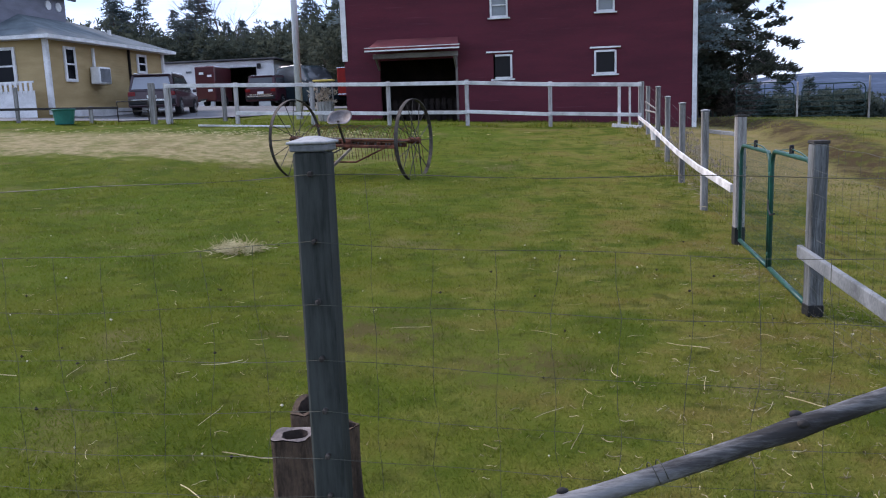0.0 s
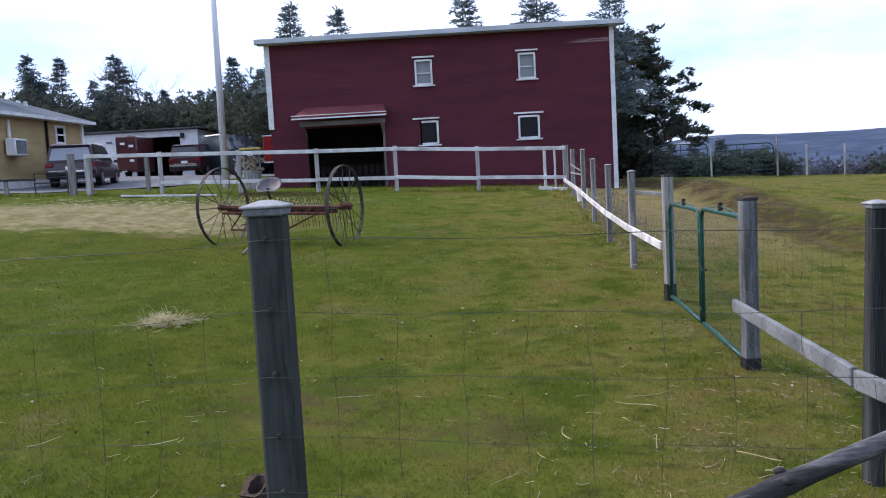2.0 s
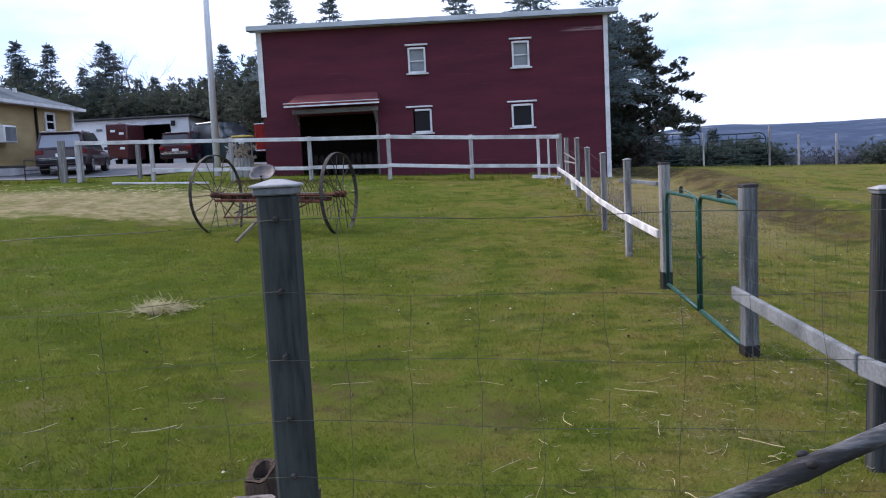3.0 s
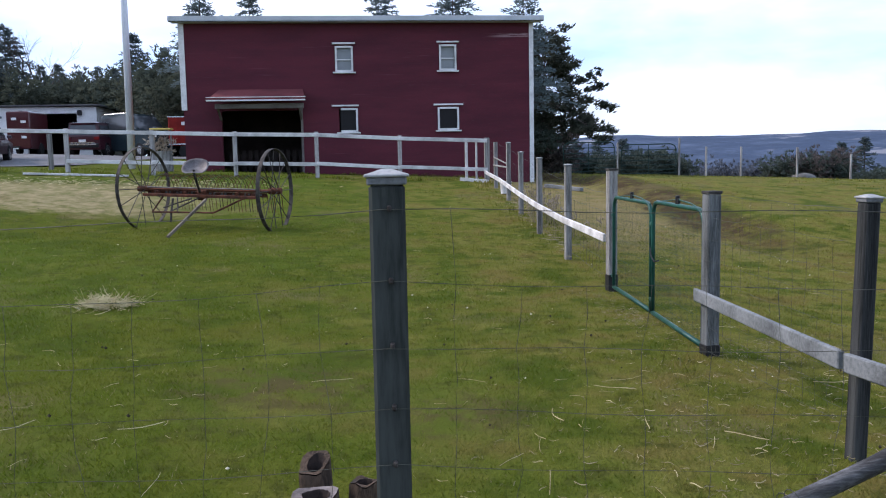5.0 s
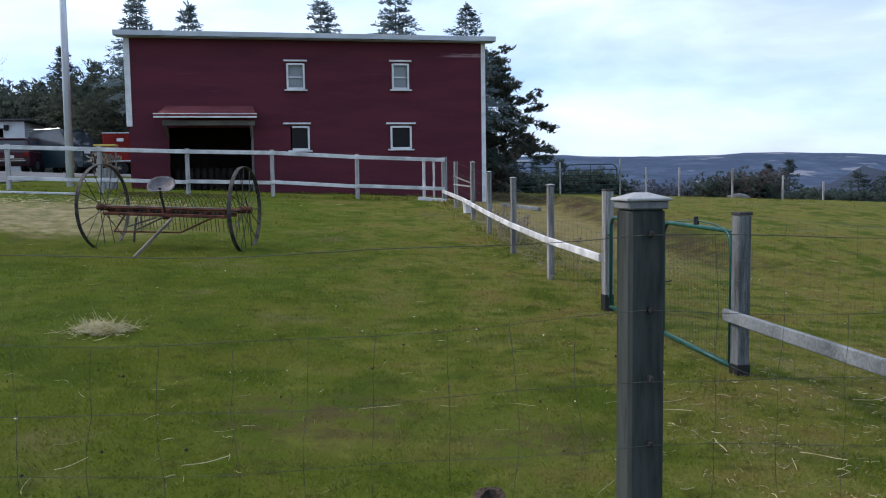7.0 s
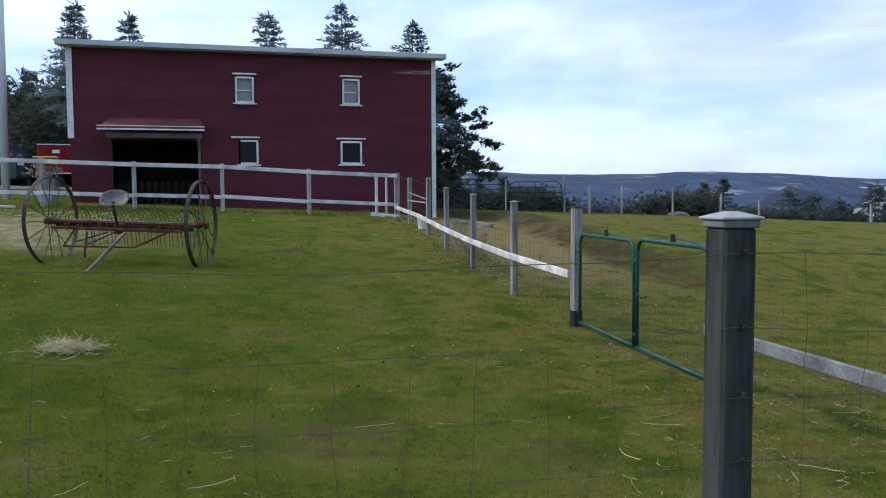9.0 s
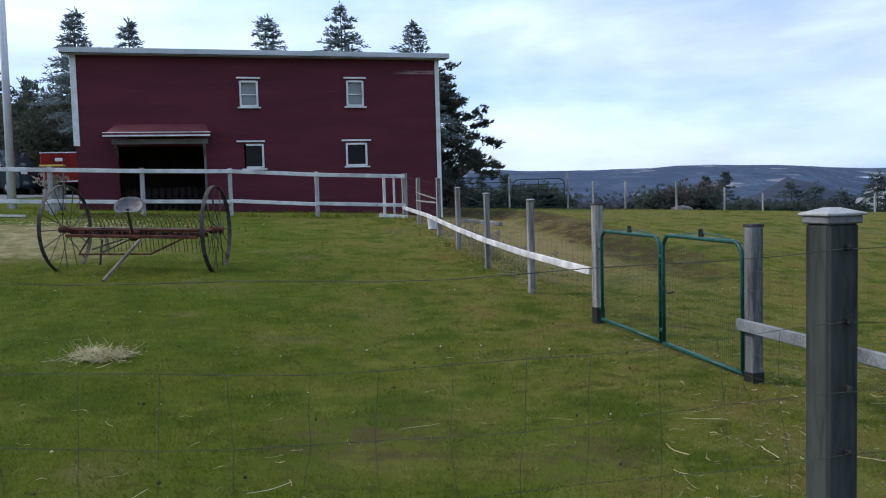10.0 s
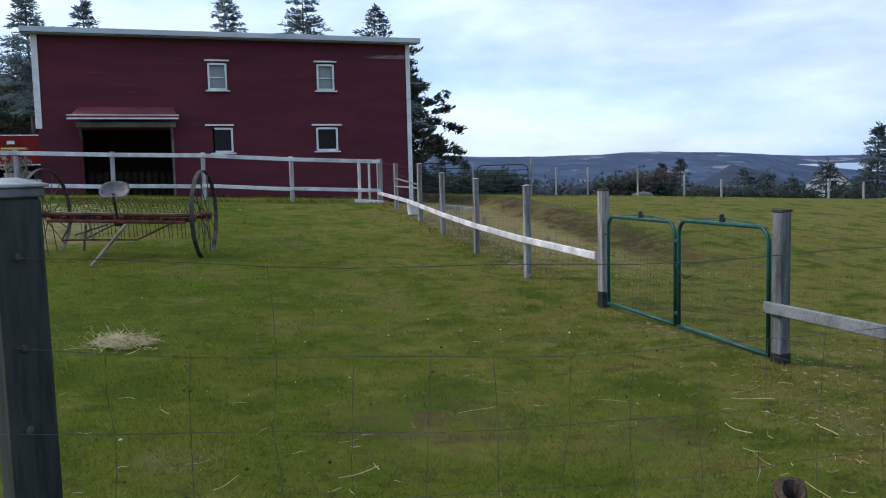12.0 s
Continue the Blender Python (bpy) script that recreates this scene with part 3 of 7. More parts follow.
def make_brace(a, b, r):
    """A thin pole, flattened by the axe, with a slight bow and knots."""
    a, b = Vector(a), Vector(b)
    d = b - a
    side = Vector((-d.y, d.x, 0)).normalized()
    up = d.cross(side).normalized()
    up = up if up.z > 0 else -up
    bm, rings, n, k = bmesh.new(), [], 56, 10
    knots = (0.30, 0.46, 0.575, 0.70, 0.83)
    for i in range(n + 1):
        q = i / n
        c = a + d * q + up * (0.004 * math.sin(q * 7.0) - 0.003 * math.sin(q * 23.0))
        rr = r * (1.06 - 0.18 * q) + sum(0.005 * math.exp(-((q - v) / 0.008) ** 2) for v in knots)
        rings.append([bm.verts.new(c + (side * math.cos(t) * 0.85 + up * math.sin(t)) * rr * (1 + 0.05 * math.sin(3 * t + q * 9))) for t in (2 * math.pi * m / k for m in range(k))])
    for p, q in zip(rings, rings[1:]):
        for m in range(k):
            bm.faces.new((p[m], p[(m + 1) % k], q[(m + 1) % k], q[m]))
    bm.faces.new(rings[0][::-1])
    bm.faces.new(rings[-1])
    bmesh.ops.recalc_face_normals(bm, faces=bm.faces[:])
    ob = thing("fence_brace", a.x, a.y, a.z, "old grey wooden pole sloping down from the fence post", "fence brace")
    part("pole", bm, POLE_WOOD, ob, smooth=True)
    for v in knots:
        for turn in (0.4, 2.2):
            c = a + d * v + (-side * math.cos(turn) * 0.85 + up * math.sin(turn)) * r * 1.06
            kn = bmesh.new()
            bmesh.ops.create_icosphere(kn, subdivisions=2, radius=0.009)
            for w in kn.verts:
                w.co = Vector((w.co.x * 1.5, w.co.y, w.co.z)) + c
            part("knot", kn, OLD_RAIL, ob, "dark knot stub", True)
    for v in (0.62, 0.78):
        pts = [a + d * v + (side * math.cos(t) * 0.85 + up * math.sin(t)) * (r * 1.05 + 0.002) + d.normalized() * 0.003 * t for t in (2 * math.pi * m / 12 for m in range(25))]
        part("wire_tie", tube(bmesh.new(), pts, 0.0012, 4), WIRE, ob, "turns of thin wire")
    return ob


make_brace((-1.52, 1.06, 0.050), (2.28, 1.63, 1.190), 0.0220)
fence_post("fence_post", *N0, 0.092, POST_WOOD, "dark grey square fence post holding a sloping brace", CAP_WOOD, 6, (0, 0), "wire fence posts")

# yard fence of two pale rails
YARD = [(3.32, 2.13), (0.98, 2.225), (-1.21, 2.355), (-3.32, 2.40), (-5.42, 2.47), (-7.55, 2.54), (-9.55, 2.60)]
for i, (x, top) in enumerate(YARD):
    fence_post("fence_post", x, 21.82, top, 0.13 if i == 0 else 0.10, GREY_WOOD if i == 0 else PALE_POST, "grey wooden corner post of the yard fence" if i == 0 else "pale painted post of the two-rail yard fence", None, 0, (0, 0), "yard fence posts")
for (xa, za), (xb, zb) in zip(YARD, YARD[1:]):
    rail("fence_rail", (xa, 21.75, za - 0.08), (xb, 21.75, zb - 0.08), 0.035, 0.10, PALE_RAIL, "pale painted top rail of the yard fence", "yard fence rails")
    if xa < -7.0:
        continue
    rail("fence_rail", (xa, 21.75, za - 0.85), (xb, 21.75, zb - 0.83), 0.035, 0.095, PALE_RAIL, "pale painted lower rail of the yard fence", "yard fence rails")

# two old posts of the drive's edge
for x, y, top in ((-8.75, 24.0, 2.50), (-11.2, 24.3, 2.55)):
    fence_post("drive_post", x, y, top, 0.12, GREY_WOOD, "old grey post at the edge of the drive", None, 8, (0, 0), "drive posts", 0.012)

# side fence from the yard corner to the gate
SIDE = [(3.23, 19.80, 1.96), (3.12, 17.40, 1.90), (3.04, 15.60, 1.67), (2.94, 13.45, 1.54), (2.84, 11.12, 1.43)]
for x, y, top in SIDE:
    fence_post("fence_post", x, y, top, 0.085, GREY_WOOD, "slim weathered grey post of the side fence", CAP_WOOD if y < 18 else None, 3, (0, 0), "side fence posts", 0.006)
RAILS = [(3.24, 21.70, 1.22), (3.05, 18.17, 1.07), (2.97, 15.50, 0.86), (2.87, 13.48, 0.745), (2.77, 11.20, 0.65), (2.67, 8.80, 0.60)]
for a, b in zip(RAILS, RAILS[1:]):
    rail("fence_rail", a, b, 0.035, 0.088, PALE_RAIL, "bleached white rail sagging along the side fence", "side fence rails")


# wire mesh
def wire_mesh(name, a, b, heights_a, heights_b, off, step, label, seed, r=0.0008, single=True, slack=0.0):
    """Line wires with slight sag and stay wires between two posts."""
    rng = random.Random(seed)
    a, b = Vector(a), Vector(b)
    d = (b - a)
    run = Vector((d.x, d.y, 0)).length
    side = Vector((-d.y, d.x, 0)).normalized() * off
    ob = thing(name, a.x, a.y, h(a.x, a.y), label, "wire fence", "wire fence spans")
    dips = [rng.uniform(0.0, 0.028) + slack for _ in heights_a]

    def at(s, i):
        z = heights_a[i] * (1 - s) + heights_b[i] * s - dips[i] * math.sin(math.pi * s)
        z += 0.004 * math.sin(s * 19 + i * 2.1)
        p = a + d * s + side + side.normalized() * 0.004 * math.sin(s * 11 + i)
        return Vector((p.x, p.y, z))

    n = max(10, int(run / 0.15))
    for i in range(len(heights_a)):
        part("line_wire", tube(bmesh.new(), [at(k / n, i) for k in range(n + 1)], r * (1.25 if i in (0, len(heights_a) - 1) else 1.0), 4), WIRE, ob)
    count = int(run / step)
    rest = bmesh.new()
    for k in range(1, count):
        s = k / count
        low = 1 if rng.random() < 0.9 else 0
        pts = []
        for i in range(low, len(heights_a)):
            p = at(s + rng.uniform(-0.006, 0.006), i)
            if pts:
                pts.append((pts[-1] + p) / 2 + Vector((rng.uniform(-0.006, 0.006), 0, 0)))
            pts.append(p)
        if single:
            part("stay_wire", tube(bmesh.new(), pts, r * 0.9, 4), WIRE, ob)
        else:
            tube(rest, pts, r * 0.9, 3)
    if not single:
        tagged(part("stay_wire", rest, WIRE, ob), kind="stuff")
    else:
        rest.free()
    return ob


LEVELS = (1.36, 1.19, 1.035, 0.885, 0.745, 0.62, 0.51, 0.41, 0.32, 0.23)
MESH = "rusty grey woven wire mesh strained between square posts"
up = [v + 0.035 for v in LEVELS]
up2 = [v + 0.10 for v in LEVELS]
down = [v - 0.14 * (v / 1.38) for v in LEVELS]
wire_mesh("wire_mesh_fence", N2, N1, up, LEVELS, -0.055, 0.15, MESH, 1, slack=0.04)
wire_mesh("wire_mesh_fence", N3, N2, up2, up, -0.055, 0.15, MESH, 2)
wire_mesh("wire_mesh_fence", N1, N0, LEVELS, [v - 0.04 for v in LEVELS], -0.055, 0.15, MESH, 3)
wire_mesh("wire_mesh_fence", CC, GB, down, [v - 0.14 for v in LEVELS[:-1]] + [0.1], 0.06, 0.15, MESH, 4, 0.0009)
for (xa, ya, za), (xb, yb, zb) in zip([FC] + SIDE, SIDE + [GA]):
    ga, gb = h(xa, ya), h(xb, yb)
    lev = [0.10, 0.28, 0.46, 0.64, 0.85, 1.08]
    wire_mesh("wire_mesh_fence", (xa, ya, 0), (xb, yb, 0), [ga + v for v in lev[::-1]], [gb + v for v in lev[::-1]], 0.05, 0.18, "fine grey wire mesh on the side fence posts", int(ya * 7), 0.0016, False)

# staples that hold the line wires to the near posts
for post, lev in ((N1, LEVELS), (N2, up)):
    owner = [o for o in scene.objects if o.name.startswith("fence_post") and abs(o.location.x - post[0]) < 0.001 and abs(o.location.y - post[1]) < 0.001][0]
    for z in lev[:-1]:
        part("staple", box(bmesh.new(), (post[0] + 0.003, post[1] - 0.050, z + 0.002), (0.011, 0.020, 0.014), None, 0.003), IRON, owner)

# uprights and odd boards at the yard corner
for x, zt, w in ((2.76, 2.04, 0.07), (3.03, 2.05, 0.05)):
    fence_post("brace_post", x, 21.80, zt, w, PALE_RAIL, "thin pale upright under the top rail", None, 0, (0, 0), "", 0.004)
rail("loose_board", (2.55, 21.5, h(2.55, 21.5) + 0.05), (3.25, 21.15, h(3.25, 21.15) + 0.03), 0.03, 0.09, PALE_RAIL, "pale offcut board lying at the fence corner")
rail("ground_board", (-8.3, 20.95, h(-8.3, 20.95) + 0.04), (-5.8, 20.85, h(-5.8, 20.85) + 0.04), 0.14, 0.05, PALE_RAIL, "long pale plank lying in the dry grass")


for za, zb in ((1.60, 1.44), (1.40, 1.36)):
    rail("fence_rail", (3.17, 19.78, za), (3.07, 17.42, zb), 0.02, 0.035, GREY_WOOD, "short greyed board nailed between the side fence posts")

# ---- the green gate ----
def gate_leaf(a, b, z0, z1, latch_s, seed):
    a, b = Vector(a), Vector(b)
    d = (b - a)
    ob = thing("gate_leaf", a.x, a.y, z0, "green tubular gate leaf filled with fine wire mesh", "gate", "gate leaves")
    L = d.length
    u = d.normalized()

    def P(s, z):
        return Vector((a.x + u.x * s, a.y + u.y * s, z))

    R, pts = 0.13, []
    pts += [P(0, z0), P(0, z1 - R)]
    for k in range(1, 6):
        t = math.pi / 2 * k / 6
        pts.append(P(R - R * math.cos(t), z1 - R + R * math.sin(t)))
    pts += [P(R, z1), P(L - R, z1)]
    for k in range(1, 6):
        t = math.pi / 2 * k / 6
        pts.append(P(L - R + R * math.sin(t), z1 - R + R * math.cos(t)))
    pts += [P(L, z1 - R), P(L, z0)]
    part("frame_tube", tube(bmesh.new(), pts, 0.019, 8), GREEN_TUBE, ob, smooth=True)
    part("bottom_tube", rod(bmesh.new(), P(-0.01, z0), P(L + 0.01, z0), 0.021, None, 8), GREEN_TUBE, ob, "chipped green bottom tube", True)
    bm = bmesh.new()
    n = int(L / 0.030)
    for k in range(1, n):
        rod(bm, P(L * k / n, z0), P(L * k / n, z1 - 0.02), 0.0008, None, 3, False)
    m = int((z1 - z0) / 0.10)
    for k in range(1, m):
        z = z0 + (z1 - z0) * k / m
        rod(bm, P(0, z), P(L, z), 0.0011, None, 3, False)
    tagged(part("mesh_infill", bm, GREEN_MESH, ob), kind="stuff")
    c = L * latch_s
    part("latch", box(box(bmesh.new(), tuple(P(c, z1 + 0.045)), (0.03, 0.035, 0.075), None, 0.006), tuple(P(c + 0.03, z1 + 0.03)), (0.02, 0.03, 0.06), None, 0.004), BLACK, ob, "black plastic insulator")
    part("brace_wire", tube(bmesh.new(), [P(c, z1 + 0.05), P(c + (L - c) * 0.5, z1 + 0.035), P(L - 0.02, z1 - 0.005)], 0.006, 5), GREEN_TUBE, ob)
    part("brace_wire", tube(bmesh.new(), [P(c, z1 + 0.05), P(0.03, z1 + 0.0)], 0.004, 5), GREEN_TUBE, ob)
    for z in (z0 + 0.12, z1 - 0.2):
        part("hinge", box(bmesh.new(), tuple(P(-0.03 if latch_s < 0.6 else L + 0.03, z)), (0.04, 0.05, 0.03), None, 0.004), GREEN_TUBE, ob)
    return ob


gate_leaf((2.712, 8.58), (2.605, 7.12), 0.075, 1.065, 0.52, 1)
gate_leaf((2.600, 7.05), (2.492, 5.68), 0.070, 1.085, 0.52, 2)
tagged(part("gate_hook", tube(bmesh.new(), [(2.585, 7.09, 0.66), (2.56, 7.0, 0.60), (2.55, 6.88, 0.56), (2.56, 6.80, 0.58)], 0.008, 5), BLACK), "black hook that holds the two gate leaves together", "gate hook")
for x, y, _ in (GA, GB):
    part("post_foot", box(bmesh.new(), (0, 0, 0.08 if y > 8 else 0.03), (0.108, 0.108, 0.22 if y > 8 else 0.10), pose(x, y, h(x, y), 0, 0, 5), 0.004), BLACK, [o for o in scene.objects if o.name.startswith("gate_post") and abs(o.location.y - y) < 0.01][0], "dark foot of the post")


# ---- the old hay rake ----
BARE_POLE = surface("weathered_bare_pole", (0.21, 0.175, 0.13), (0.08, 0.065, 0.05), 3.0, 40.0, 0.85, bump=0.4)


def make_rake():
    mid = Vector((-2.77, 14.446, 0))
    u = Vector((0.881, -0.472, 0)).normalized()
    f = Vector((-0.472, -0.881, 0)).normalized()
    rake = thing("hay_rake", mid.x, mid.y, h(mid.x, mid.y), "old horse-drawn hay rake of rusty iron with two spoked wheels", "hay rake")

    def P(s, t, z):
        return mid + u * s + f * t + Vector((0, 0, z))

    hubs = ((-1.32, 1.118), (1.378, 1.056))
    for s, z in hubs:
        wheel = part("wheel", bmesh.new(), IRON, rake, "tall iron wheel with thin spokes")
        hub_at = P(s, 0, z)
        turn = radians(-22 if s < 0 else -17)
        f = Vector((math.sin(turn), -math.cos(turn), 0))
        u = Vector((math.cos(turn), math.sin(turn), 0))
        R = 0.745 if s < 0 else 0.715
        c = hub_at
        bm = bmesh.new()
        n = 48
        ring = []
        for k in range(n):
            t = 2 * math.pi * k / n
            e = f * math.cos(t) + Vector((0, 0, math.sin(t)))
            ring.append([bm.verts.new(c + e * rr + u * w) for rr, w in ((R, -0.032), (R, 0.032), (R - 0.012, 0.032), (R - 0.012, -0.032))])
        for k in range(n):
            p, q = ring[k], ring[(k + 1) % n]
            for i in range(4):
                j = (i + 1) % 4
                bm.faces.new((p[i], p[j], q[j], q[i]))
        part("rim", bm, IRON, wheel)
        part("hub", rod(bmesh.new(), c - u * 0.11, c + u * 0.11, 0.055, None, 12), RUST, wheel)
        for k in range(16):
            t = 2 * math.pi * k / 16
            e = f * math.cos(t) + Vector((0, 0, math.sin(t)))
            part("spoke", rod(bmesh.new(), c + e * 0.05 + u * (0.06 if k % 2 else -0.06), c + e * (R - 0.006), 0.0075, None, 5), IRON, wheel)
    u = Vector((0.881, -0.472, 0)).normalized()
    f = Vector((-0.472, -0.881, 0)).normalized()
    part("axle", rod(bmesh.new(), P(-1.40, 0, 1.12), P(1.40, 0, 1.055), 0.030, None, 8), RUST, rake)
    part("rake_bar", beam(bmesh.new(), P(-1.26, -0.05, 1.05), P(1.26, -0.05, 0.985), 0.06, 0.07), RUST, rake, "red-brown tooth bar")
    part("front_bar", beam(bmesh.new(), P(-1.20, 0.16, 1.02), P(1.20, 0.16, 0.955), 0.05, 0.05), RUST, rake)
    part("guide_bar", rod(bmesh.new(), P(-1.16, 0.10, 1.15), P(1.16, 0.10, 1.09), 0.012, None, 6), SEAT_IRON, rake)
    for k in range(30):
        s = -1.16 + 2.32 * k / 29
        w = 0.012 * math.sin(k * 2.3)
        z = 1.03 - 0.03 * (s + 1.2)
        pts = [P(s, 0.02, z), P(s + w, -0.03, z + 0.17), P(s + w, -0.14, z + 0.30), P(s + w, -0.32, z + 0.35), P(s + w, -0.52, z + 0.25), P(s + w, -0.66, z), P(s + w, -0.70, z - 0.32)]
        part("tooth", tube(bmesh.new(), pts, 0.0065, 4), RUST if k % 4 else IRON, rake)
        part("tooth_holder", box(bmesh.new(), tuple(P(s, -0.03, z + 0.035)), (0.045, 0.05, 0.035), None, 0.004), SEAT_IRON if k % 3 else RUST, rake)
    # seat on its spring
    bm = bmesh.new()
    n, m = 20, 6
    c = P(0.17, 0.40, 1.49)
    su, sf = Vector((0.995, -0.10, 0)), Vector((-0.10, -0.995, 0))
    tilt_up = (Vector((0, 0, 1)) * 0.66 - sf * 0.75).normalized()
    tilt_out = (Vector((0, 0, 1)) * 0.75 + sf * 0.66).normalized()
    cen = bm.verts.new(c - tilt_out * 0.06)
    prev = None
    for j in range(1, m + 1):
        ring = []
        for k in range(n):
            t = 2 * math.pi * k / n
            rr = j / m
            wide = 0.250 * (1.0 - 0.10 * math.cos(2 * t))
            dip = -0.06 * (1 - rr ** 2)
            notch = 1.0 - 0.26 * max(0.0, math.sin(t)) ** 10
            ring.append(bm.verts.new(c + su * math.cos(t) * wide * rr + tilt_up * -math.sin(t) * 0.21 * rr * notch + tilt_out * dip))
        for k in range(n):
            q = (k + 1) % n
            if prev is None:
                bm.faces.new((cen, ring[k], ring[q]))
            else:
                bm.faces.new((prev[k], ring[k], ring[q], prev[q]))
        prev = ring
    seat = part("seat", bm, SEAT_IRON, rake, "pale worn pressed-iron seat", True)
    sol = seat.modifiers.new("thick", "SOLIDIFY")
    sol.thickness = 0.008
    part("seat_spring", tube(bmesh.new(), [P(0.17, 0.44, 1.44), P(0.16, 0.42, 1.36), P(0.10, 0.28, 1.18), P(0.02, 0.12, 1.03)], 0.024, 6), IRON, rake)
    # shafts and braces towards the draught pole
    part("draught_pole", beam(bmesh.new(), P(0.20, 0.20, 0.93), P(0.24, 1.24, 0.375), 0.042, 0.046), BARE_POLE, rake, "grey wooden stub of the draught pole")
    for pts in ([P(-0.78, 0.12, 1.00), P(-0.74, 0.46, 0.73), P(0.55, 0.46, 0.72), P(0.98, 0.14, 0.96)],):
        part("underframe", tube(bmesh.new(), pts, 0.017, 6), RUST, rake)
    for p, q in ((P(-0.45, 0.15, 0.98), P(-0.20, 0.46, 0.74)), (P(0.05, 0.15, 0.97), P(-0.35, 0.46, 0.74)), (P(-0.10, 0.2, 0.95), P(-0.55, 0.40, 0.80))):
        part("brace", rod(bmesh.new(), p, q, 0.013, None, 5), IRON, rake)
    part("foot_lever", tube(bmesh.new(), [P(-0.42, 0.30, 0.95), P(-0.40, 0.38, 0.72), P(-0.41, 0.40, 0.55)], 0.02, 6), IRON, rake)
    part("gear_box", box(bmesh.new(), tuple(P(0.03, 0.08, 1.0)), (0.16, 0.14, 0.17), None, 0.02), RUST, rake)
    for s in (-0.95, -0.35, 0.75, 1.1):
        part("bracket", box(bmesh.new(), tuple(P(s, 0.05, 1.04 - 0.027 * s)), (0.05, 0.26, 0.05), pose(0, 0, 0), 0.006), RUST, rake)
    return rake


rake = make_rake()
for ob in list(rake.children):
    if ob.name.startswith("wheel") and not len(ob.data.vertices):
        rim = [c for c in ob.children if c.name.startswith("rim")][0]
        ob.data = rim.data
        ob.data.name = "wheel"
        bpy.data.objects.remove(rim)

# ---- the stump behind the near post ----
BARK = surface("stump_bark", (0.105, 0.070, 0.048), (0.022, 0.015, 0.011), 6.0, 40.0, 0.9, bump=0.9, depth=0.01, stretch=(3, 3, 0.8))
CUT = surface("pale_sawn_end", (0.23, 0.195, 0.18), (0.08, 0.064, 0.058), 5.0, 60.0, 0.85, bump=0.4)
ROT = surface("rotten_heartwood", (0.05, 0.035, 0.028), (0.015, 0.011, 0.01), 8.0, 60.0, 0.95, bump=0.6)
stump = thing("tree_stump", -0.12, 2.42, h(-0.12, 2.42), "sawn many-stemmed tree stump with hollow dark hearts", "tree stump")
for k, (x, y, zt, r, lx, ly) in enumerate(((-0.150, 2.22, 0.505, 0.068, -0.02, -0.01), (-0.157, 2.37, 0.540, 0.046, -0.02, 0.01), (-0.045, 2.34, 0.485, 0.040, 0.02, 0.0))):
    rng = random.Random(k + 3)
    bm, n, rings = bmesh.new(), 18, []
    jag = [1 + 0.09 * math.sin(2 * math.pi * i / n * 2 + k) + 0.06 * math.sin(2 * math.pi * i / n * 5 + 2 * k) + rng.uniform(-0.05, 0.05) for i in range(n)]
    z0 = h(x, y) - 0.05
    for q in range(7):
        s = q / 6
        z = z0 + (zt - z0) * s
        flare = 1.0 + 1.15 * (1 - s) ** 2.2
        rings.append([bm.verts.new((x + lx * s + r * flare * jag[i] * math.cos(2 * math.pi * i / n), y + ly * s + r * flare * jag[i] * math.sin(2 * math.pi * i / n), z + ((0.006 * math.sin(i * 1.1 + k) + (0.028 * math.sin(2 * math.pi * i / n + 0.5) if k == 1 else 0)) if q == 6 else 0))) for i in range(n)])
    for q in range(6):
        for i in range(n):
            j = (i + 1) % n
            bm.faces.new((rings[q][i], rings[q][j], rings[q + 1][j], rings[q + 1][i]))
    stem = part("stem", bm, BARK, stump, smooth=True)
    bm = bmesh.new()
    out = [bm.verts.new(v) for v in [(x + lx + r * 0.99 * jag[i] * math.cos(2 * math.pi * i / n), y + ly + r * 0.99 * jag[i] * math.sin(2 * math.pi * i / n), zt + 0.004 + 0.006 * math.sin(i * 1.1 + k) + (0.028 * math.sin(2 * math.pi * i / n + 0.5) if k == 1 else 0)) for i in range(n)]]
    inn = [bm.verts.new((x + lx + r * 0.62 * jag[(i * 5) % n] * math.cos(2 * math.pi * i / n) + 0.1 * r, y + ly + r * 0.58 * jag[(i * 7) % n] * math.sin(2 * math.pi * i / n), zt + 0.002 + (0.022 * math.sin(2 * math.pi * i / n + 0.5) if k == 1 else 0))) for i in range(n)]
    for i in range(n):
        j = (i + 1) % n
        bm.faces.new((out[i], out[j], inn[j], inn[i]))
    part("sawn_face", bm, CUT if k == 0 else BARK, stem, "greyish sawn face" if k == 0 else "dark broken rim")
    bm = bmesh.new()
    top = [bm.verts.new((x + lx + r * 0.63 * jag[(i * 5) % n] * math.cos(2 * math.pi * i / n) + 0.1 * r, y + ly + r * 0.59 * jag[(i * 7) % n] * math.sin(2 * math.pi * i / n), zt + 0.003 + (0.022 * math.sin(2 * math.pi * i / n + 0.5) if k == 1 else 0))) for i in range(n)]
    c = bm.verts.new((x + lx, y + ly, zt - 0.14))
    for i in range(n):
        bm.faces.new((top[i], top[(i + 1) % n], c))
    part("hollow", bm, ROT, stem, "dark rotten hollow")


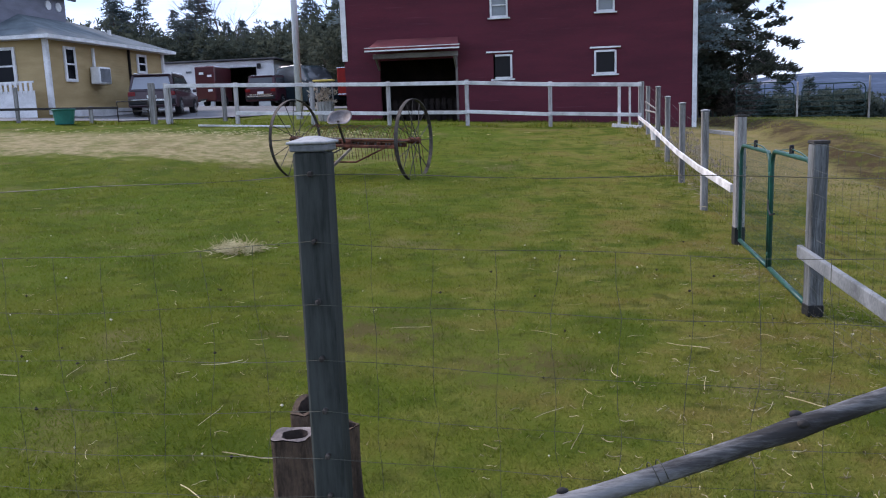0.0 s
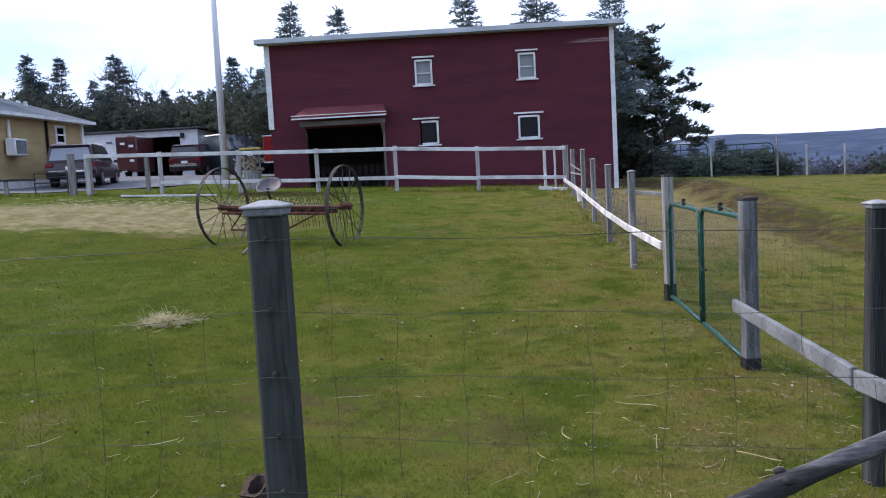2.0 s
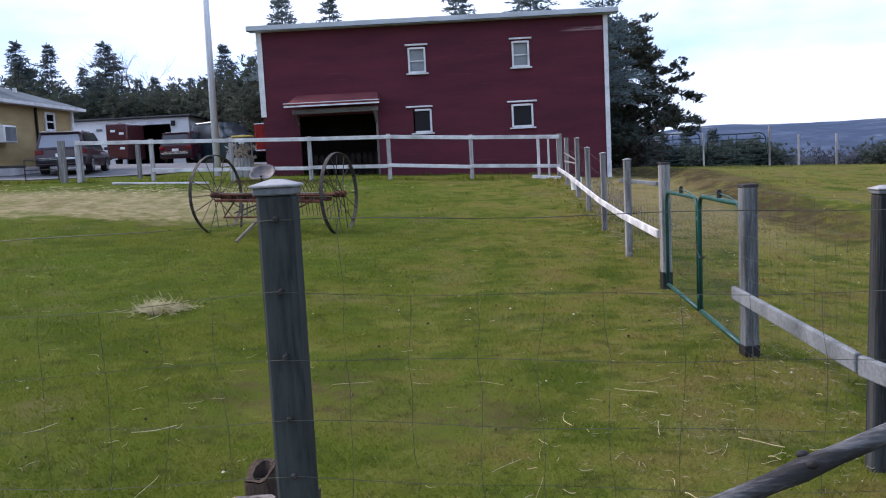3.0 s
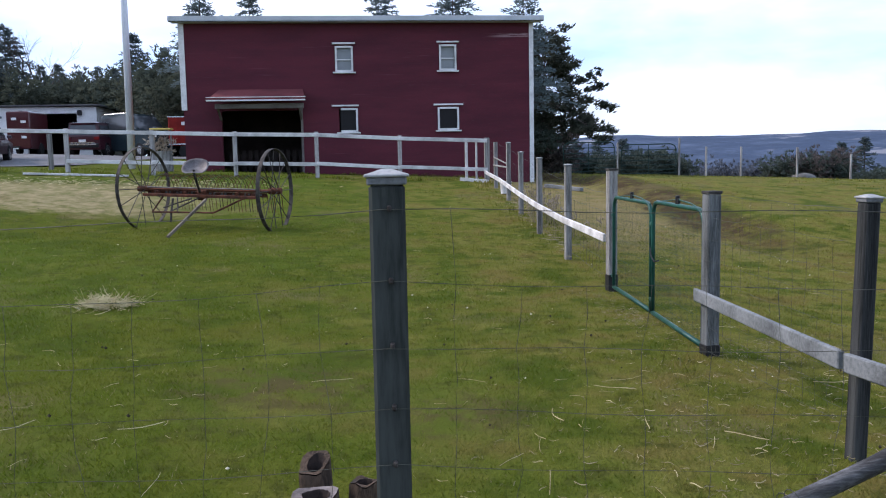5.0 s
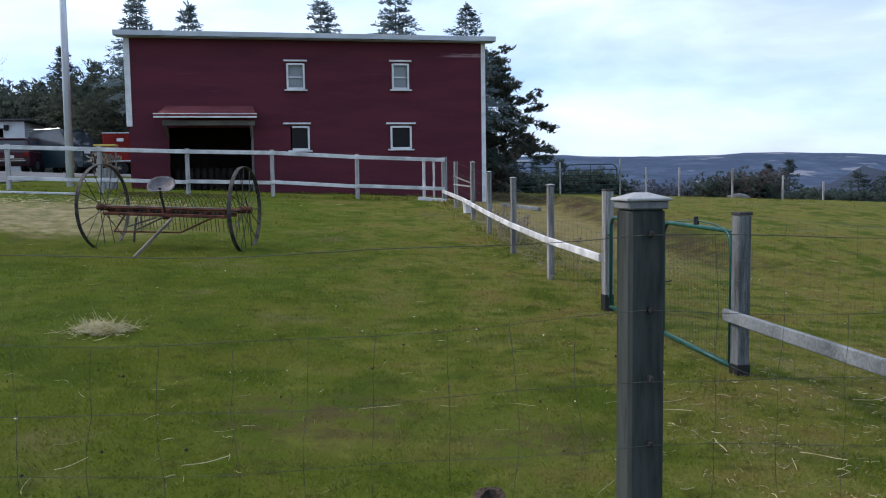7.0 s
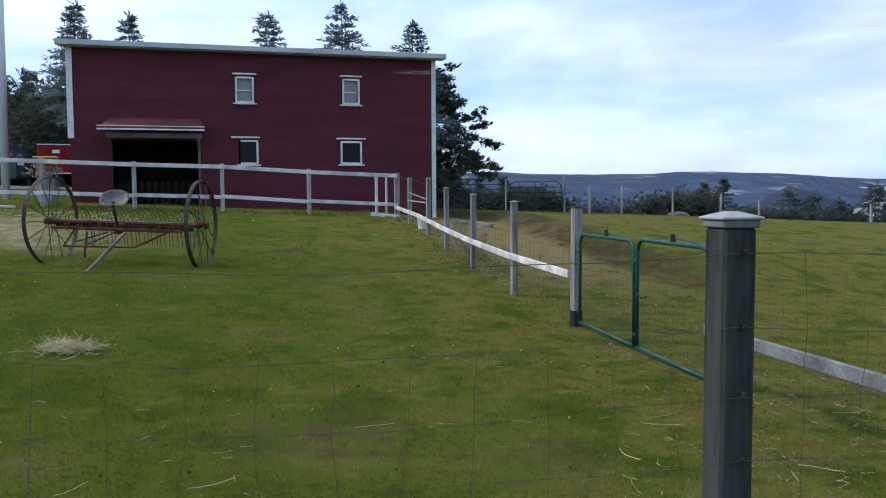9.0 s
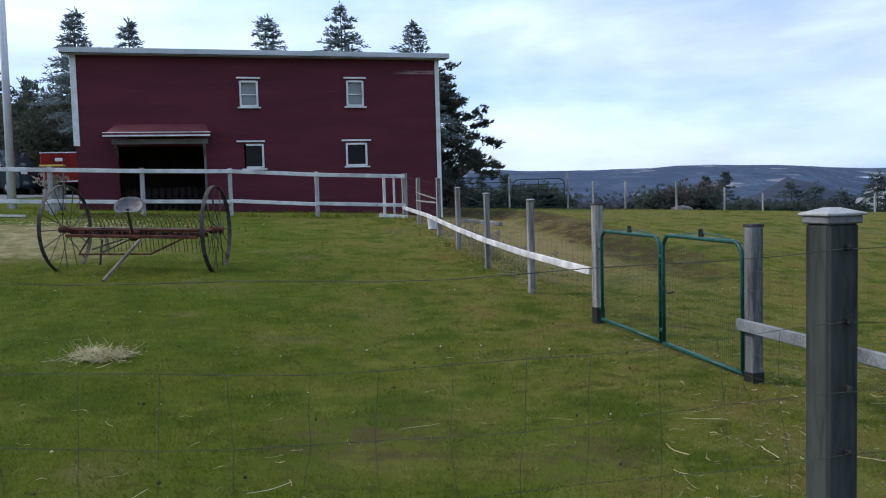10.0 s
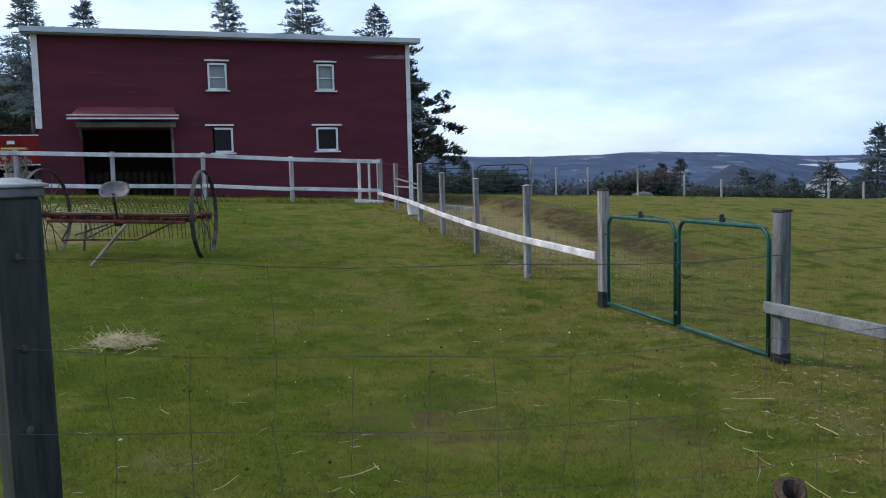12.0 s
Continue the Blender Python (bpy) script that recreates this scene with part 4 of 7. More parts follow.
# ---- grass, straw and litter ----
def blade_material():
    m, n, l, bsdf = nodes_of("grass_blades")
    g = n.new("ShaderNodeNewGeometry")
    big = noise_node(n, l, g.outputs["Position"], 0.33, 5.0, 0.6)
    mid = noise_node(n, l, g.outputs["Position"], 2.2, 5.0, 0.65)
    where = n.new("ShaderNodeSeparateXYZ")
    l.new(g.outputs["Position"], where.inputs[0])
    dry = span(n, l, where.outputs["X"], -2.2, 2.6, 0.14, 1.0)
    patch = noise_node(n, l, g.outputs["Position"], 1.5, 4.0, 0.6)
    spot = noise_node(n, l, g.outputs["Position"], 5.5, 4.0, 0.6)

    def dried(value, lo, hi, most):
        p = n.new("ShaderNodeMath")
        p.operation = "MULTIPLY"
        l.new(span(n, l, value, lo, hi, 0.0, most), p.inputs[0])
        l.new(dry, p.inputs[1])
        return p.outputs[0]

    a = mixed(n, l, span(n, l, big, 0.35, 0.65), (0.118, 0.135, 0.016), (0.096, 0.144, 0.016))
    a = mixed(n, l, span(n, l, where.outputs["X"], -1.5, 4.5, 0.0, 0.72), a, (0.240, 0.218, 0.054))
    a = mixed(n, l, dried(mid, 0.46, 0.70, 0.7), a, (0.294, 0.237, 0.079))
    a = mixed(n, l, dried(patch, 0.50, 0.66, 0.85), a, (0.206, 0.154, 0.051))
    a = mixed(n, l, span(n, l, patch, 0.36, 0.52, 0.9, 0.0), a, (0.073, 0.107, 0.011))
    a = mixed(n, l, span(n, l, mid, 0.56, 0.70, 0.0, 0.6), a, (0.186, 0.203, 0.036))
    a = mixed(n, l, span(n, l, spot, 0.52, 0.68, 0.0, 0.68), a, (0.063, 0.070, 0.016))
    a = mixed(n, l, span(n, l, g.outputs["Random Per Island"], 0.0, 1.0, 0.0, 0.45), a, (0.084, 0.103, 0.011))
    a = mixed(n, l, span(n, l, g.outputs["Random Per Island"], 0.95, 0.985), a, (0.245, 0.218, 0.109))
    flat, thru, both = n.new("ShaderNodeBsdfDiffuse"), n.new("ShaderNodeBsdfTranslucent"), n.new("ShaderNodeMixShader")
    both.inputs[0].default_value = 0.45
    l.new(a, flat.inputs["Color"])
    l.new(a, thru.inputs["Color"])
    l.new(flat.outputs[0], both.inputs[1])
    l.new(thru.outputs[0], both.inputs[2])
    l.new(both.outputs[0], n["Material Output"].inputs["Surface"])
    n.remove(bsdf)
    return m


def blades_mesh(name, xs, ys, hs, ws, lean, material, seed):
    rng = np.random.default_rng(seed)
    n = len(xs)
    zs = height(xs, ys)
    t = rng.uniform(0, 2 * np.pi, n)
    k = rng.uniform(0, 2 * np.pi, n)
    dx, dy = np.cos(t) * ws / 2, np.sin(t) * ws / 2
    ox, oy = np.cos(k) * hs * lean, np.sin(k) * hs * lean
    v = np.empty((n, 3, 3))
    v[:, 0] = np.stack([xs - dx, ys - dy, zs - 0.004], -1)
    v[:, 1] = np.stack([xs + dx, ys + dy, zs - 0.004], -1)
    v[:, 2] = np.stack([xs + ox, ys + oy, zs + hs], -1)
    me = bpy.data.meshes.new(name)
    me.vertices.add(3 * n)
    me.vertices.foreach_set("co", v.ravel())
    me.loops.add(3 * n)
    me.loops.foreach_set("vertex_index", np.arange(3 * n, dtype=np.int32))
    me.polygons.add(n)
    me.polygons.foreach_set("loop_start", np.arange(0, 3 * n, 3, dtype=np.int32))
    me.update()
    me.validate()
    me.materials.append(material)
    return new(name, me)


def scatter(n, seed, x0, x1, y0, y1, power=1.0):
    rng = np.random.default_rng(seed)
    y = y0 + (y1 - y0) * rng.random(n) ** power
    half = 0.62 * np.maximum(y, 0) + 2.6
    x = rng.uniform(-1, 1, n) * half + 0.1 + rng.normal(0, 0.5, n)
    y = y + rng.normal(0, 0.35, n)
    return x, y, rng


x, y, rng = scatter(300000, 5, -12, 14, 0.2, 15.0, 1.4)
clump = 0.5 + 0.5 * wobble(x, y, 3.1) * wobble(x + 3, y - 2, 1.1, 0.7)
hs = (0.010 + 0.016 * rng.random(len(x))) * (0.6 + 0.9 * clump)
bare_spot = np.zeros(len(x))
for cx, cy, size in ((-0.55, 4.85, 0.7), (0.5, 4.3, 0.45)):
    bare_spot = np.maximum(bare_spot, 1 - np.hypot(x - cx, y - cy) / (size * (1.0 + 0.5 * wobble(x, y, 4.0, cx))))
keep = rng.random(len(x)) > np.clip(bare_spot * 1.6, 0, 0.7)
x, y, hs = x[keep], y[keep], hs[keep]
grass = blades_mesh("grass", x, y, hs, 0.004 + 0.0035 * rng.random(len(x)) + 0.0004 * np.abs(y), 0.9, blade_material(), 6)
tagged(grass, "short grazed olive-green grass of the paddock", "grass", kind="stuff")
x, y, rng = scatter(42000, 9, -14, 26, 8.0, 40.0, 1.0)
keep = (wobble(x, y, 1.7, 2.0) + 0.6 * wobble(x, y, 0.6, 1.0) > 0.15) & ~((x < -3.5) & (y > 15.5) & (y < 20.3))
x, y = x[keep], y[keep]
tufts = blades_mesh("grass_tufts", x, y, 0.02 + 0.03 * np.random.default_rng(3).random(len(x)), 0.008 + 0.0008 * y, 0.8, bpy.data.materials["grass_blades"], 11)
wr = np.random.default_rng(44)
x = np.concatenate([wr.uniform(-15, 3.2, 2600), 3.1 + wr.normal(0, 0.22, 1500), wr.uniform(-5.5, 5.5, 900), 2.15 + wr.normal(0, 0.12, 260)])
y = np.concatenate([21.9 + wr.normal(0, 0.3, 2600), wr.uniform(9.5, 21.5, 1500), BY - 0.12 + wr.normal(0, 0.07, 900), wr.uniform(1.9, 5.6, 260)])
clump = 0.5 + 0.5 * wobble(x, y, 2.3, 0.4)
keep = clump > 0.35
x, y, clump = x[keep], y[keep], clump[keep]
weeds = blades_mesh("weeds", x, y, (0.03 + 0.13 * wr.random(len(x))) * clump, 0.008 + 0.0010 * y, 0.55, bpy.data.materials["grass_blades"], 45)
tagged(weeds, "taller weeds along the fences and the barn's foot", "weeds", kind="stuff")
tagged(tufts, "taller coarse grass tufts of the field", "grass", kind="stuff")


def litter(name, count, seed, lengths, width, material, label, category, spots=None, lift=0.012, tilt=0.0, mound=None):
    """Loose stalks lying on the ground."""
    rng = np.random.default_rng(seed)
    if spots:
        pick = rng.integers(0, len(spots), count)
        s = np.array(spots)[pick]
        xs, ys = s[:, 0] + rng.normal(0, 1, count) * s[:, 2], s[:, 1] + rng.normal(0, 1, count) * s[:, 3]
    else:
        ys = 2.2 + 13 * rng.random(count) ** 1.3
        xs = rng.uniform(-1, 1, count) * (0.6 * ys + 1)
    verts, faces = [], []
    for px, py in zip(xs, ys):
        n = 4
        L, a, bend = rng.uniform(*lengths), rng.uniform(0, 2 * np.pi), rng.normal(0, 0.16)
        w = width * rng.uniform(0.6, 1.5)
        z = h(px, py) + rng.uniform(0.3, 1.4) * lift
        if mound:
            z += mound[3] * rng.random() ** 0.6 * math.exp(-(((px - mound[0]) ** 2 + (py - mound[1]) ** 2) / mound[2] ** 2))
        base, rise = len(verts), rng.normal(0, 1) * tilt * L
        for i in range(n + 1):
            t = a + bend * i / n
            qx, qy = px + L * (i / n - 0.5) * math.cos(t), py + L * (i / n - 0.5) * math.sin(t)
            hz = max(z + rise * (i / n - 0.5), z - 0.3 * lift) + 0.004 * math.sin(i * 1.3 + px * 9)
            verts += [(qx - w * math.sin(t), qy + w * math.cos(t), hz), (qx + w * math.sin(t), qy - w * math.cos(t), hz), (qx, qy, hz + w * 1.6)]
        for i in range(n):
            b = base + 3 * i
            for p, q in ((0, 1), (1, 2), (2, 0)):
                faces.append((b + p, b + q, b + 3 + q, b + 3 + p))
    return tagged(heap_mesh(name, verts, faces, material), label, category, kind="stuff")


DEAD_STALK = surface("dead_stalks", (0.30, 0.25, 0.15), (0.13, 0.105, 0.06), 5.0, 50.0, 0.9, bump=0.2)
litter("straw_litter", 260, 21, (0.03, 0.13), 0.0013, STRAW, "pale straw stalks strewn over the grass", "straw")
litter("long_stalks", 22, 27, (0.10, 0.32), 0.0018, STRAW, "long pale hay stalks lying loose on the grass", "hay stalks", [(1.6, 4.2, 0.8, 0.9), (0.6, 3.3, 1.0, 0.6), (2.8, 4.4, 0.6, 0.7), (-1.6, 3.6, 1.0, 0.8)], 0.02)
litter("straw_litter", 620, 22, (0.012, 0.06), 0.0013, DEAD_STALK, "pale straw and hay trodden along the gate", "straw", [(2.50, 8.3, 0.16, 0.30), (2.42, 7.4, 0.14, 0.35), (2.45, 6.4, 0.16, 0.35), (2.45, 7.0, 0.12, 0.4), (2.9, 5.6, 0.25, 0.2), (3.2, 4.9, 0.45, 0.3), (1.6, 3.9, 0.6, 0.4)])
litter("hay_heap", 330, 23, (0.05, 0.17), 0.0021, STRAW, "small loose heap of pale hay on the grass", "hay", [(-2.47, 7.68, 0.06, 0.09), (-2.52, 7.86, 0.07, 0.10), (-2.42, 7.76, 0.08, 0.14), (-2.32, 7.66, 0.07, 0.08), (-2.56, 7.60, 0.06, 0.06), (-2.20, 7.66, 0.05, 0.05), (-2.42, 7.48, 0.05, 0.04), (-2.43, 7.74, 0.15, 0.20), (-2.34, 7.70, 0.22, 0.22)], 0.03, 0.6, (-2.46, 7.74, 0.16, 0.07))
litter("straw_litter", 520, 28, (0.015, 0.07), 0.0014, DEAD_STALK, "short bits of straw trodden into the grass by the posts", "straw", [(2.7, 3.4, 0.5, 0.5), (3.3, 4.4, 0.6, 0.5), (1.7, 2.9, 0.5, 0.35), (2.0, 4.6, 0.4, 0.6), (3.6, 5.6, 0.6, 0.5)], 0.016)
litter("straw_litter", 130, 29, (0.02, 0.07), 0.0016, STRAW, "scattered bits of pale straw by the corner post", "straw", [(1.7, 3.6, 0.45, 0.5), (2.4, 3.9, 0.4, 0.6), (1.3, 2.8, 0.5, 0.4), (2.6, 5.0, 0.5, 0.6)], 0.016)
litter("dry_stalks", 130, 24, (0.05, 0.20), 0.003, DEAD_STALK, "dry pale stalks caught under the side fence", "dry stalks", [(2.95, 12.4, 0.10, 0.6), (3.0, 14.6, 0.12, 0.7), (3.1, 16.4, 0.12, 0.6)], 0.12)
litter("straw_litter", 420, 25, (0.06, 0.22), 0.004, STRAW, "trodden straw below the yard fence", "straw", [(-8.0, 19.3, 2.4, 0.55), (-5.0, 19.4, 1.6, 0.4)], 0.02)


def bits(name, count, seed, r, material, label, category):
    rng = np.random.default_rng(seed)
    ys = 2.6 + 14 * rng.random(count) ** 1.2
    xs = rng.uniform(-1, 1, count) * (0.55 * ys + 1)
    verts, faces = [], []
    for px, py in zip(xs, ys):
        k = r * rng.uniform(0.5, 1.4)
        z = h(px, py) + k * 0.6 + 0.012
        b = len(verts)
        for dx, dy, dz in ((1, 0, 0), (0, 1, 0), (-1, 0, 0), (0, -1, 0), (0, 0, 0.8), (0, 0, -0.8)):
            s = rng.uniform(0.6, 1.2)
            verts.append((px + dx * k * s, py + dy * k * s, z + dz * k * s))
        for p, q in ((0, 1), (1, 2), (2, 3), (3, 0)):
            faces += [(b + p, b + q, b + 4), (b + q, b + p, b + 5)]
    return tagged(heap_mesh(name, verts, faces, material), label, category, kind="stuff")


PALE_BIT = surface("pale_petals", (0.62, 0.58, 0.44), (0.42, 0.38, 0.27), 9.0, 80.0, 0.8, bump=0.0)
DUNG = surface("dark_droppings", (0.035, 0.028, 0.018), (0.014, 0.011, 0.008), 9.0, 80.0, 0.9, bump=0.3)
bits("pale_scraps", 95, 31, 0.009, PALE_BIT, "small pale scraps and petals scattered in the grass", "scraps")
bits("droppings", 120, 32, 0.011, DUNG, "dark dried droppings scattered in the grass", "droppings")

bucket = thing("bucket", 3.22, 18.35, h(3.22, 18.35), "white plastic bucket hanging at the side fence", "bucket")
bm = bmesh.new()
rod(bm, (3.22, 18.35, h(3.22, 18.35) + 0.02), (3.22, 18.35, h(3.22, 18.35) + 0.30), 0.11, 0.135, 14)
part("pail", bm, WHITE_TRIM, bucket, smooth=False)
part("handle", tube(bmesh.new(), [(3.09, 18.35, h(3.22, 18.35) + 0.29), (3.14, 18.33, h(3.22, 18.35) + 0.37), (3.30, 18.33, h(3.22, 18.35) + 0.37), (3.35, 18.35, h(3.22, 18.35) + 0.29)], 0.005, 5), WIRE, bucket)


# ---- trees ----
def needle_material(name, light, dark):
    m, n, l, bsdf = nodes_of(name)
    g = n.new("ShaderNodeNewGeometry")
    c = n.new("ShaderNodeTexCoord")
    a = noise_node(n, l, c.outputs["Object"], 0.7, 4.0)
    col = mixed(n, l, span(n, l, a, 0.35, 0.7), dark, light)
    col = mixed(n, l, span(n, l, g.outputs["Random Per Island"], 0.0, 1.0, 0.0, 0.4), col, tuple(v * 0.6 for v in dark))
    l.new(col, bsdf.inputs["Base Color"])
    bsdf.inputs["Roughness"].default_value = 0.8
    bsdf.inputs["Specular IOR Level"].default_value = 0.06
    thru, both = n.new("ShaderNodeBsdfTranslucent"), n.new("ShaderNodeMixShader")
    both.inputs[0].default_value = 0.45
    l.new(col, thru.inputs["Color"])
    l.new(bsdf.outputs[0], both.inputs[1])
    l.new(thru.outputs[0], both.inputs[2])
    l.new(both.outputs[0], n["Material Output"].inputs["Surface"])
    return m


SPRUCE = needle_material("spruce_needles", (0.115, 0.145, 0.140), (0.080, 0.108, 0.112))
PINE = needle_material("pine_needles", (0.100, 0.108, 0.080), (0.056, 0.064, 0.050))
# the same spruce needles, paled and blued by haze and sky glare in the colour
HAZE_SPRUCE = needle_material("haze_paled_spruce_needles", (0.172, 0.216, 0.218), (0.122, 0.163, 0.171))
LEAF = needle_material("olive_leaves", (0.105, 0.118, 0.084), (0.070, 0.085, 0.066))
BRUSH = needle_material("dark_brush", (0.098, 0.122, 0.098), (0.066, 0.086, 0.076))
RUSSET = needle_material("russet_brush", (0.150, 0.122, 0.112), (0.090, 0.084, 0.080))
# the dark brush again, with bluish distance haze put into its colour
HAZE_BRUSH = needle_material("hazed_far_brush", (0.130, 0.142, 0.165), (0.092, 0.104, 0.128))
DRY = needle_material("dry_flower_heads", (0.42, 0.37, 0.30), (0.22, 0.18, 0.14))
TRUNK = surface("tree_bark", (0.15, 0.125, 0.11), (0.055, 0.045, 0.04), 2.0, 14.0, 0.95, bump=0.8, depth=0.02, stretch=(2, 2, 0.5))


def sprays(verts, faces, rng, p, way, size, n):
    """A clump of spiky needle sprays about p that point roughly along way."""
    for _ in range(n):
        d = (way + Vector((rng.gauss(0, 0.55), rng.gauss(0, 0.55), rng.gauss(0, 0.35)))).normalized()
        s = d.cross(Vector((rng.gauss(0, 1), rng.gauss(0, 1), rng.gauss(0, 1)))).normalized()
        L, w = size * rng.uniform(0.6, 1.3), size * rng.uniform(0.08, 0.17)
        q = p + Vector((rng.gauss(0, 1), rng.gauss(0, 1), rng.gauss(0, 0.7))) * size * 0.35
        b = len(verts)
        verts += [tuple(q - s * w), tuple(q + d * L * 0.5 - s * w * 1.1 + Vector((0, 0, -0.06 * L))), tuple(q + d * L), tuple(q + d * L * 0.45 + s * w * 1.2), tuple(q + s * w * 0.8)]
        faces += [(b, b + 1, b + 3, b + 4), (b + 1, b + 2, b + 3)]


def make_spruce(x, y, tall, wide, seed, bare=0.06, gap=0.34, dense=1.0, label="dark green spruce standing in the wood", z=None, mat=None):
    rng = random.Random(seed)
    base = h(x, y) - 0.1 if z is None else z
    tree = thing("spruce_tree", x, y, base, label, "tree", "spruces")
    bm = bmesh.new()
    rod(bm, (x, y, base), (x + rng.uniform(-0.1, 0.1), y, base + tall), 0.012 * tall + 0.04, 0.01, 8)
    verts, faces = [], []
    k = bare * tall
    while k < tall * 0.985:
        s = k / tall
        reach = wide * (1 - s) ** 0.85 * rng.uniform(0.75, 1.1) + 0.10
        for i in range(rng.randint(6, 8)):
            t = rng.uniform(0, 2 * math.pi)
            L = reach * rng.uniform(0.6, 1.12)
            tip = Vector((math.cos(t) * L, math.sin(t) * L, L * (0.18 - 0.42 * (1 - s)) + rng.uniform(-0.1, 0.1)))
            o = Vector((x, y, base + k))
            rod(bm, o, o + tip, 0.018 * (1 - s) + 0.008, 0.004, 3, False)
            steps = max(2, int(L / 0.26 * dense))
            for j in range(steps):
                u = (j + 0.7) / steps
                if u < 0.18 and s < 0.7:
                    continue
                p = o + tip * u + Vector((0, 0, 0.10 * L * math.sin(math.pi * u)))
                for f in (-1, 0, 1):
                    fan = Vector((-math.sin(t), math.cos(t), -0.15)) * f
                    q = p + fan * (0.06 + 0.24 * L * (1 - u) * rng.uniform(0.4, 1.1))
                    sprays(verts, faces, rng, q, (tip.normalized() + fan * 0.7).normalized(), 0.20 + 0.12 * (1 - u) * (1 - s), 4)
        k += gap * rng.uniform(0.75, 1.25) * (0.75 + 0.5 * (1 - s))
    sprays(verts, faces, rng, Vector((x, y, base + tall * 0.985)), Vector((0, 0, 1)), 0.28, 6)
    part("trunk", bm, TRUNK, tree)
    crown = heap_mesh("crown", verts, faces, mat or SPRUCE)
    crown.parent = tree
    crown.matrix_parent_inverse = tree.matrix_world.inverted()
    return tree


def plant(tree, x, y, scale=1.0, turn=0.0, z=None):
    m = pose(x, y, h(x, y) - 0.1 if z is None else z, 0, 0, turn) @ Matrix.Scale(scale, 4)
    c = copy_thing(tree, pose(x, y, h(x, y) - 0.1 if z is None else z, 0, 0, turn))
    c.matrix_basis = m
    return c


# dead weeds with pale seed heads along the track
wrng = random.Random(33)
for k in range(14):
    x, y = 3.05 + wrng.uniform(0.0, 0.45), wrng.uniform(11.6, 16.2)
    g = h(x, y)
    weed = thing("dry_weed", x, y, g, "dead weed with pale seed heads beside the side fence", "dry weed", "dry weeds")
    bm, verts, faces = bmesh.new(), [], []
    for _ in range(5):
        tip = Vector((x + wrng.gauss(0, 0.10), y + wrng.gauss(0, 0.10), g + wrng.uniform(0.22, 0.5)))
        tube(bm, [(x, y, g - 0.02), (Vector((x, y, g)) * 0.45 + tip * 0.55) + Vector((0.01, 0.0, 0.03)), tip], 0.004, 4)
        sprays(verts, faces, wrng, tip, Vector((wrng.gauss(0, 0.3), wrng.gauss(0, 0.3), 1)).normalized(), 0.055, 9)
    tagged(part("stalk", bm, DEAD_STALK, weed), kind="stuff")
    heads = heap_mesh("seed_head", verts, faces, DRY)
    heads.parent, heads["kind"] = weed, "stuff"
    heads.matrix_parent_inverse = weed.matrix_world.inverted()

# five thin spruces whose tops stand over the barn's roof
make_spruce(-8.25, 44.7, 9.3, 3.9, 41, 0.35, 0.40, 1.1, "tall thin spruce behind the red barn, paled for haze", None, HAZE_SPRUCE)
make_spruce(-5.8, 45.0, 9.2, 3.8, 42, 0.35, 0.40, 1.1, "tall thin spruce behind the red barn, paled for haze", None, HAZE_SPRUCE)
make_spruce(1.12, 45.1, 10.3, 4.5, 43, 0.35, 0.40, 1.1, "tall thin spruce behind the red barn, paled for haze", None, HAZE_SPRUCE)
make_spruce(5.05, 44.8, 11.1, 4.7, 44, 0.35, 0.40, 1.1, "tall thin spruce behind the red barn, paled for haze", None, HAZE_SPRUCE)
make_spruce(8.80, 44.1, 10.3, 4.2, 45, 0.35, 0.40, 1.1, "tall thin spruce behind the red barn, paled for haze", None, HAZE_SPRUCE)

# the wood to the left
S1 = make_spruce(-29.5, 57.6, 8.9, 3.5, 51)
S2 = make_spruce(-27.6, 58.3, 8.6, 2.9, 52)
S3 = make_spruce(-24.3, 59.8, 9.0, 4.1, 53, 0.03, 0.32, 1.1)
S4 = make_spruce(-16.4, 62.6, 9.1, 3.9, 54)
rng = random.Random(77)
for x, y, s, src in ((-14.4, 63.1, 0.93, 0), (-33.0, 56.0, 0.95, 1), (-36.5, 54.0, 1.02, 2), (-20.2, 62.0, 0.72, 1), (-21.8, 63.5, 0.70, 0), (-18.3, 64.0, 0.74, 3), (-12.2, 62.0, 0.78, 2), (-10.4, 61.0, 0.85, 0), (-39.5, 51.0, 1.05, 0), (-42.0, 48.0, 1.0, 3), (-31.2, 60.5, 0.86, 3), (-26.0, 63.0, 0.8, 2), (-23.0, 66.0, 0.78, 3), (-45.0, 44.0, 1.1, 1), (-8.6, 58.0, 0.80, 1), (-30.8, 62.0, 0.85, 2), (-22.6, 61.5, 0.74, 1), (-19.3, 63.5, 0.76, 0), (-17.6, 62.0, 0.70, 1), (-13.3, 64.0, 0.80, 3), (-26.2, 60.5, 0.82, 0), (-7.2, 53.5, 0.72, 3), (-9.9, 55.5, 0.78, 2), (-11.6, 56.0, 0.70, 0)):
    plant((S1, S2, S3, S4)[src], x, y, s, rng.uniform(0, 360))


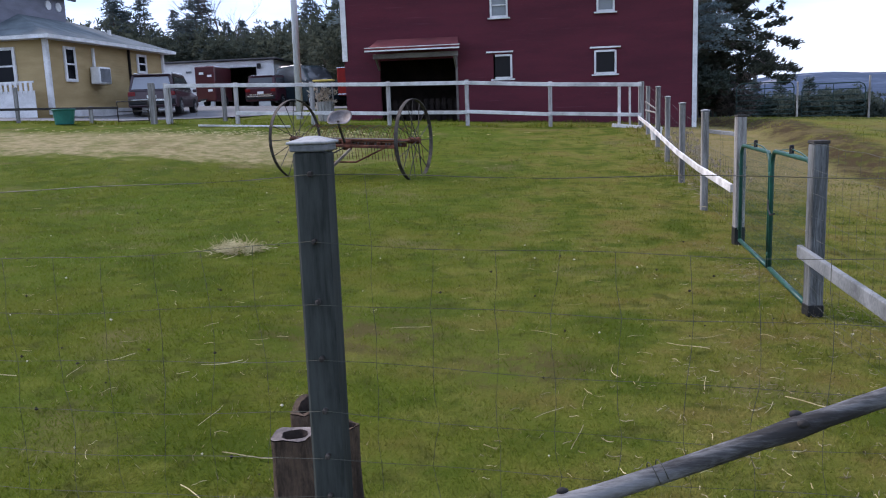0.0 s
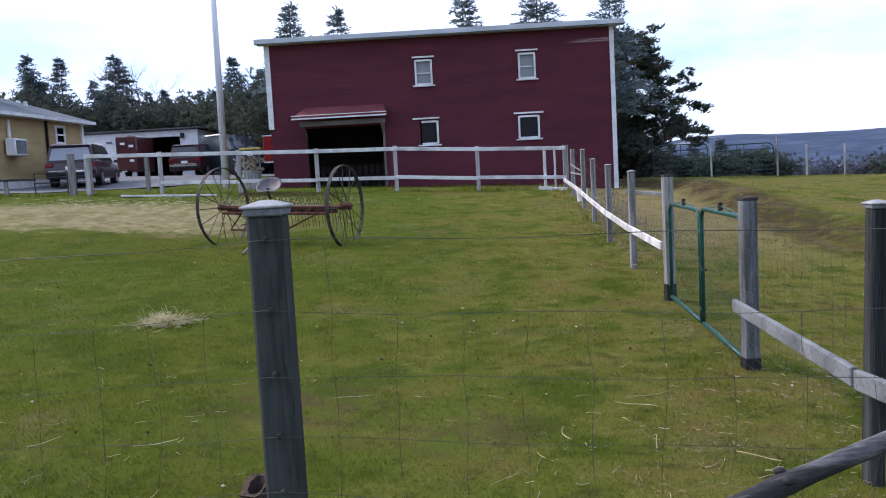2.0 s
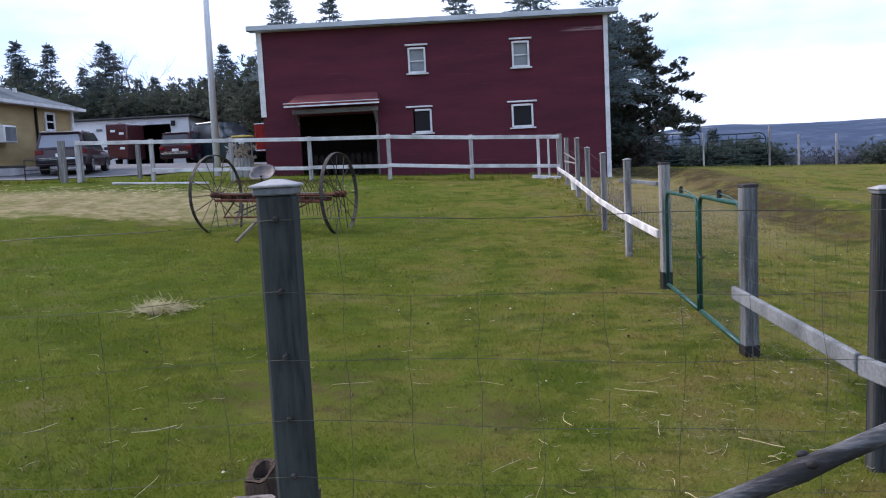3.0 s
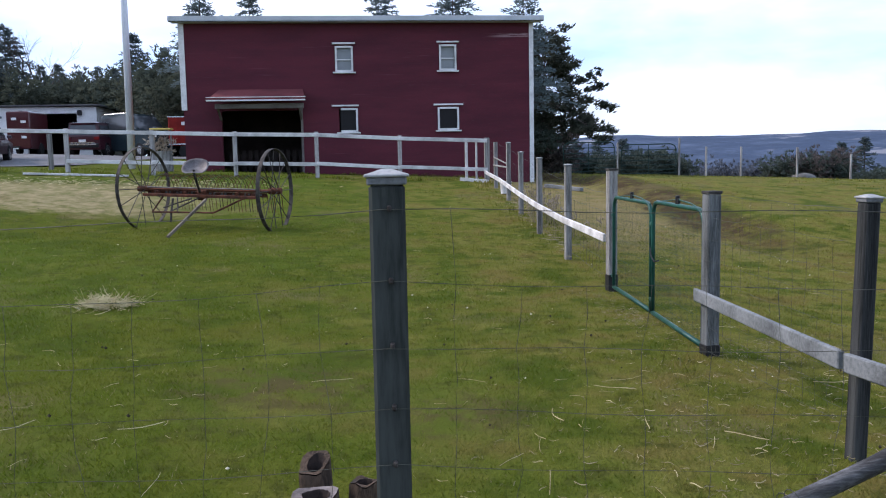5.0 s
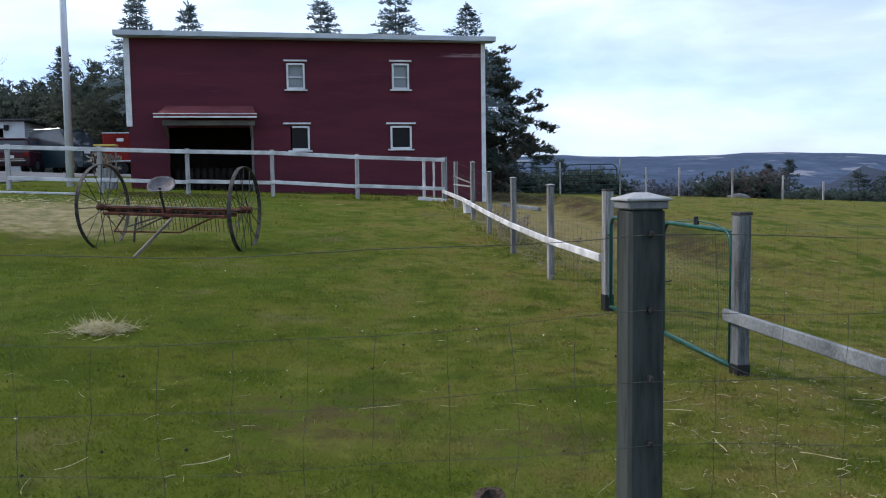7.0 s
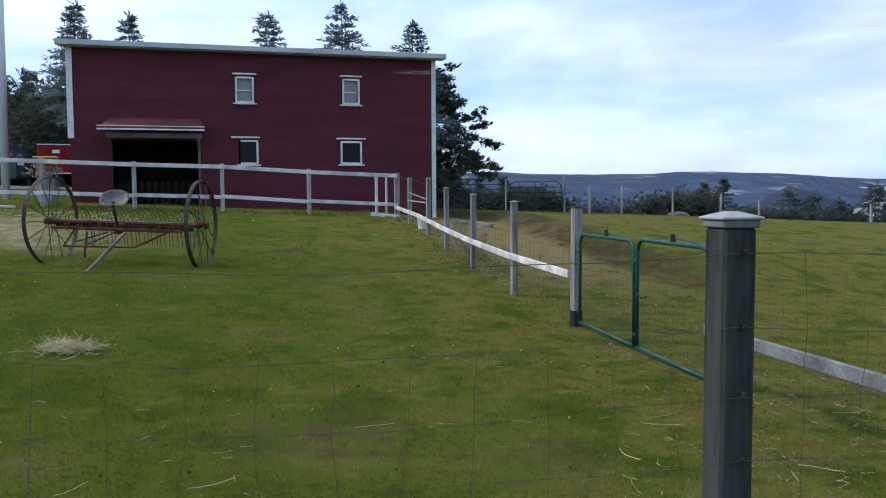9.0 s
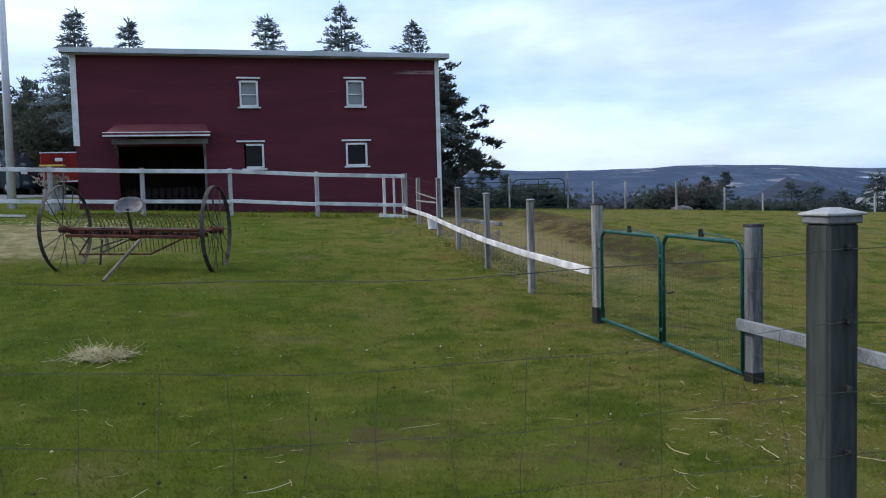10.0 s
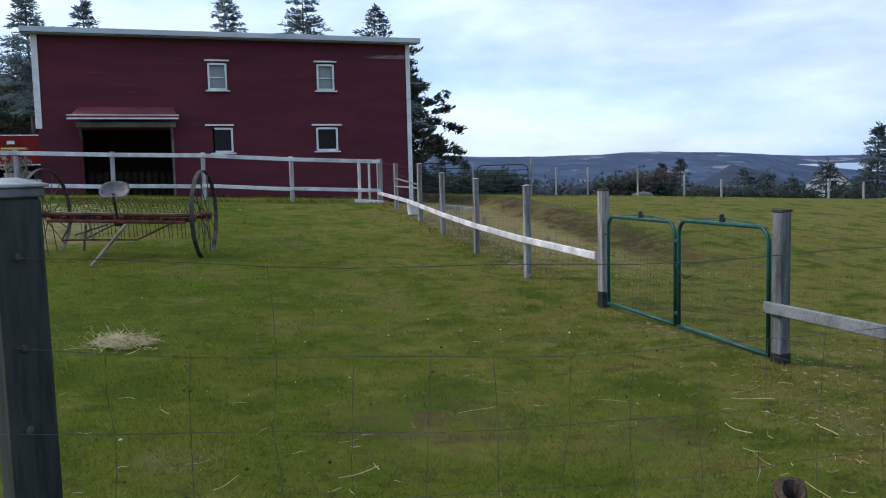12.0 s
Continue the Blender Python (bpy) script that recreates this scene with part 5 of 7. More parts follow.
def make_bush_tree(x, y, tall, wide, seed, label, name="leafy_tree", mat=None, clumps=620, z=None, cat="tree"):
    rng = random.Random(seed)
    base = h(x, y) - 0.1 if z is None else z
    tree = thing(name, x, y, base, label, cat)
    bm = bmesh.new()
    rod(bm, (x, y, base), (x, y, base + tall * 0.5), 0.03 * tall, 0.015 * tall, 7)
    verts, faces = [], []
    lobes = [(Vector((rng.uniform(-0.5, 0.5) * wide, rng.uniform(-0.5, 0.5) * wide, tall * rng.uniform(0.35, 0.8))), rng.uniform(0.28, 0.5) * wide) for _ in range(9)]
    o = Vector((x, y, base))
    for c, r in lobes:
        rod(bm, o + Vector((0, 0, tall * 0.25)), o + c, 0.012 * tall, 0.005, 4, False)
        for _ in range(clumps // 9):
            d = Vector((rng.gauss(0, 1), rng.gauss(0, 1), rng.gauss(0, 0.8))).normalized()
            p = o + c + d * r * rng.uniform(0.3, 1.02)
            if p.z > base + 0.1:
                sprays(verts, faces, rng, p, d, 0.10 + 0.035 * wide, 14)
    part("trunk", bm, TRUNK, tree)
    crown = heap_mesh("crown", verts, faces, mat or LEAF)
    crown.parent = tree
    crown.matrix_parent_inverse = tree.matrix_world.inverted()
    return tree


B1 = make_bush_tree(-21.0, 57.0, 5.6, 4.2, 61, "olive-green leafy tree in the wood's edge")
B2 = make_bush_tree(-12.5, 55.0, 5.4, 4.0, 62, "olive-green leafy tree in the wood's edge")
for x, y, s, src in ((-17.0, 57.0, 1.0, B2), (-26.0, 55.5, 1.05, B1), (-30.0, 54.0, 1.1, B2), (-9.0, 51.5, 1.35, B1), (-7.2, 49.6, 1.15, B2), (-12.2, 52.5, 1.2, B1), (-35.0, 51.0, 1.1, B1), (-14.8, 59.0, 1.05, B1), (-23.5, 57.5, 1.0, B2), (-19.0, 59.5, 1.1, B1), (-8.0, 54.5, 1.15, B1), (-39.0, 47.0, 1.15, B2), (-10.5, 57.5, 1.1, B2), (-28.0, 60.0, 1.15, B1), (-33.0, 58.0, 1.15, B2), (-16.0, 66.0, 1.25, B1), (-20.0, 67.0, 1.3, B2), (-24.5, 67.0, 1.3, B1), (-12.0, 65.0, 1.25, B2), (-29.0, 64.0, 1.3, B2), (-9.0, 63.0, 1.25, B1), (-34.5, 61.0, 1.3, B1), (-18.2, 61.5, 1.1, B2), (-6.9, 50.5, 1.1, B2), (-6.3, 56.0, 1.3, B1)):
    plant(src, x, y, s, rng.uniform(0, 360))

for x, y, k in ((-9.9, 47.4, 0.86), (-8.3, 47.8, 0.92), (-7.0, 46.8, 0.80)):
    plant(B2, x, y, k, 61 * x)

# a leafless tree over the garage
bare = thing("bare_tree", -22.3, 60.5, h(-22.3, 60.5), "leafless grey tree with fine upright twigs", "tree")
bm = bmesh.new()
trng = random.Random(8)


def twig(p, d, L, r, deep):
    q = p + d * L
    rod(bm, p, q, r, r * 0.55, 4, False)
    if deep:
        for _ in range(3):
            e = (d + Vector((trng.gauss(0, 0.42), trng.gauss(0, 0.42), trng.uniform(0, 0.3)))).normalized()
            twig(p + d * L * trng.uniform(0.45, 1.0), e, L * trng.uniform(0.55, 0.8), r * 0.55, deep - 1)


twig(Vector((-22.3, 60.5, h(-22.3, 60.5))), Vector((0, 0, 1)), 4.3, 0.10, 5)
tagged(part("branch", bm, TRUNK, bare), kind="stuff")


# the old pine beside the barn
def make_pine(x, y, tall, seed, reach=3.9, low=0.26, lean=0.0, label="big dark old pine with level ragged branches beside the barn"):
    """A bare trunk, and limbs in loose storeys that carry flat plates of needle tufts."""
    rng = random.Random(seed)
    base = h(x, y) - 0.1
    tree = thing("pine_tree", x, y, base, label, "tree")
    bm = bmesh.new()

    def stem(q):
        return Vector((x + 0.10 * math.sin(q * 7) + lean * q * q, y, base + tall * q))

    for k in range(8):
        rod(bm, stem(k / 8), stem((k + 1) / 8), 0.17 * (1 - k / 9), 0.17 * (1 - (k + 1) / 9), 9, False)
    part("trunk", bm, TRUNK, tree)
    verts, faces = [], []
    bm = bmesh.new()
    q = low
    while q < 0.99:
        full = reach * min(1.0, 0.30 + 1.25 * (1.0 - q)) * rng.uniform(0.82, 1.08)
        n = rng.randint(5, 7)
        turn = rng.uniform(0, 2 * math.pi)
        for i in range(n):
            t = turn + 2 * math.pi * i / n + rng.uniform(-0.4, 0.4)
            L = full * rng.uniform(0.66, 1.05)
            o = stem(q) + Vector((0, 0, rng.uniform(-0.15, 0.15)))
            out, side = Vector((math.cos(t), math.sin(t), 0)), Vector((-math.sin(t), math.cos(t), 0))
            lift = rng.uniform(0.02, 0.22) if q > 0.55 else rng.uniform(-0.20, 0.05)
            bow = -0.10 if q > 0.55 else 0.12

            def along(u):
                return o + out * L * u + Vector((0, 0, L * lift * u + L * bow * (1 - (2 * u - 1) ** 2) - L * bow * 0.4 * u))

            for a, b in ((0, 0.35), (0.35, 0.7), (0.7, 1.0)):
                rod(bm, along(a), along(b), 0.05 * (1 - q) * (1.1 - a) + 0.012, 0.05 * (1 - q) * (1.1 - b) + 0.009, 4, False)
            for j in range(max(3, int(L / 0.34))):
                u = rng.uniform(0.26, 1.0) ** 0.8
                w = rng.gauss(0, 0.20) * L * (1.15 - 0.6 * u)
                p = along(u) + side * w
                rod(bm, along(max(u - 0.12, 0.1)), p, 0.012, 0.005, 3, False)
                for _ in range(5):
                    c = p + Vector((rng.gauss(0, 0.17), rng.gauss(0, 0.17), rng.gauss(0.05, 0.08)))
                    sprays(verts, faces, rng, c, (out * 0.7 + side * 0.4 * (1 if w > 0 else -1) + Vector((0, 0, 0.45))).normalized(), 0.25, 9)
        q += rng.uniform(0.045, 0.068)
    tagged(part("limb", bm, TRUNK, tree), kind="stuff")
    crown = heap_mesh("crown", verts, faces, PINE)
    crown.parent = tree
    crown.matrix_parent_inverse = tree.matrix_world.inverted()
    return tree


make_pine(11.0, 48.7, 8.5, 71, 4.1, 0.27)
make_pine(9.6, 50.5, 9.5, 72, 3.0, 0.20, -0.3, "dark pine standing close behind the barn")
make_pine(9.0, 47.6, 6.4, 73, 2.6, 0.12, 0.0, "lower dark pine close behind the barn")
for x, y, k in ((9.0, 52.5, 0.80), (8.0, 49.0, 0.72), (9.8, 54.0, 0.78), (6.5, 50.0, 0.72), (10.6, 52.5, 0.42)):
    plant(S3, x, y, k, 40 * x)
make_bush_tree(10.2, 46.6, 2.0, 2.6, 63, "dense dark undergrowth at the foot of the pine", "bush", RUSSET, 720, None, "bush")
make_bush_tree(9.0, 45.6, 3.2, 2.4, 65, "dense dark undergrowth beside the barn's corner", "bush", BRUSH, 720, None, "bush")


# the dark belt of trees and the shrubs below the brow of the field; place by bearing and range from the gate side
def bearing(az, r):
    k = min(max((az - 0.22) / 0.31, 0.0), 1.0)
    return 0.5 - 2.43 * k + r * math.sin(az), -0.1 + 0.48 * k + r * math.cos(az)


def brow_bush(az, r, top, wide, seed, mat, label):
    x, y = bearing(az, r)
    base = h(x, y) - 0.2
    tall = (1.48 + r * top - base - 0.40 * wide) / 0.8
    return make_bush_tree(x, y, max(tall, 0.5), wide, seed, label, "bush", mat, 560, base, "bush")


for k in range(17):
    az = 0.205 + 0.0112 * k
    x, y = bearing(az, 61 + 2.2 * math.sin(k * 2.7))
    base = h(x, y) - 0.2
    top = 1.48 + 61 * (0.0185 - 0.013 * max(0, az - 0.23) + 0.0035 * math.sin(k * 3.9))
    if k % 3 == 1 and k < 13:
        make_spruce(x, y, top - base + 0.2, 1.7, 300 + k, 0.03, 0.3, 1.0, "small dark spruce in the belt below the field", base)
    else:
        brow_bush(az, 61 + 2.2 * math.sin(k * 2.7), 0.0155 + 0.0022 * math.sin(k * 3.9) - (0.006 if k in (5, 8) else 0), 2.6, 320 + k, BRUSH, "dark green thicket in the belt below the field")
# the farther brush, in the haze-tinted colour
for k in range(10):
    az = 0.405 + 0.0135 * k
    brow_bush(az, 70 + 4 * math.sin(k * 1.9), -0.0035 + 0.0028 * math.sin(k * 2.3), 3.4, 350 + k, HAZE_BRUSH, "brush below the field, coloured bluish for haze")
for k, (az, top, wide) in enumerate(((0.533, 0.0085, 2.6), (0.552, 0.0105, 3.0), (0.572, 0.0095, 2.6))):
    brow_bush(az, 58 + k, top, wide, 370 + k, RUSSET if k == 1 else BRUSH, "rounded dark shrub below the brow of the field")
for k in range(6):
    brow_bush(0.615 + 0.0095 * k, 57 + 1.5 * math.sin(k * 2.1), -0.0135 + 0.002 * math.sin(k * 3.1), 1.5, 380 + k, BRUSH, "low dark shrub below the brow of the field")
for k, (az, top) in enumerate(((0.683, -0.015), (0.708, -0.016), (0.726, -0.014), (0.775, -0.017), (0.792, -0.010))):
    brow_bush(az, 60 + k, top, 1.9, 390 + k, BRUSH, "low dark shrub below the brow of the field")
for az, r, top, wide, sd in ((0.599, 66, 0.0172, 1.7, 81), (0.578, 63, 0.0125, 1.6, 87), (0.670, 62, 0.0036, 1.9, 82), (0.694, 62, 0.0016, 2.0, 83), (0.719, 62, -0.005, 1.6, 88), (0.754, 64, 0.0120, 2.3, 84)):
    x, y = bearing(az, r)
    base = h(x, y) - 0.2
    make_spruce(x, y, 1.48 + r * top - base, wide, sd, 0.03, 0.3, 1.1, "small spruce below the brow of the field", base)
make_spruce(38.4, 39.2, 5.6, 2.3, 85, 0.03, 0.28, 1.2, "tall dark spruce at the field's edge", -1.4)
make_spruce(42.6, 39.2, 7.2, 2.6, 86, 0.03, 0.28, 1.2, "tall dark spruce at the field's edge", -1.5)

# ---- pasture fence on the brow ----
for x, y, top in ((11.38, 35.93, 2.26), (13.85, 34.92, 2.39), (14.9, 34.5, 1.98), (16.15, 33.8, 1.94), (18.07, 32.7, 1.86), (19.76, 31.6, 1.53), (21.03, 30.7, 1.25), (24.24, 27.9, 1.10), (25.18, 27.0, 1.02)):
    k = 1.09
    fence_post("pasture_post", x * k, y * k, 1.5 + (top - 1.5) * k, 0.072, PALE_POST, "slim bleached post of the pasture fence", None, 0, (0, 0), "pasture fence posts", 0.006)
PF = [(13.85, 34.92), (14.9, 34.5), (16.15, 33.8), (18.07, 32.7), (19.76, 31.6), (21.03, 30.7), (24.24, 27.9), (25.18, 27.0)]
strands = thing("pasture_wire", 12.2, 39.2, h(12.2, 39.2), "thin wire strands along the pasture fence", "wire fence")
for dz in (0.35, 0.75, 1.15):
    part("line_wire", tube(bmesh.new(), [(x * 1.09, y * 1.09, h(x * 1.09, y * 1.09) + dz) for x, y in PF], 0.004, 3), WIRE, strands)


def field_gate(a, b, z0, z1):
    """A tubular gate with rounded top corners and five bars."""
    a, b = Vector((a[0], a[1], 0)), Vector((b[0], b[1], 0))
    gate = thing("field_gate", a.x, a.y, z0, "dark green tubular field gate with level bars", "gate", "pasture gates")

    def at(s, z):
        p = a.lerp(b, s)
        return (p.x, p.y, z)

    loop = [at(0, z0), at(0, z1 - 0.25), at(0.03, z1 - 0.08), at(0.10, z1), at(0.90, z1), at(0.97, z1 - 0.08), at(1, z1 - 0.25), at(1, z0)]
    part("gate_frame", tube(bmesh.new(), loop, 0.030, 6, True), GREEN_FAR, gate)
    for k in range(1, 6):
        z = z0 + (z1 - z0) * (k / 6) ** 1.15
        part("bar", rod(bmesh.new(), at(0, z), at(1, z), 0.022, None, 6), GREEN_FAR, gate)
    part("upright", rod(bmesh.new(), at(0.5, z0), at(0.5, z1), 0.018, None, 6), GREEN_FAR, gate)


GREEN_FAR = surface("dark_green_tube", (0.018, 0.048, 0.046), (0.009, 0.026, 0.026), 4.0, 40.0, 0.7, bump=0.0)
field_gate((12.58, 39.09), (14.95, 38.12), 0.80, 2.20)
field_gate((9.95, 40.16), (12.26, 39.22), 0.92, 2.36)

# ---- the far water and the near farm ----
m, n, l, bsdf = nodes_of("bay_water")
g = n.new("ShaderNodeNewGeometry")
l.new(mixed(n, l, noise_node(n, l, g.outputs["Position"], 0.004, 3.0), (0.20, 0.25, 0.32), (0.30, 0.36, 0.43)), bsdf.inputs["Base Color"])
bsdf.inputs["Roughness"].default_value = 0.45
bm = bmesh.new()
vs = [bm.verts.new(v) for v in ((932, 906, -1), (1018, 808, -1), (1527, 1212, 17), (1415, 1341, 17), (1290, 1462, 17))]
bm.faces.new(vs)
tagged(part("bay", bm, m), "pale grey water of a far bay between wooded shores", "water", kind="structure")
WHITE_HOUSE = surface("white_clapboard", (0.74, 0.74, 0.72), (0.60, 0.60, 0.59), 1.5, 20.0, 0.7, bump=0.2)
GREY_ROOF = surface("grey_shingle", (0.20, 0.21, 0.22), (0.11, 0.115, 0.12), 2.0, 20.0, 0.9, bump=0.4)


def gabled(name, x, y, z, w, d, eave, ridge, rz, wall, roof, label, category, windows=()):
    """A small gabled building: walls, roof slabs, windows on its gable (-y) side."""
    ob = thing(name, x, y, z, label, category)
    m = pose(x, y, z, 0, 0, rz)
    bm = bmesh.new()
    prof = ((-w / 2, 0), (w / 2, 0), (w / 2, eave), (0, ridge), (-w / 2, eave))
    ends = [[bm.verts.new(m @ Vector((px, yy, pz))) for px, pz in prof] for yy in (-d / 2, d / 2)]
    for i in range(5):
        j = (i + 1) % 5
        bm.faces.new((ends[0][i], ends[0][j], ends[1][j], ends[1][i]))
    bm.faces.new(ends[0][::-1])
    bm.faces.new(ends[1])
    part("wall", bm, wall, ob)
    for s in (-1, 1):
        bm = bmesh.new()
        slope = math.atan2(ridge - eave, w / 2)
        L = math.hypot(w / 2, ridge - eave) + 0.35
        mm = m @ Matrix.Translation((s * (w / 4 + 0.12), 0, (eave + ridge) / 2 - 0.05)) @ Matrix.Rotation(s * slope, 4, "Y")
        box(bm, (0, 0, 0.06), (L, d + 0.6, 0.10), mm, 0.0)
        part("roof", bm, roof, ob)
    for px, pz, ww, hh in windows:
        win = part("window", box(bmesh.new(), (px, -d / 2 - 0.02, pz), (ww, 0.05, hh), m), PANE, ob)
        for k in (-1, 1):
            part("frame", box(bmesh.new(), (px + k * ww / 2, -d / 2 - 0.04, pz), (0.09, 0.06, hh + 0.1), m), WHITE_TRIM, win)
    return ob


gabled("farmhouse", 56.5, 62.1, h(56.5, 62.1) - 0.3, 4.6, 6.0, 2.6, 4.5, -38, WHITE_HOUSE, GREY_ROOF, "white gabled farmhouse with a grey roof beyond the field", "house", ((-1.0, 1.5, 0.7, 0.9), (1.0, 1.5, 0.7, 0.9), (0, 3.2, 0.6, 0.7)))
gabled("far_shed", 45.0, 66.0, -3.2, 4.5, 5.0, 1.9, 2.9, -30, WHITE_HOUSE, GREY_ROOF, "small pale shed among the shrubs", "shed")
gabled("far_shed", 60.0, 66.0, -4.0, 5.5, 7.0, 2.2, 3.6, -30, WHITE_HOUSE, GREY_ROOF, "small white shed beyond the farmhouse", "shed")
gabled("far_shed", 26.0, 88.0, -6.5, 5.5, 7.0, 2.6, 4.0, 60, WHITE_HOUSE, GREY_ROOF, "small white shed in the valley", "shed")
gabled("far_shed", 33.5, 84.0, -6.3, 7.5, 5.0, 2.4, 3.4, 70, WHITE_HOUSE, GREY_ROOF, "small white shed in the valley", "shed")
STONE = surface("field_boulder", (0.15, 0.145, 0.135), (0.06, 0.058, 0.054), 2.0, 16.0, 0.9, bump=0.6, depth=0.02)


def boulder(x, y, r, seed):
    rng = random.Random(seed)
    bm = bmesh.new()
    bmesh.ops.create_icosphere(bm, subdivisions=2, radius=1.0)
    for v in bm.verts:
        k = 1 + 0.28 * noise.noise(v.co * 1.3 + Vector((seed, 0, 0))) + 0.1 * noise.noise(v.co * 3.7)
        v.co = Vector((v.co.x * r * 1.4 * k + x, v.co.y * r * k + y, v.co.z * r * 0.62 * k + h(x, y) + r * 0.22))
    return tagged(part("boulder", bm, STONE, None, smooth=True), "grey boulder on the brow of the field", "boulder")


boulder(20.6, 36.6, 0.42, 3)
tagged(rail("timber", (4.85, 21.5, h(4.85, 21.5) + 0.05), (5.55, 20.4, h(5.55, 20.4) + 0.05), 0.12, 0.09, GREY_RAIL, "pale timber lying beside the track"), "", "timber")


# ---- the yard: drive, house, garage, vehicles ----
ASPHALT = surface("worn_asphalt", (0.15, 0.15, 0.155), (0.10, 0.10, 0.104), 0.5, 25.0, 0.9, bump=0.4)
xs = np.concatenate([np.linspace(-46, -22, 13), np.linspace(-20.5, -6.2, 20)])
ys = np.linspace(0, 1, 16)
verts, faces = [], []
for i, px in enumerate(xs):
    y0 = 38.0 - 15.0 * float(smooth01((-px - 9.3) / 3.6)) + 0.2 * math.sin(px * 1.3)
    for t in ys:
        py = y0 + (50 - y0) * t
        verts.append((px, py, h(px, py) + 0.025))
for i in range(len(xs) - 1):
    for j in range(len(ys) - 1):
        a = i * len(ys) + j
        faces.append((a, a + len(ys), a + len(ys) + 1, a + 1))
drive = heap_mesh("driveway", verts, faces, ASPHALT)
tagged(drive, "worn grey asphalt driveway between the house and the barn", "driveway", kind="structure")

OCHRE = surface("ochre_clapboard_paint", (0.43, 0.315, 0.155), (0.34, 0.24, 0.11), 0.8, 18.0, 0.7, bump=0.25, stretch=(1, 1, 4))
MAUVE = surface("mauve_grey_boards", (0.20, 0.20, 0.235), (0.14, 0.14, 0.165), 1.0, 16.0, 0.8, bump=0.2, stretch=(1, 1, 4))
SHINGLE = surface("grey_blue_shingles", (0.11, 0.135, 0.145), (0.06, 0.075, 0.085), 1.5, 16.0, 0.9, bump=0.5)


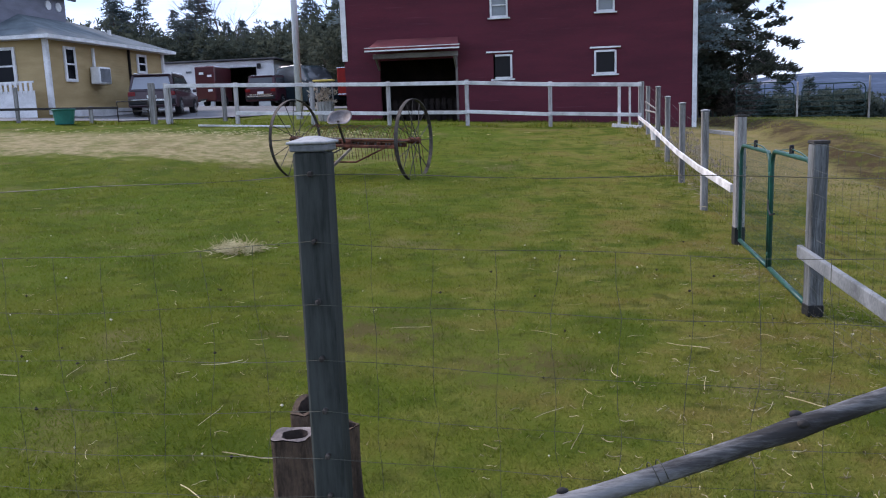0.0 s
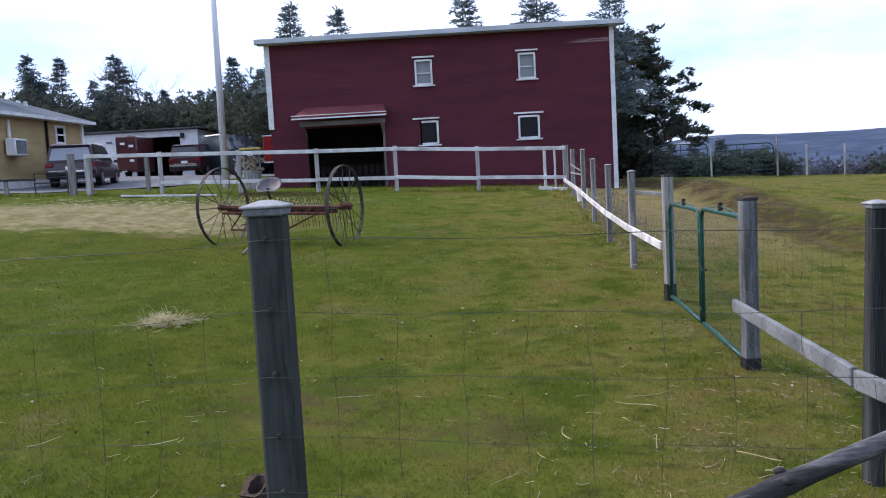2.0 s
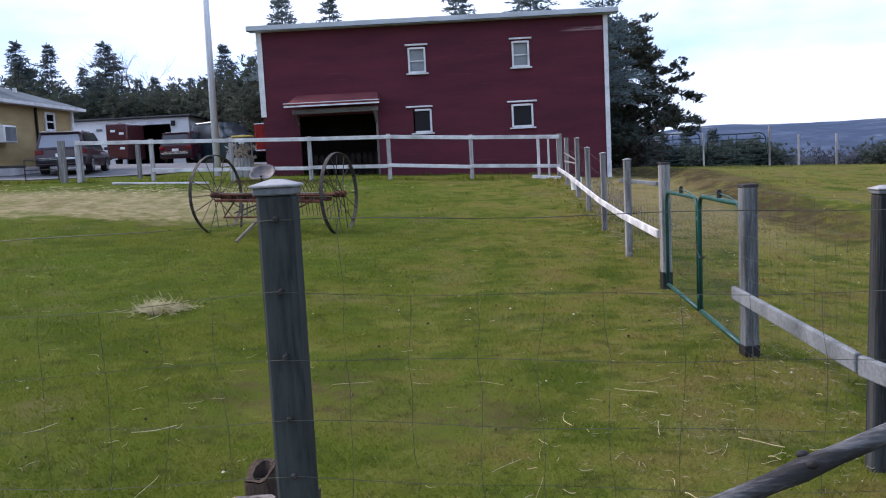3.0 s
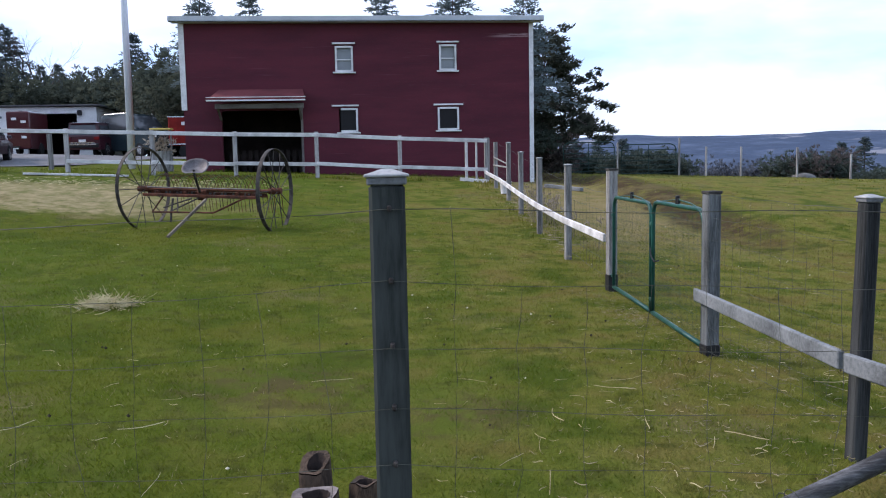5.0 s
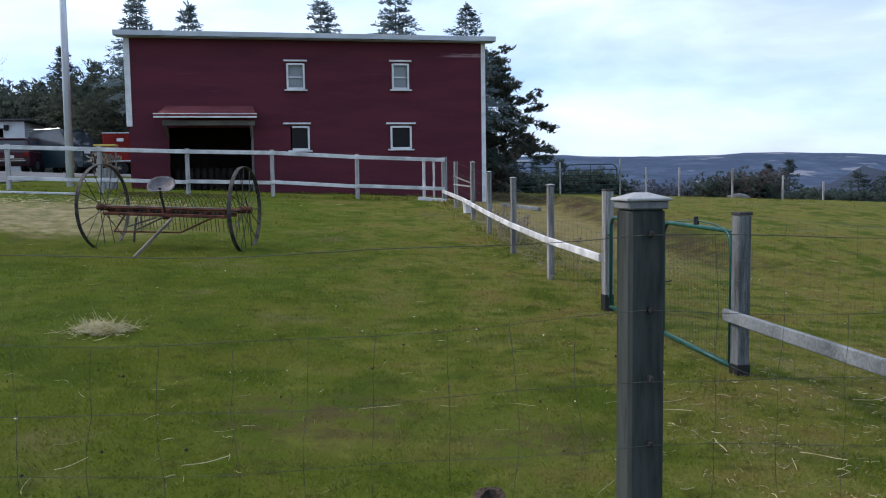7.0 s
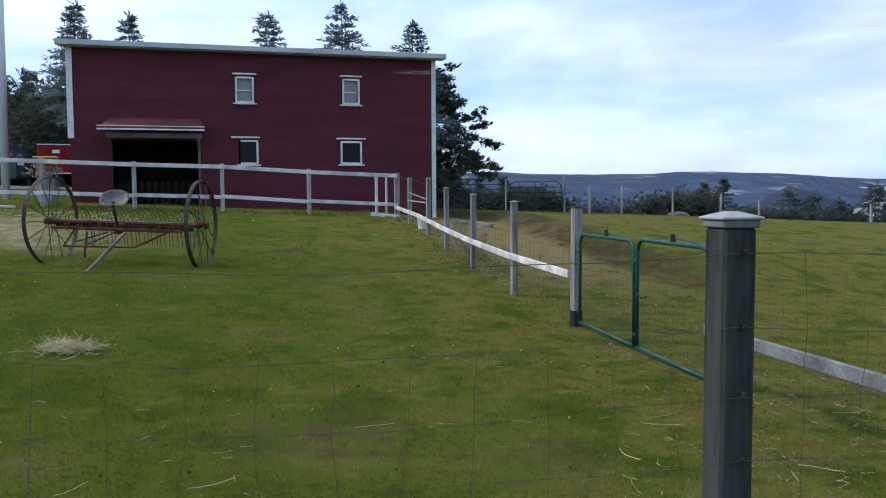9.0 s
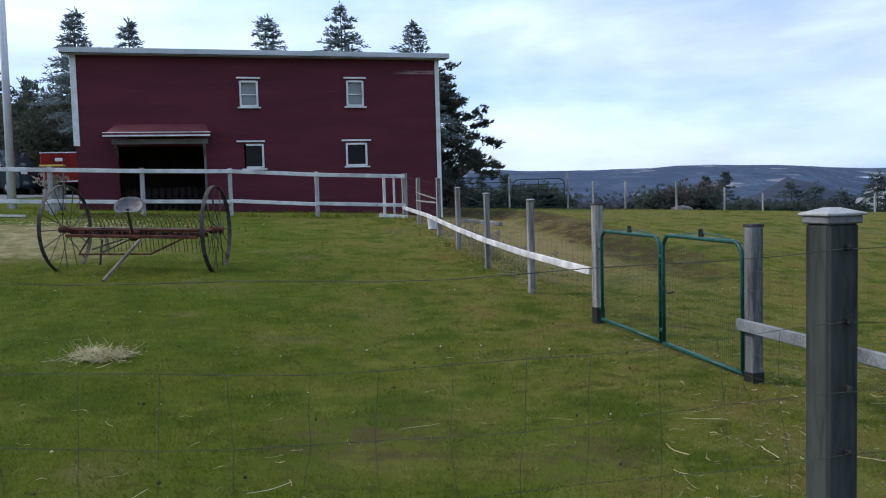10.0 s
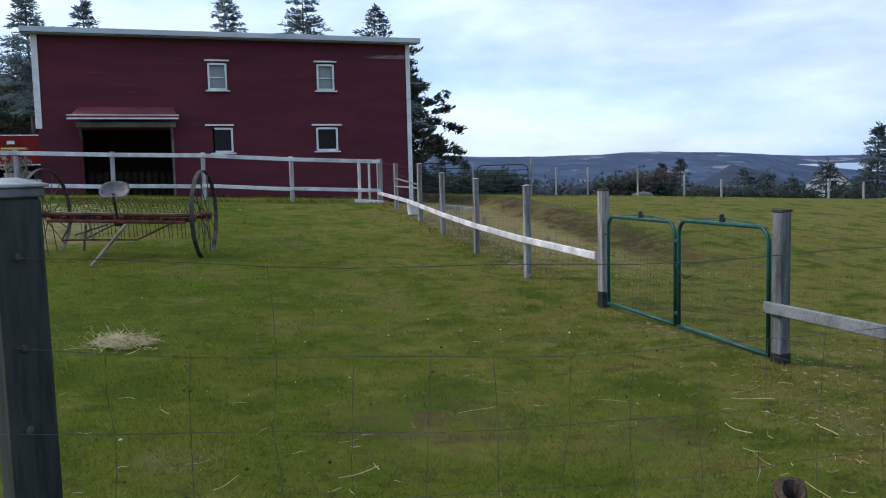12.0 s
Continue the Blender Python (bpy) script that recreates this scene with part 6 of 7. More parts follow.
def make_house():
    base = 1.98
    hz = -2.6
    m = pose(-17.1, 28.56, base, 0, 0, hz)
    house = thing("house", -17.1, 28.56, base, "one-storey ochre-yellow house with white trim and a grey hip roof", "house", rz=hz)

    def b(c, s, bev=0.0):
        return box(bmesh.new(), c, s, m, bev)

    W, D, H = 9.0, 8.6, 2.75
    bm = bmesh.new()
    vs = [bm.verts.new(m @ Vector(v)) for v in ((-W, 0, -0.5), (0, 0, -0.5), (0, D, -0.5), (-W, D, -0.5), (-W, 0, H), (0, 0, H), (0, D, H), (-W, D, H))]
    for f in ((0, 1, 5, 4), (1, 2, 6, 5), (2, 3, 7, 6), (3, 0, 4, 7), (4, 5, 6, 7)):
        bm.faces.new([vs[i] for i in f])
    part("wall", bm, OCHRE, house)
    # lapped siding on the two sides in view
    bm = bmesh.new()
    for k in range(22):
        z0, z1 = 0.25 + k * 0.114, 0.25 + (k + 1) * 0.114
        for p, q, nrm in (((0, 0.1), (0, D - 0.1), (1, 0)), ((-W, 0), (-0.1, 0), (0, -1))):
            t0, t1 = 0.022, 0.008
            quad = [Vector((p[0] + nrm[0] * t0, p[1] + nrm[1] * t0, z0)), Vector((q[0] + nrm[0] * t0, q[1] + nrm[1] * t0, z0)), Vector((q[0] + nrm[0] * t1, q[1] + nrm[1] * t1, z1)), Vector((p[0] + nrm[0] * t1, p[1] + nrm[1] * t1, z1))]
            low = [Vector((p[0], p[1], z0)), Vector((q[0], q[1], z0))]
            w = [bm.verts.new(m @ v) for v in quad + low]
            bm.faces.new((w[0], w[1], w[2], w[3]))
            bm.faces.new((w[4], w[5], w[1], w[0]))
    tagged(part("siding", bm, OCHRE, house), kind="stuff")
    O = 0.5
    bm = bmesh.new()
    ring = [(-W - O, -O), (O, -O), (O, D + O), (-W - O, D + O)]
    e = [bm.verts.new(m @ Vector((x, y, H + 0.08))) for x, y in ring]
    r = [bm.verts.new(m @ Vector((-W / 2, y, H + 1.95))) for y in (D / 2 - 0.2, D / 2 + 0.2)]
    for f in ((e[0], e[1], r[0]), (e[1], e[2], r[1], r[0]), (e[2], e[3], r[1]), (e[3], e[0], r[0], r[1])):
        bm.faces.new(f)
    bm.faces.new(e[::-1])
    part("roof", bm, SHINGLE, house, "grey-green shingled hip roof")
    part("eave_trim", b((O - 0.02, D / 2, H + 0.02), (0.05, D + 2 * O, 0.13)), WHITE_TRIM, house)
    part("eave_trim", b((-W / 2, -O + 0.02, H + 0.02), (W + 2 * O - 0.06, 0.05, 0.13)), WHITE_TRIM, house)
    part("soffit", b((O / 2, D / 2, H - 0.03), (O - 0.06, D + 0.8, 0.02)), WHITE_TRIM, house)
    part("soffit", b((-W / 2 - 0.2, -O / 2, H - 0.033), (W, O - 0.06, 0.02)), WHITE_TRIM, house)
    part("corner_board", b((0.03, -0.03, 1.35), (0.17, 0.17, 2.72), 0.01), WHITE_TRIM, house)
    part("corner_board", b((0.03, D, 1.35), (0.15, 0.15, 2.72), 0.01), WHITE_TRIM, house)
    part("plinth", b((0.03, D / 2, 0.08), (0.08, D, 0.34)), WHITE_TRIM, house)
    for c, s, side in (((0.03, 1.36, 1.88), (0.62, 1.20), "x"), ((0.03, 6.7, 2.16), (0.68, 0.72), "x"), ((-1.75, -0.03, 1.80), (0.95, 1.25), "y")):
        w, hh = s
        flat = (0.05, w, hh) if side == "x" else (w, 0.05, hh)
        win = part("window", b(c, flat), PANE, house, "white-framed sash window")
        for k in (-1, 1):
            cc = (c[0] + 0.02, c[1] + k * w / 2, c[2]) if side == "x" else (c[0] + k * w / 2, c[1] - 0.02, c[2])
            ss = (0.07, 0.12, hh + 0.12) if side == "x" else (0.12, 0.07, hh + 0.12)
            part("frame_side", b(cc, ss, 0.008), WHITE_TRIM, win)
            cc = (c[0] + 0.02, c[1], c[2] + k * hh / 2) if side == "x" else (c[0], c[1] - 0.02, c[2] + k * hh / 2)
            ss = (0.08, w - 0.13, 0.11) if side == "x" else (w - 0.13, 0.08, 0.11)
            part("frame_rail", b(cc, ss, 0.008), WHITE_TRIM, win)
        cc = (c[0] + 0.025, c[1], c[2]) if side == "x" else (c[0], c[1] - 0.025, c[2])
        ss = (0.06, w - 0.13, 0.06) if side == "x" else (w - 0.13, 0.06, 0.06)
        part("meeting_rail", b(cc, ss), WHITE_TRIM, win)
    unit = part("heat_pump", b((0.30, 2.95, 1.50), (0.40, 0.85, 0.66), 0.03), WHITE_HOUSE, house, "grey-white heat pump box on the wall")
    part("grille", b((0.51, 2.95, 1.50), (0.02, 0.68, 0.52)), GREY_ROOF, unit)
    part("pipe_cover", b((0.08, 2.9, 2.2), (0.08, 0.10, 0.75)), WHITE_TRIM, unit)
    part("downpipe", b((0.08, 5.6, 1.4), (0.08, 0.09, 2.6)), DARK_WOOD, house, "dark brown downpipe")
    # white deck skirt before the short side
    skirt = part("deck_skirt", b((-4.6, -0.75, 0.38), (9.0, 0.05, 0.95)), WHITE_TRIM, house, "white board skirt with a slatted top")
    for k in range(44):
        part("slat", b((-0.2 - k * 0.2, -0.79, 0.97), (0.11, 0.03, 0.36)), WHITE_TRIM, skirt)
    part("skirt_rail", b((-4.6, -0.76, 1.17), (9.0, 0.06, 0.06)), WHITE_TRIM, skirt)
    # upper roof and chimney
    bm = bmesh.new()
    pts = ((-6.6, 0.9, 3.0), (-2.6, 0.9, 3.0), (-2.6, 5.5, 3.0), (-6.6, 5.5, 3.0), (-6.6, 0.9, 4.95), (-2.6, 0.9, 4.95), (-2.6, 5.5, 4.95), (-6.6, 5.5, 4.95), (-4.6, 0.9, 5.7), (-4.6, 5.5, 5.7))
    vs = [bm.verts.new(m @ Vector(p)) for p in pts]
    for f in ((0, 1, 5, 8, 4), (1, 2, 6, 5), (2, 3, 7, 9, 6), (3, 0, 4, 7)):
        bm.faces.new([vs[i] for i in f])
    part("upper_wall", bm, MAUVE, house, "mauve-grey wall of the upper storey")
    for yy in (4.3, 5.0):
        part("attic_vent", rod(bmesh.new(), m @ Vector((-2.62, yy, 4.55)), m @ Vector((-2.56, yy, 4.55)), 0.19, None, 12), WHITE_TRIM, house, "round white attic vent")
    for s in (-1, 1):
        bm = bmesh.new()
        mm = m @ Matrix.Translation((-4.6 + s * 1.12, 3.2, 5.27)) @ Matrix.Rotation(s * math.atan2(0.75, 2.0), 4, "Y")
        box(bm, (0, 0, 0.06), (2.45, 5.4, 0.1), mm)
        part("upper_roof", bm, SHINGLE, house)
    part("chimney", b((-3.0, 2.3, 5.5), (0.55, 0.5, 2.6), 0.02), GREY_ROOF, house, "grey square chimney")
    part("roof_vent", b((-1.2, 6.4, 3.45), (0.12, 0.12, 0.4)), WHITE_TRIM, house)
    return house


make_house()


def make_garage():
    """A long low white garage with one open bay."""
    g = thing("garage", -18.2, 49.5, 2.2, "long low white garage with a dark open bay", "garage")
    x0, x1, y, z0, z1 = -23.4, -15.2, 49.2, 1.8, 5.10
    bm = bmesh.new()
    wall_run(bm, x0, x1, z0, z1, [(-19.1, -16.3, z0, 4.72)], y, 0.16)
    part("front_wall", bm, WHITE_HOUSE, g)
    part("side_wall", box(bmesh.new(), (x0 + 0.08, y + 3.6, 3.45), (0.16, 6.9, 3.3)), WHITE_HOUSE, g)
    part("side_wall", box(bmesh.new(), (x1 - 0.08, y + 3.6, 3.45), (0.16, 6.9, 3.3)), WHITE_HOUSE, g)
    part("back_wall", box(bmesh.new(), ((x0 + x1) / 2, y + 7.1, 3.45), (x1 - x0, 0.16, 3.3)), DARK_WOOD, g)
    part("roof", box(bmesh.new(), ((x0 + x1) / 2, y + 3.5, 5.17), (x1 - x0 + 0.5, 7.6, 0.09), pose(0, 0, 0), 0.02), ROOFING, g)
    part("bay_header", box(bmesh.new(), (-17.7, y - 0.04, 4.82), (3.1, 0.06, 0.18)), WHITE_TRIM, g)
    for x in (-19.3, -16.1):
        lamp = part("wall_lamp", box(bmesh.new(), (x, y - 0.12, 4.75), (0.22, 0.2, 0.3), None, 0.03), BLACK, g, "black wall lamp, unlit")
    for x in (-22.4, -20.6):
        part("vent", box(bmesh.new(), (x, y - 0.03, 4.55), (0.35, 0.05, 0.12)), GREY_ROOF, g)
    return g


make_garage()

TYRE = surface("black_tyre", (0.022, 0.022, 0.022), (0.012, 0.012, 0.012), 5.0, 60.0, 0.9, bump=0.3)
CHROME = surface("dull_chrome", (0.55, 0.56, 0.57), (0.40, 0.41, 0.42), 5.0, 60.0, 0.25, metal=0.9, bump=0.0)
RED_LENS = surface("red_lens", (0.22, 0.014, 0.016), (0.14, 0.008, 0.01), 5.0, 60.0, 0.2, bump=0.0)
CLEAR_LENS = surface("clear_lens", (0.80, 0.80, 0.78), (0.65, 0.65, 0.63), 5.0, 60.0, 0.2, bump=0.0)


CAR_GLASS = glass("car_glass", (0.055, 0.062, 0.070), 0.06)
CAR_GLASS.node_tree.nodes["Principled BSDF"].inputs["Specular IOR Level"].default_value = 0.6


def paint(name, c):
    m = surface(name, c, tuple(v * 0.75 for v in c), 0.8, 20.0, 0.35, bump=0.0)
    m.node_tree.nodes["Principled BSDF"].inputs["Coat Weight"].default_value = 0.8
    return m


def prism(bm, prof, w0, w1, m, zsplit):
    """A car body: a side profile drawn across, narrowing above zsplit."""
    rows = []
    for s in (-1, 1):
        rows.append([bm.verts.new(m @ Vector((x, s * (w0 if z <= zsplit else w1) / 2, z))) for x, z in prof])
    n = len(prof)
    for i in range(n):
        j = (i + 1) % n
        bm.faces.new((rows[0][i], rows[0][j], rows[1][j], rows[1][i]))
    bm.faces.new(rows[0][::-1])
    bm.faces.new(rows[1])
    bmesh.ops.recalc_face_normals(bm, faces=bm.faces[:])
    bmesh.ops.bevel(bm, geom=[e for e in bm.edges], offset=0.035, segments=2, affect="EDGES", clamp_overlap=True)
    return bm


def vehicle(x, y, heading, L, W, H, mat, label, style="suv", z=None, category="car", rear=None):
    z = h(x, y) + 0.02 if z is None else z
    m = pose(x, y, z, 0, 0, heading)
    car = thing("car" if style != "pickup" else "pickup_truck", x, y, z, label, category, rz=heading)
    belt = H * 0.56
    low = 0.30
    if style == "suv":
        body = ((-L / 2, low + 0.1), (-L / 2 + 0.05, low), (L / 2 - 0.1, low), (L / 2, low + 0.15), (L / 2 - 0.02, belt - 0.10), (L / 2 - 0.95, belt), (-L / 2 + 0.03, belt))
        cab = ((-L / 2 + 0.04, belt), (-L / 2 + 0.22, H - 0.06), (-L / 2 + 0.5, H), (L * 0.08, H), (L * 0.28, belt + 0.02))
    else:
        body = ((-L / 2, low + 0.25), (-L / 2 + 0.05, low + 0.1), (L / 2 - 0.1, low), (L / 2, low + 0.15), (L / 2 - 0.02, belt - 0.05), (L / 2 - 1.1, belt + 0.04), (-L / 2 + 0.03, belt))
        cab = ((-L * 0.12, belt), (-L * 0.09, H - 0.05), (-L * 0.05, H), (L * 0.13, H), (L * 0.25, belt + 0.02))
    b0 = part("body", prism(bmesh.new(), body, W, W, m, 9), mat, car, smooth=False)
    top = part("cabin", prism(bmesh.new(), cab, W - 0.06, W - 0.34, m, belt + 0.03), mat, car)

    def lerp(a, c, t):
        return (a[0] + (c[0] - a[0]) * t, a[1] + (c[1] - a[1]) * t)

    # side glass
    for s in (-1, 1):
        bm = bmesh.new()
        r0, r1, f1, f0 = cab[0], cab[1], cab[-2], cab[-1]
        q = (lerp(r0, r1, 0.18), lerp(r0, r1, 0.86), (f1[0] - 0.04, f1[1] - 0.10), (lerp(f0, f1, 0.18)[0] - 0.12, lerp(f0, f1, 0.18)[1]))
        q = [(q[0][0] + 0.18, q[0][1]), (q[1][0] + 0.16, q[1][1]), q[2], q[3]]
        ws = []
        for px, pz in q:
            t = (pz - belt) / (H - belt)
            half = (W - 0.06) / 2 - 0.14 * t + 0.012
            ws.append(bm.verts.new(m @ Vector((px, s * half, pz))))
        bm.faces.new(ws if s < 0 else ws[::-1])
        part("side_window", bm, CAR_GLASS, top)
    for (p, q, name) in ((cab[0], cab[1], "rear_window"), (cab[-1], cab[-2], "windscreen")):
        bm = bmesh.new()
        a, c = lerp(p, q, 0.16), lerp(p, q, 0.88)
        back_ = -0.03 if name == "rear_window" else 0.03
        wa, wc = W / 2 - 0.16, W / 2 - 0.27
        bm.faces.new([bm.verts.new(m @ Vector(v)) for v in ((a[0] + back_, -wa, a[1]), (a[0] + back_, wa, a[1]), (c[0] + back_, wc, c[1]), (c[0] + back_, -wc, c[1]))])
        part(name, bm, rear if rear and name == "rear_window" else CAR_GLASS, top)
    for s in (-1, 1):
        part("roof_rail", rod(bmesh.new(), m @ Vector((cab[2][0], s * (W / 2 - 0.2), H + 0.03)), m @ Vector((cab[3][0], s * (W / 2 - 0.2), H + 0.03)), 0.02, None, 6), CHROME, top)
        for fx in (-L * 0.30, L * 0.31):
            c = Vector((fx, s * (W / 2 - 0.09), 0.34))
            w = part("wheel", rod(bmesh.new(), m @ (c - Vector((0, 0.11, 0))), m @ (c + Vector((0, 0.11, 0))), 0.34, None, 18), TYRE, car)
            part("rim", rod(bmesh.new(), m @ (c + Vector((0, s * 0.10, 0))), m @ (c + Vector((0, s * 0.125, 0))), 0.21, None, 14), CHROME, w)
        part("tail_light", box(bmesh.new(), (-L / 2 - 0.005, s * (W / 2 - 0.16), belt - 0.08), (0.06, 0.28, 0.16), m, 0.015), RED_LENS, car, "red tail light")
        part("headlight", box(bmesh.new(), (L / 2 - 0.02, s * (W / 2 - 0.25), belt - 0.22), (0.06, 0.36, 0.16), m, 0.015), CLEAR_LENS, car, "clear headlight")
    part("rear_bumper", box(bmesh.new(), (-L / 2 - 0.04, 0, low + 0.22), (0.12, W - 0.1, 0.22), m, 0.03), BLACK, car)
    part("number_plate", box(bmesh.new(), (-L / 2 - 0.025, 0, belt - 0.20), (0.02, 0.36, 0.13), m), CLEAR_LENS, car, "plain pale plate")
    part("chrome_strip", box(bmesh.new(), (-L / 2 - 0.02, 0, belt - 0.30), (0.03, W - 0.5, 0.05), m), CHROME, car)
    part("bumper_trim", box(bmesh.new(), (-L / 2 - 0.105, 0, low + 0.27), (0.02, W - 0.3, 0.07), m, 0.006), CHROME, car, "silver bumper trim")
    part("spoiler", box(bmesh.new(), (cab[1][0] - 0.03, 0, H - 0.05), (0.22, W - 0.42, 0.035), m, 0.012), mat, top)
    for s in (-1, 1):
        part("window_trim", rod(bmesh.new(), m @ Vector((cab[0][0] + 0.2, s * (W / 2 - 0.025), belt + 0.05)), m @ Vector((cab[-1][0] - 0.1, s * (W / 2 - 0.025), belt + 0.05)), 0.014, None, 5), CHROME, top)
        part("side_mirror", box(bmesh.new(), (cab[-1][0] - 0.12, s * (W / 2 + 0.09), belt + 0.10), (0.12, 0.18, 0.13), m, 0.03), mat, car)
    return car


# the estate car's rear glass has the reflected sky in its pale base colour
vehicle(-14.95, 33.4, 102, 4.5, 1.86, 1.62, paint("dark_maroon_paint", (0.045, 0.018, 0.024)), "dark maroon estate car parked on the drive", rear=glass("sky_reflecting_rear_glass", (0.34, 0.36, 0.40), 0.05))
vehicle(-14.2, 46.4, 84, 4.5, 1.82, 1.72, paint("dark_red_paint", (0.06, 0.010, 0.018)), "dark red car parked before the garage")
vehicle(-12.0, 45.6, -38, 4.4, 1.95, 2.25, paint("dark_teal_paint", (0.016, 0.032, 0.040)), "tall dark blue-green van parked by the wood", "suv", None, "van")


def make_red_trailer(x, y):
    g = h(x, y)
    t = thing("utility_trailer", x, y, g, "red panelled utility trailer parked behind the barn's corner", "trailer")
    red = surface("faded_red_paint", (0.26, 0.020, 0.015), (0.15, 0.012, 0.010), 1.2, 20.0, 0.6, bump=0.1, gloss=0.12)
    body = part("box_body", box(bmesh.new(), (x, y, g + 1.42), (3.3, 1.8, 1.5), None, 0.05), red, t)
    part("top_trim", box(bmesh.new(), (x, y - 0.91, g + 2.15), (3.32, 0.03, 0.05)), CHROME, body, "pale metal top trim")
    part("lower_trim", box(bmesh.new(), (x, y - 0.91, g + 0.74), (3.32, 0.03, 0.06)), CHROME, body)
    for k in range(4):
        part("panel_rib", box(bmesh.new(), (x - 1.2 + 0.8 * k, y - 0.915, g + 1.42), (0.05, 0.03, 1.3), None, 0.006), red, body)
    part("lamp", box(bmesh.new(), (x - 0.80, y - 0.92, g + 1.80), (0.34, 0.04, 0.17), None, 0.02), CLEAR_LENS, body, "plain white lamp panel")
    for dx in (0.95, 1.25):
        part("vent_slat", box(bmesh.new(), (x + dx, y - 0.925, g + 1.75), (0.22, 0.03, 0.08), None, 0.01), BLACK, body)
    for dx in (-0.8, 0.8):
        part("wheel", rod(bmesh.new(), (x + dx, y - 0.95, g + 0.34), (x + dx, y - 0.72, g + 0.34), 0.34, None, 18), TYRE, t)
    return t


make_red_trailer(-8.4, 44.9)

trailer = thing("trailer", -18.3, 46.6, h(-18.3, 46.6), "dark red box trailer with white patches", "trailer")
part("box_body", box(bmesh.new(), (-18.3, 47.3, h(-17.1, 45.6) + 1.35), (1.2, 2.6, 2.0), None, 0.05), paint("trailer_maroon", (0.075, 0.014, 0.018)), trailer)
for x, zz, w in ((-18.5, 1.95, 0.26), (-18.02, 1.80, 0.26), (-18.02, 0.98, 0.26), (-18.5, 0.42, 0.3)):
    part("patch", box(bmesh.new(), (x, 45.985, h(-17.1, 45.6) + zz), (w, 0.02, 0.13)), CLEAR_LENS, trailer, "plain white patch")
for x in (-18.85, -17.75):
    part("wheel", rod(bmesh.new(), (x - 0.1, 47.4, h(x, 47.4) + 0.32), (x + 0.1, 47.4, h(x, 47.4) + 0.32), 0.32, None, 16), TYRE, trailer)
part("draw_bar", rod(bmesh.new(), (-18.3, 46.0, h(-18.3, 46) + 0.4), (-18.3, 45.0, h(-18.3, 45) + 0.35), 0.05, None, 6), IRON, trailer)

# light pole with a cable
pole = thing("utility_pole", -8.17, 30.0, h(-8.17, 30.0), "tall pale grey pole standing behind the yard fence", "pole")
POLE = surface("pale_pole", (0.74, 0.75, 0.77), (0.52, 0.53, 0.55), 1.5, 20.0, 0.7, bump=0.3, stretch=(4, 4, 0.4))
part("shaft", rod(bmesh.new(), (-8.17, 30.0, h(-8.17, 30.0) - 0.2), (-8.10, 30.0, 11.5), 0.135, 0.095, 14), POLE, pole, smooth=True)
part("cable", tube(bmesh.new(), [(-8.1 - 3.0 * t, 30.0 - 12.0 * t, 11.1 - 3.2 * t + 1.3 * t * t) for t in (0, 0.2, 0.4, 0.6, 0.8, 1.0, 1.3, 1.7)], 0.012, 4), BLACK, pole)

# left end of the yard fence: gate frame, wire posts, feed tub
hub = fence_post("gate_post", -9.98, 21.85, 2.62, 0.15, GREY_WOOD, "thick weathered post at the yard gate", None, 0, (0, 0), "", 0.01)
fence_post("gate_post", -9.55, 21.95, 2.55, 0.12, GREY_WOOD, "thick weathered post at the yard gate", None, 0, (0, 0), "", 0.01)
gf = thing("metal_gate", -10.9, 21.8, h(-10.9, 21.8), "dark low metal gate at the end of the yard fence", "gate")
zz = h(-10.9, 21.8)
part("gate_frame", tube(bmesh.new(), [(-11.0, 21.8, zz + 0.05), (-11.0, 21.8, zz + 0.62), (-10.1, 21.8, zz + 0.62), (-10.1, 21.8, zz + 0.05)], 0.022, 6), IRON, gf)
for k in (0.08, 0.34):
    part("bar", rod(bmesh.new(), (-11.0, 21.8, zz + k), (-10.1, 21.8, zz + k), 0.016, None, 6), IRON, gf)
for x, t in ((-11.8, 2.05), (-14.0, 2.66), (-16.3, 2.75), (-18.8, 2.85)):
    fence_post("fence_post", x, 21.82, t, 0.10, GREY_WOOD, "grey round-edged post of the roadside wire fence", None, 0, (0, 0), "roadside posts", 0.02)
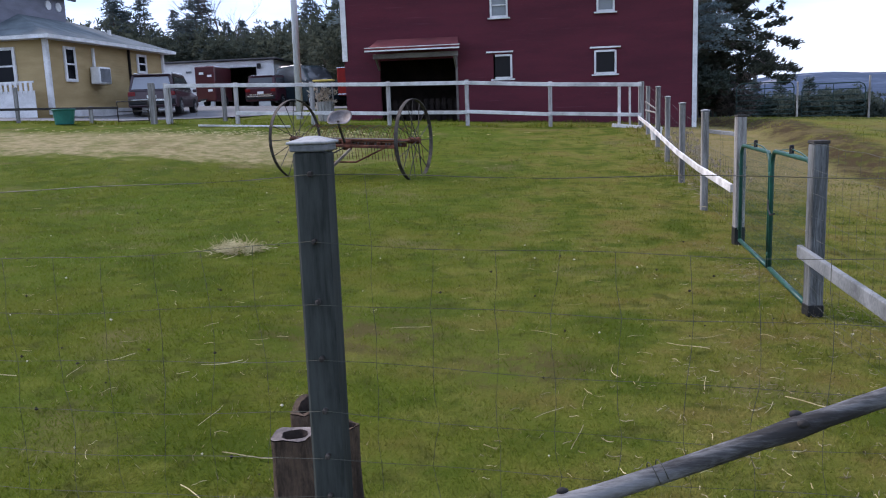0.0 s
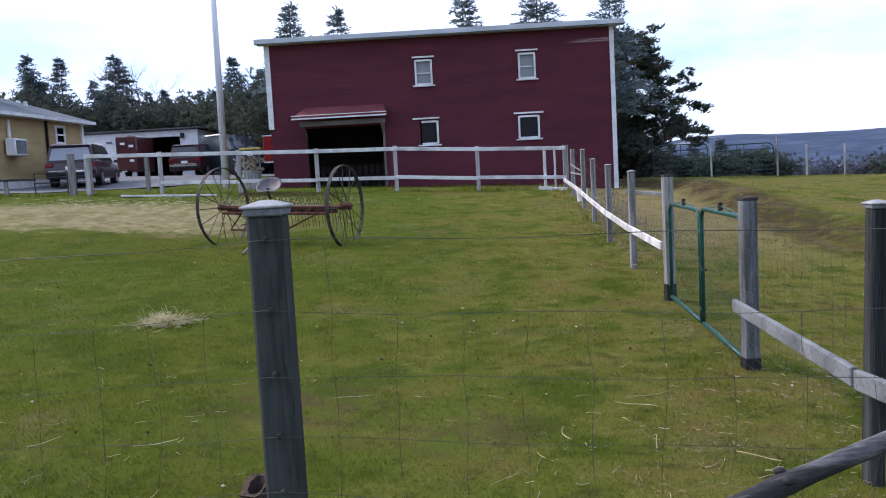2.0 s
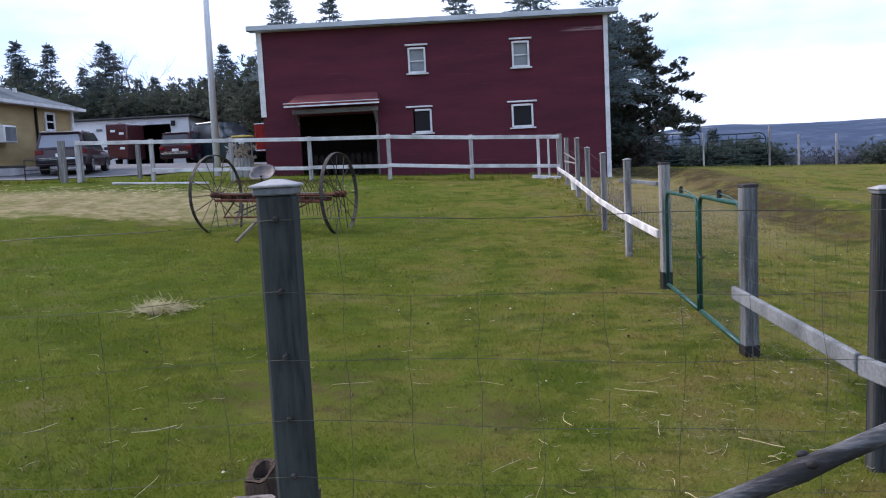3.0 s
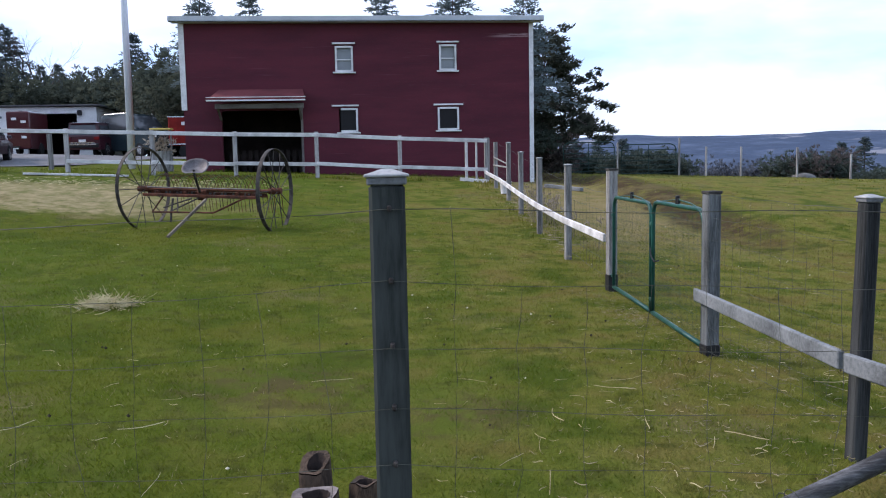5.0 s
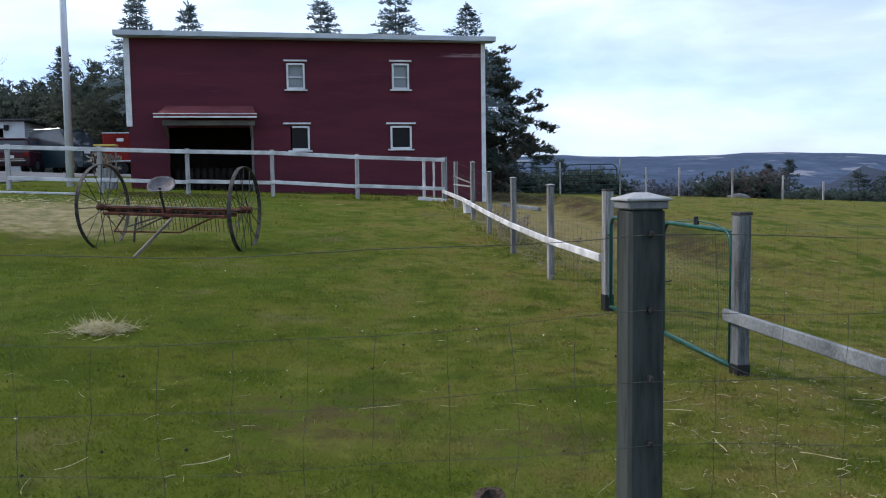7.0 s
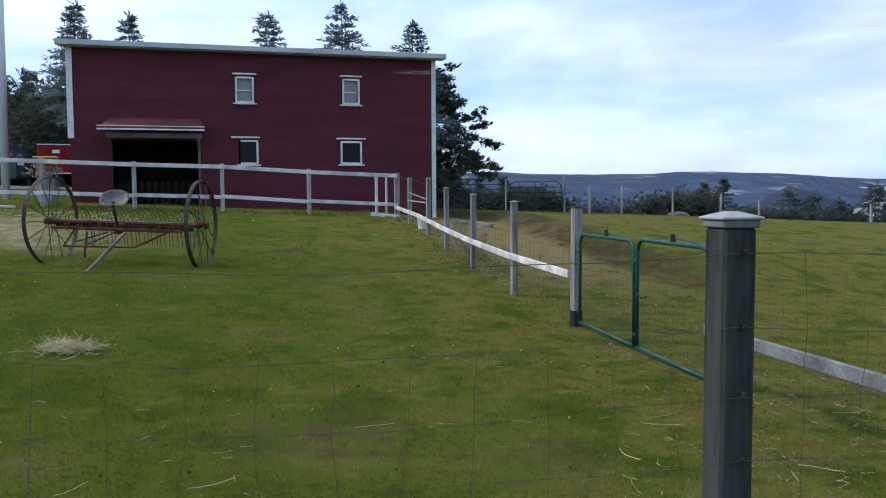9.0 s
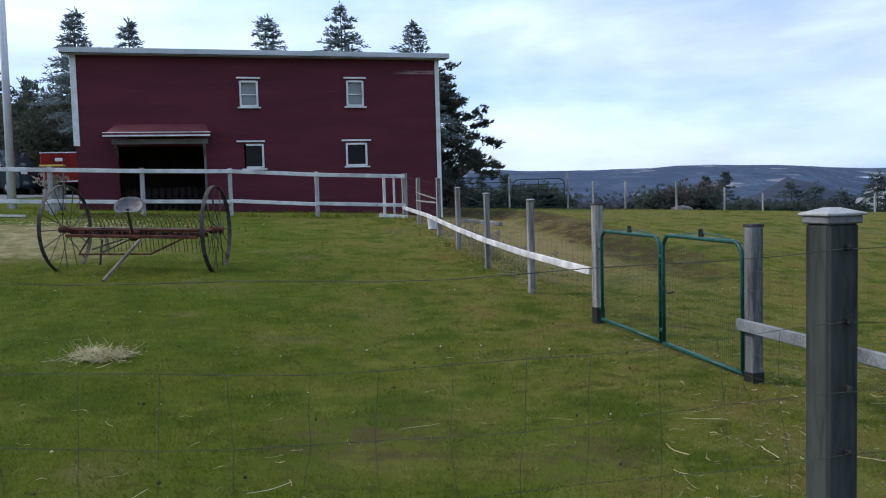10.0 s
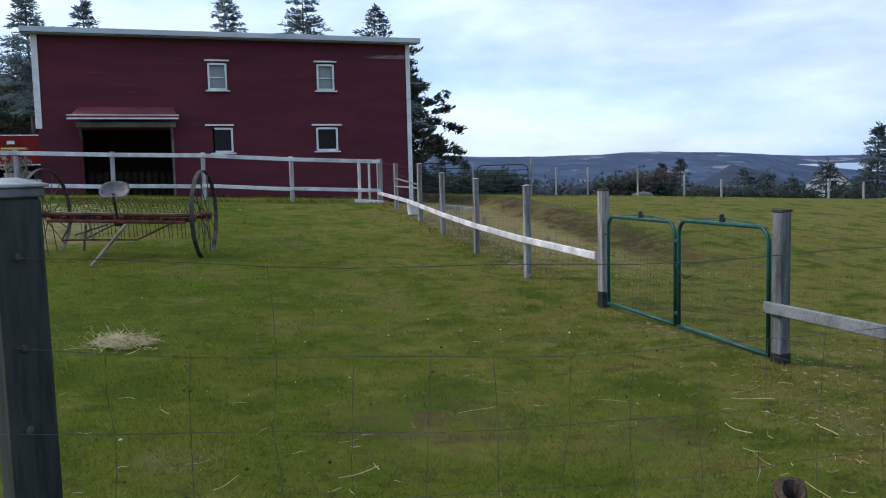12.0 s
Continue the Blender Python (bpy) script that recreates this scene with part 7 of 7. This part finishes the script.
rail("fence_rail", (-10.95, 21.76, 1.98), (-20.5, 21.76, 2.18), 0.03, 0.07, OLD_RAIL, "dark rail of the roadside fence")
TUB = surface("green_plastic", (0.02, 0.16, 0.12), (0.012, 0.10, 0.075), 3.0, 40.0, 0.45, bump=0.1)
tub = thing("feed_tub", -12.3, 21.3, h(-12.3, 21.3), "green plastic feed tub on the grass", "tub")
bm = bmesh.new()
rod(bm, (-12.3, 21.3, h(-12.3, 21.3)), (-12.3, 21.3, h(-12.3, 21.3) + 0.40), 0.24, 0.29, 20)
part("bowl", bm, TUB, tub)
part("rim", tube(bmesh.new(), [(-12.3 + 0.30 * math.cos(t), 21.3 + 0.30 * math.sin(t), h(-12.3, 21.3) + 0.40) for t in (2 * math.pi * k / 20 for k in range(20))], 0.022, 6, True), TUB, tub)

# clutter between the fence and the barn's corner
YELLOW = surface("yellow_board", (0.62, 0.46, 0.12), (0.45, 0.32, 0.08), 3.0, 40.0, 0.6, bump=0.1)
stand = thing("plant_stand", -6.0, 25.6, h(-6.0, 25.6), "old stand with a yellow top and dry flower heads", "plant stand")
part("top", box(bmesh.new(), (-6.05, 25.6, 2.66), (0.62, 0.4, 0.05), None, 0.01), YELLOW, stand, "yellow painted top")
part("tub", rod(bmesh.new(), (-6.05, 25.6, h(-6.0, 25.6)), (-6.05, 25.6, 2.0), 0.24, 0.30, 14), GREY_WOOD, stand)
for dx in (-0.25, 0.25):
    part("leg", rod(bmesh.new(), (-6.05 + dx, 25.7, h(-6, 25.6)), (-6.05 + dx, 25.65, 2.64), 0.025, None, 6), GREY_WOOD, stand)
verts, faces, drng = [], [], random.Random(12)
for _ in range(60):
    p = Vector((-6.05 + drng.gauss(0, 0.18), 25.55 + drng.gauss(0, 0.10), drng.uniform(1.85, 2.4)))
    sprays(verts, faces, drng, p, Vector((drng.gauss(0, 0.5), drng.gauss(0, 0.5), 1)).normalized(), 0.12, 6)
dry = heap_mesh("dry_growth", verts, faces, DRY)
dry.parent = stand
dry.matrix_parent_inverse = stand.matrix_world.inverted()
dry["kind"] = "stuff"
